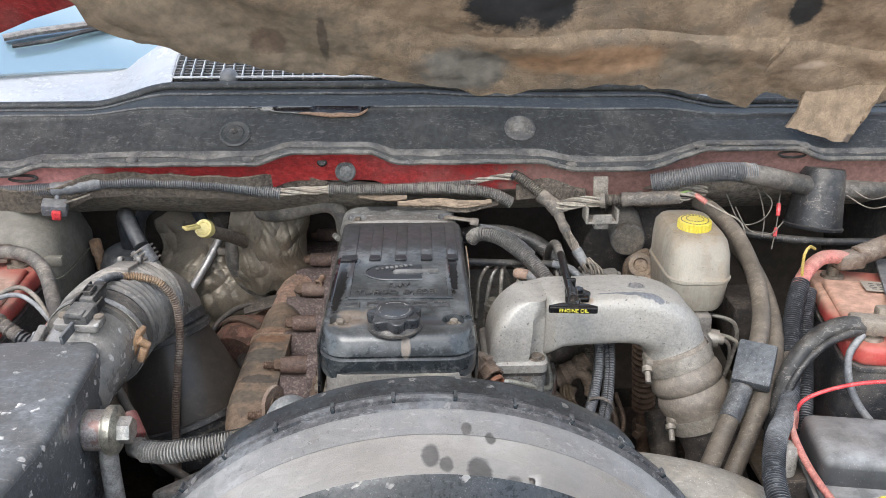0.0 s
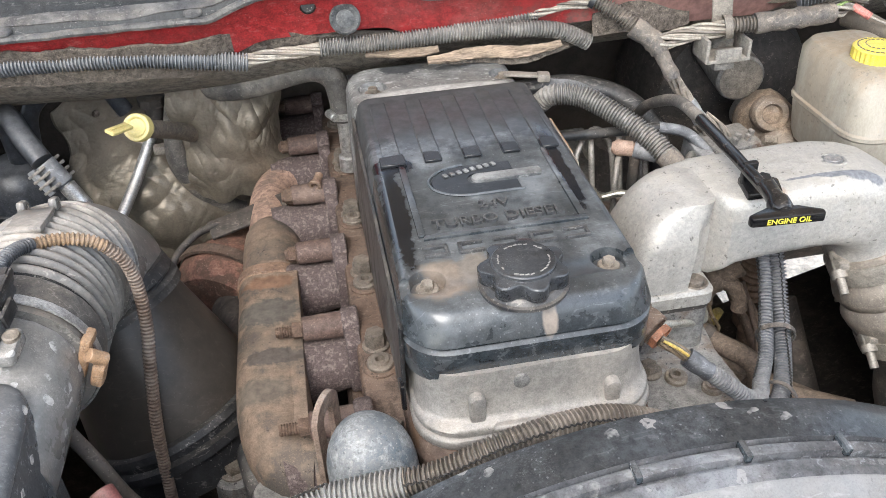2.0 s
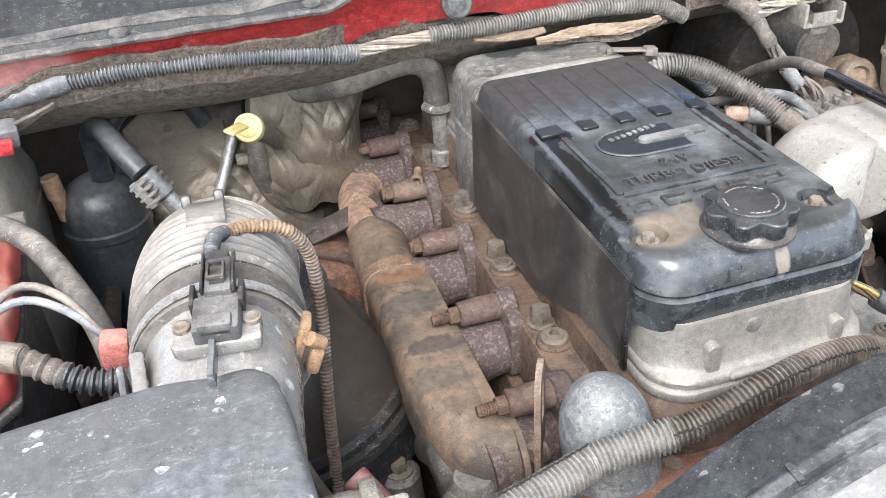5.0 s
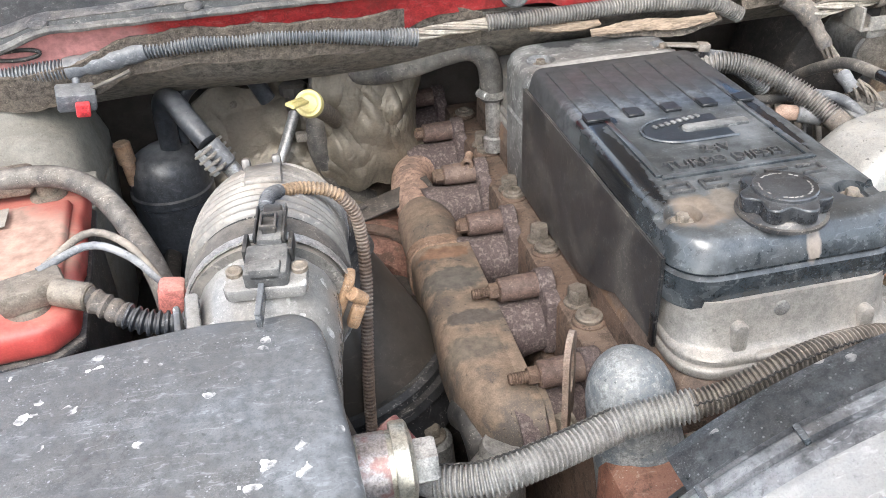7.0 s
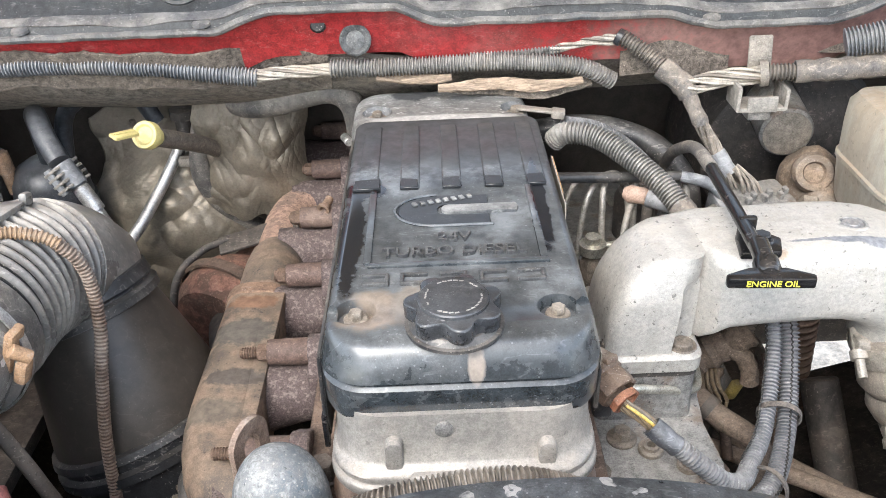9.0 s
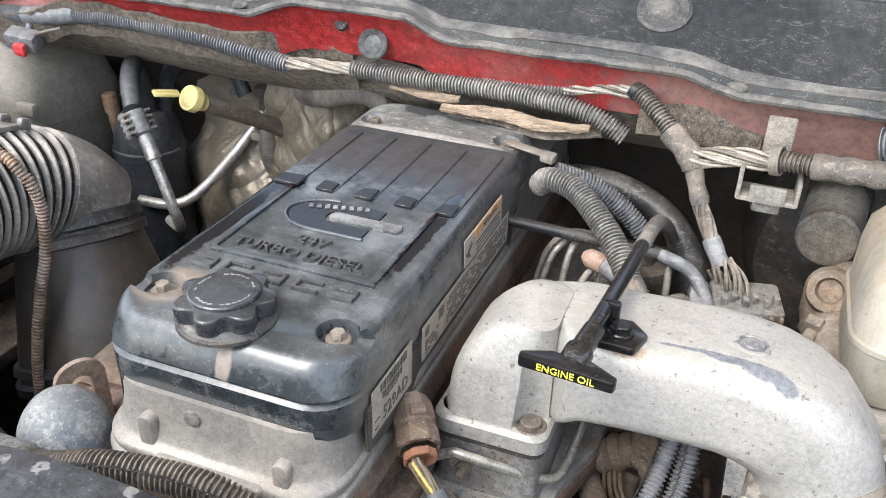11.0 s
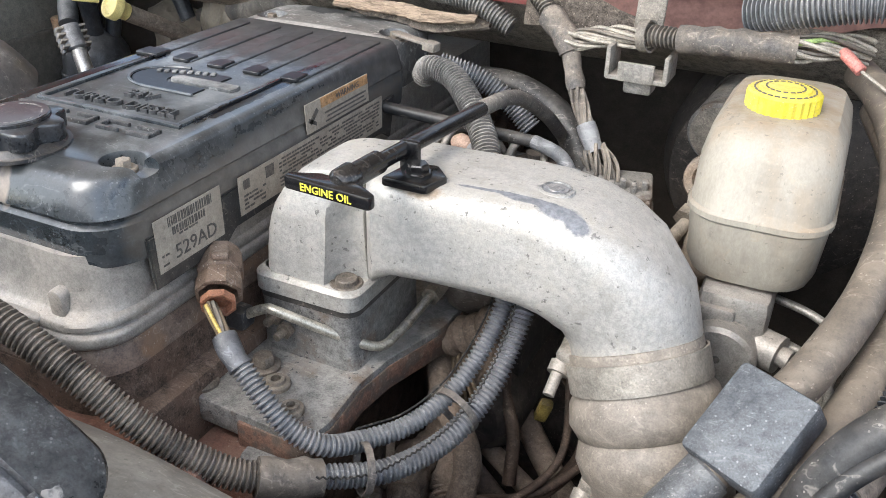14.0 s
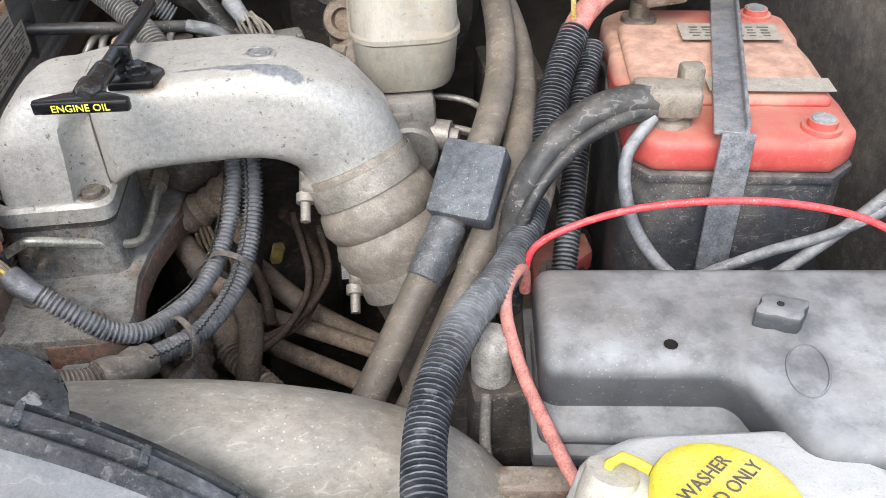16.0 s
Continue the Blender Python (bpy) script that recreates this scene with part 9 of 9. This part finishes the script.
solo("harness_bracket", merge(lump((0.19, 1.035, 1.02), (0.018, 0.026, 0.03), 3, 0.3), lump((0.215, 1.06, 1.0), (0.024, 0.02, 0.034), 8, 0.3), block((0.178, 1.022, 1.035), (0.008, 0.03, 0.03), 0.002, rot=(20, 10, 30))), rod_tan, "grimy tan bracket and tape cluster on the harness", "bracket")
solo("trunk_loom", sweep(spline([(0.225, 1.11, 1.10), (0.212, 1.085, 1.06), (0.197, 1.05, 1.03), (0.20, 1.0, 1.01), (0.222, 0.965, 0.98), (0.23, 0.95, 0.9)], 0.005), lambda i, c: 0.0135 * (1 + 0.14 * math.sin(i * 1.9) + 0.08 * math.sin(i * 4.7)), 14), tape_brown, "ragged brown taped wiring trunk hanging low", "wiring loom", "looms")
tg = thing("lower_hose", (0.17, 1.12, 1.12), "brown dusty hose low beside the block", "hose", "hoses")
part("hose", hose([(0.17, 1.12, 1.12), (0.21, 1.06, 1.09), (0.25, 1.02, 1.07), (0.24, 1.0, 1.0), (0.21, 1.02, 0.92)], 0.011, 16), tape_brown, tg)
part("clamp", ring_band((0.21, 1.06, 1.09), (0.25, 1.02, 1.07), 0.0112, 0.010), dark_steel, tg)
lj = thing("lower_loom", (0.225, 1.09, 1.12), "brown taped wiring junction with ribbed branches below the horn", "wiring loom", "looms")
part("stub", corrugated([(0.178, 1.09, 1.110), (0.192, 1.09, 1.118), (0.206, 1.09, 1.128)], 0.0125, 0.0052), conduit_dusty, lj)
part("wrap", sweep(spline([(0.200, 1.09, 1.124), (0.222, 1.09, 1.138), (0.250, 1.09, 1.158)], 0.004), lambda i, c: 0.0150 * (1 + 0.10 * math.sin(i * 1.9) + 0.05 * math.sin(i * 5.3)), 16), tape_brown, lj, "brown cloth tape wrap")
part("branch", sweep(spline([(0.226, 1.085, 1.142), (0.240, 1.078, 1.138), (0.248, 1.074, 1.124), (0.250, 1.072, 1.108)], 0.003), lambda i, c: 0.0085 * (1 + 0.08 * math.sin(i * 2.1)), 14), tape_brown, lj)
part("upper_branch", corrugated([(0.245, 1.092, 1.155), (0.252, 1.10, 1.185), (0.252, 1.11, 1.22)], 0.0085), conduit_dusty, lj)
for k in range(4):
    part("bare_wire", hose([(0.206 + 0.004 * k, 1.085, 1.125), (0.209 + 0.005 * k, 1.08, 1.10), (0.214 + 0.007 * k, 1.078, 1.078), (0.211 + 0.004 * k, 1.08, 1.052), (0.204 + 0.003 * k, 1.085, 1.03)], 0.0019, 8), wire_brown, lj)
lp = thing("lift_pump", (0.20, 1.12, 1.14), "grimy brown cast fuel pump body under the horn", "fuel pump")
part("body", lump((0.207, 1.125, 1.165), (0.030, 0.028, 0.032), 4, 0.16), cast_brown, lp)
part("cap", lathe((0.207, 1.118, 1.185), (0.205, 1.095, 1.26), [(0, 0.024), (0.006, 0.025), (0.012, 0.021), (0.016, 0.010), (0.018, 0.0)], 24, 0, False), cast_brown, lp)
part("union", lathe((0.226, 1.108, 1.178), (0.25, 1.09, 1.186), [(0, 0.009), (0.010, 0.009), (0.010, 0.006), (0.018, 0.006)], 6), bolt_steel, lp)
part("foot", block((0.202, 1.130, 1.115), (0.036, 0.034, 0.07), 0.006), cast_brown, lp)
solo("injection_pump", merge(lathe((0.20, 1.12, 1.02), (0.20, 1.32, 1.02), [(0, 0.035), (0.02, 0.05), (0.12, 0.05), (0.14, 0.04), (0.2, 0.04)], 28), block((0.21, 1.2, 1.07), (0.06, 0.09, 0.05), 0.008)), dark_steel, "grimy dark fuel injection pump below the intake", "pump")
solo("taped_harness", sweep(spline([(0.20, 0.95, 1.07), (0.225, 0.94, 1.02), (0.24, 0.95, 0.95), (0.25, 0.96, 0.85)], 0.006), lambda i, c: 0.012 * (1 + 0.12 * math.sin(i * 1.9)), 12), tape, "ragged taped harness hanging low", "wiring loom", "looms")
solo("yellow_tag", block((0.268, 1.145, 1.035), (0.012, 0.010, 0.024), 0.003, rot=(10, 15, 20)), surf("dull_yellow", (0.25, 0.19, 0.05), 0.6, dust=0.4), "dull yellow plug among the dark hoses", "connector")
solo("alternator", merge(lathe((0.25, 0.90, 0.88), (0.25, 1.05, 0.88), [(0, 0.05), (0.01, 0.07), (0.12, 0.07), (0.14, 0.05)], 32)), dark_steel, "dusty dark alternator beside the block", "alternator")
solo("steering_gear", merge(block((0.43, 1.02, 0.80), (0.12, 0.16, 0.14), 0.03), rod((0.43, 1.02, 0.72), (0.40, 1.22, 0.98), 0.022)), dark_steel, "grimy dark steering gear on the chassis rail", "steering gear")
solo("battery_tray", block((-0.62, 1.08, 1.03), (0.30, 0.36, 0.02), 0.006), dark_steel, "dark steel battery tray", "battery tray", "battery trays")
solo("battery_tray", block((0.67, 1.06, 1.018), (0.27, 0.32, 0.02), 0.006), dark_steel, "dark steel battery tray", "battery tray", "battery trays")
solo("inner_liner", block((-0.46, 1.15, 0.74), (0.5, 1.0, 0.02), 0.006, rot=(0, 16, 0)), bay_black, "dark plastic liner low beside the engine", "liner", "liners", kind="structure")
solo("inner_liner", block((0.50, 1.0, 0.74), (0.62, 0.98, 0.02), 0.006, rot=(0, -16, 0)), bay_black, "dark plastic liner low beside the engine", "liner", "liners", kind="structure")
solo("cab_floor", block((0, 2.45, 0.90), (1.9, 1.6, 0.46), 0.03), bay_black, "dark underside of the cab behind the firewall", "cab floor", kind="structure")
solo("wing_apron", block((0.60, 1.06, 1.02), (0.22, 0.44, 0.012), 0.003, rot=(0, -8, 0)), apron_dust, "dusty tan sheet metal apron under the battery", "apron panel", kind="structure")
# splash shields that close the bay low down
solo("splash_shield", block((0.66, 0.84, 0.86), (0.02, 1.3, 0.5), 0.006, rot=(0, -28, 0)), bay_black, "dark plastic splash shield beside the wheel", "splash shield", "shields", kind="structure")
solo("splash_shield", block((-0.66, 0.95, 0.86), (0.02, 1.3, 0.5), 0.006, rot=(0, 28, 0)), bay_black, "dark plastic splash shield beside the wheel", "splash shield", "shields", kind="structure")
solo("crossmember", block((0, 0.88, 0.70), (1.0, 0.30, 0.1), 0.02), dark_steel, "dusty dark steel crossmember under the engine", "crossmember")
solo("skid_plate", block((0, 1.35, 0.62), (1.0, 0.5, 0.02), 0.006), dark_steel, "dark steel plate under the engine", "plate")

# ---- labels on the cover's side ----
LX = CX + 0.0945 + 0.0037


def side_label(name, y0, y1, z0, z1, mat, label):
    return part(name, block((LX, (y0 + y1) / 2, (z0 + z1) / 2), (0.0006, y1 - y0, z1 - z0), 0), mat, cv, label)


def bars(y0, y1, z0, z1, rows, seed, fill=0.8, h=0.45):
    rng = random.Random(seed)
    out = []
    dz = (z1 - z0) / rows
    for r in range(rows):
        y = y0
        while y < y1 - 0.002:
            w = min(rng.uniform(0.002, 0.007), y1 - y)
            if rng.random() < fill:
                out.append(block((LX + 0.0005, y + w / 2, z0 + (r + 0.5) * dz), (0.0004, w, dz * h), 0))
            y += w + 0.0012
    return merge(*out)


def barcode(y0, y1, z0, z1, seed):
    """Row of thin upright bars of uneven width."""
    rng = random.Random(seed)
    out, y = [], y0
    while y < y1:
        w = rng.choice((0.0005, 0.0009, 0.0014))
        out.append(block((LX + 0.0005, y + w / 2, (z0 + z1) / 2), (0.0004, w, z1 - z0), 0))
        y += w + rng.choice((0.0006, 0.0010, 0.0013))
    return merge(*out)


lb_a = side_label("part_label", 0.9185, 0.9835, 1.2395, 1.2775, label_white, "worn white part label with printed number")
part("printing", merge(barcode(0.931, 0.974, 1.2688, 1.2755, 4), barcode(0.934, 0.966, 1.2620, 1.2675, 6), bars(0.940, 0.960, 1.2594, 1.2614, 1, 3, 0.9, 0.6), bars(0.922, 0.9285, 1.243, 1.252, 4, 5, 0.9, 0.6), text_mesh("529AD", 0.0145, 0.0002, Matrix.Translation((LX + 0.0006, 0.955, 1.2485)) @ Matrix.Rotation(radians(90), 4, "Z") @ Matrix.Rotation(radians(90), 4, "X"))), label_print, lb_a)
lb_b = side_label("data_label", 1.003, 1.209, 1.2445, 1.2745, label_white, "long worn engine data label with fine print")
part("printing", bars(1.052, 1.204, 1.248, 1.272, 8, 9), label_print, lb_b)
part("printing", bars(1.008, 1.034, 1.247, 1.260, 4, 10), label_print, lb_b)
part("badge", block((LX + 0.0005, 1.04, 1.267), (0.0004, 0.010, 0.009), 0.0), label_print, lb_b, "dark emblem shape")
part("badge", block((LX + 0.0005, 1.012, 1.267), (0.0004, 0.007, 0.007), 0.0), label_print, lb_b, "dark emblem shape")
lb_c = part("warning_label", block((CX + 0.0975, 1.139, 1.289), (0.0008, 0.095, 0.024), 0, rot=(0, -3, 0)), label_white, cv, "orange and white warning label")
part("header", block((CX + 0.0981, 1.149, 1.297), (0.0006, 0.072, 0.008), 0, rot=(0, -3, 0)), label_orange, lb_c, "orange warning band")
part("printing", merge(text_mesh("WARNING", 0.0075, 0.0002, Matrix.Translation((CX + 0.0987, 1.152, 1.2965)) @ Matrix.Rotation(radians(90), 4, "Z") @ Matrix.Rotation(radians(93), 4, "X")),
     *[block((CX + 0.0982, 1.150, 1.280 + 0.0036 * k), (0.0006, 0.064 - 0.006 * (k % 2), 0.0014), 0) for k in range(3)],
     block((CX + 0.0982, 1.102, 1.289), (0.0006, 0.014, 0.004), 0, rot=(40, 0, 0)), block((CX + 0.0982, 1.100, 1.285), (0.0006, 0.012, 0.003), 0, rot=(-30, 0, 0))), label_print, lb_c)
# dipstick bracket on the horn
db = thing("dipstick_bracket", (0.207, 1.014, 1.296), "black bracket bolted on the horn holding the dipstick", "bracket")
part("foot", outline_prism([(0.19, 1.0), (0.222, 1.0), (0.228, 1.02), (0.215, 1.034), (0.195, 1.03)], 1.296, 1.303, 0.002, 2), gloss_black, db)
part("upright", block((0.200, 1.022, 1.311), (0.014, 0.006, 0.022), 0.002), gloss_black, db)
part("bolt", hexbolt((0.210, 1.014, 1.303), (0, 0, 1), 0.007, 0.005, 0.009), gloss_black, db)
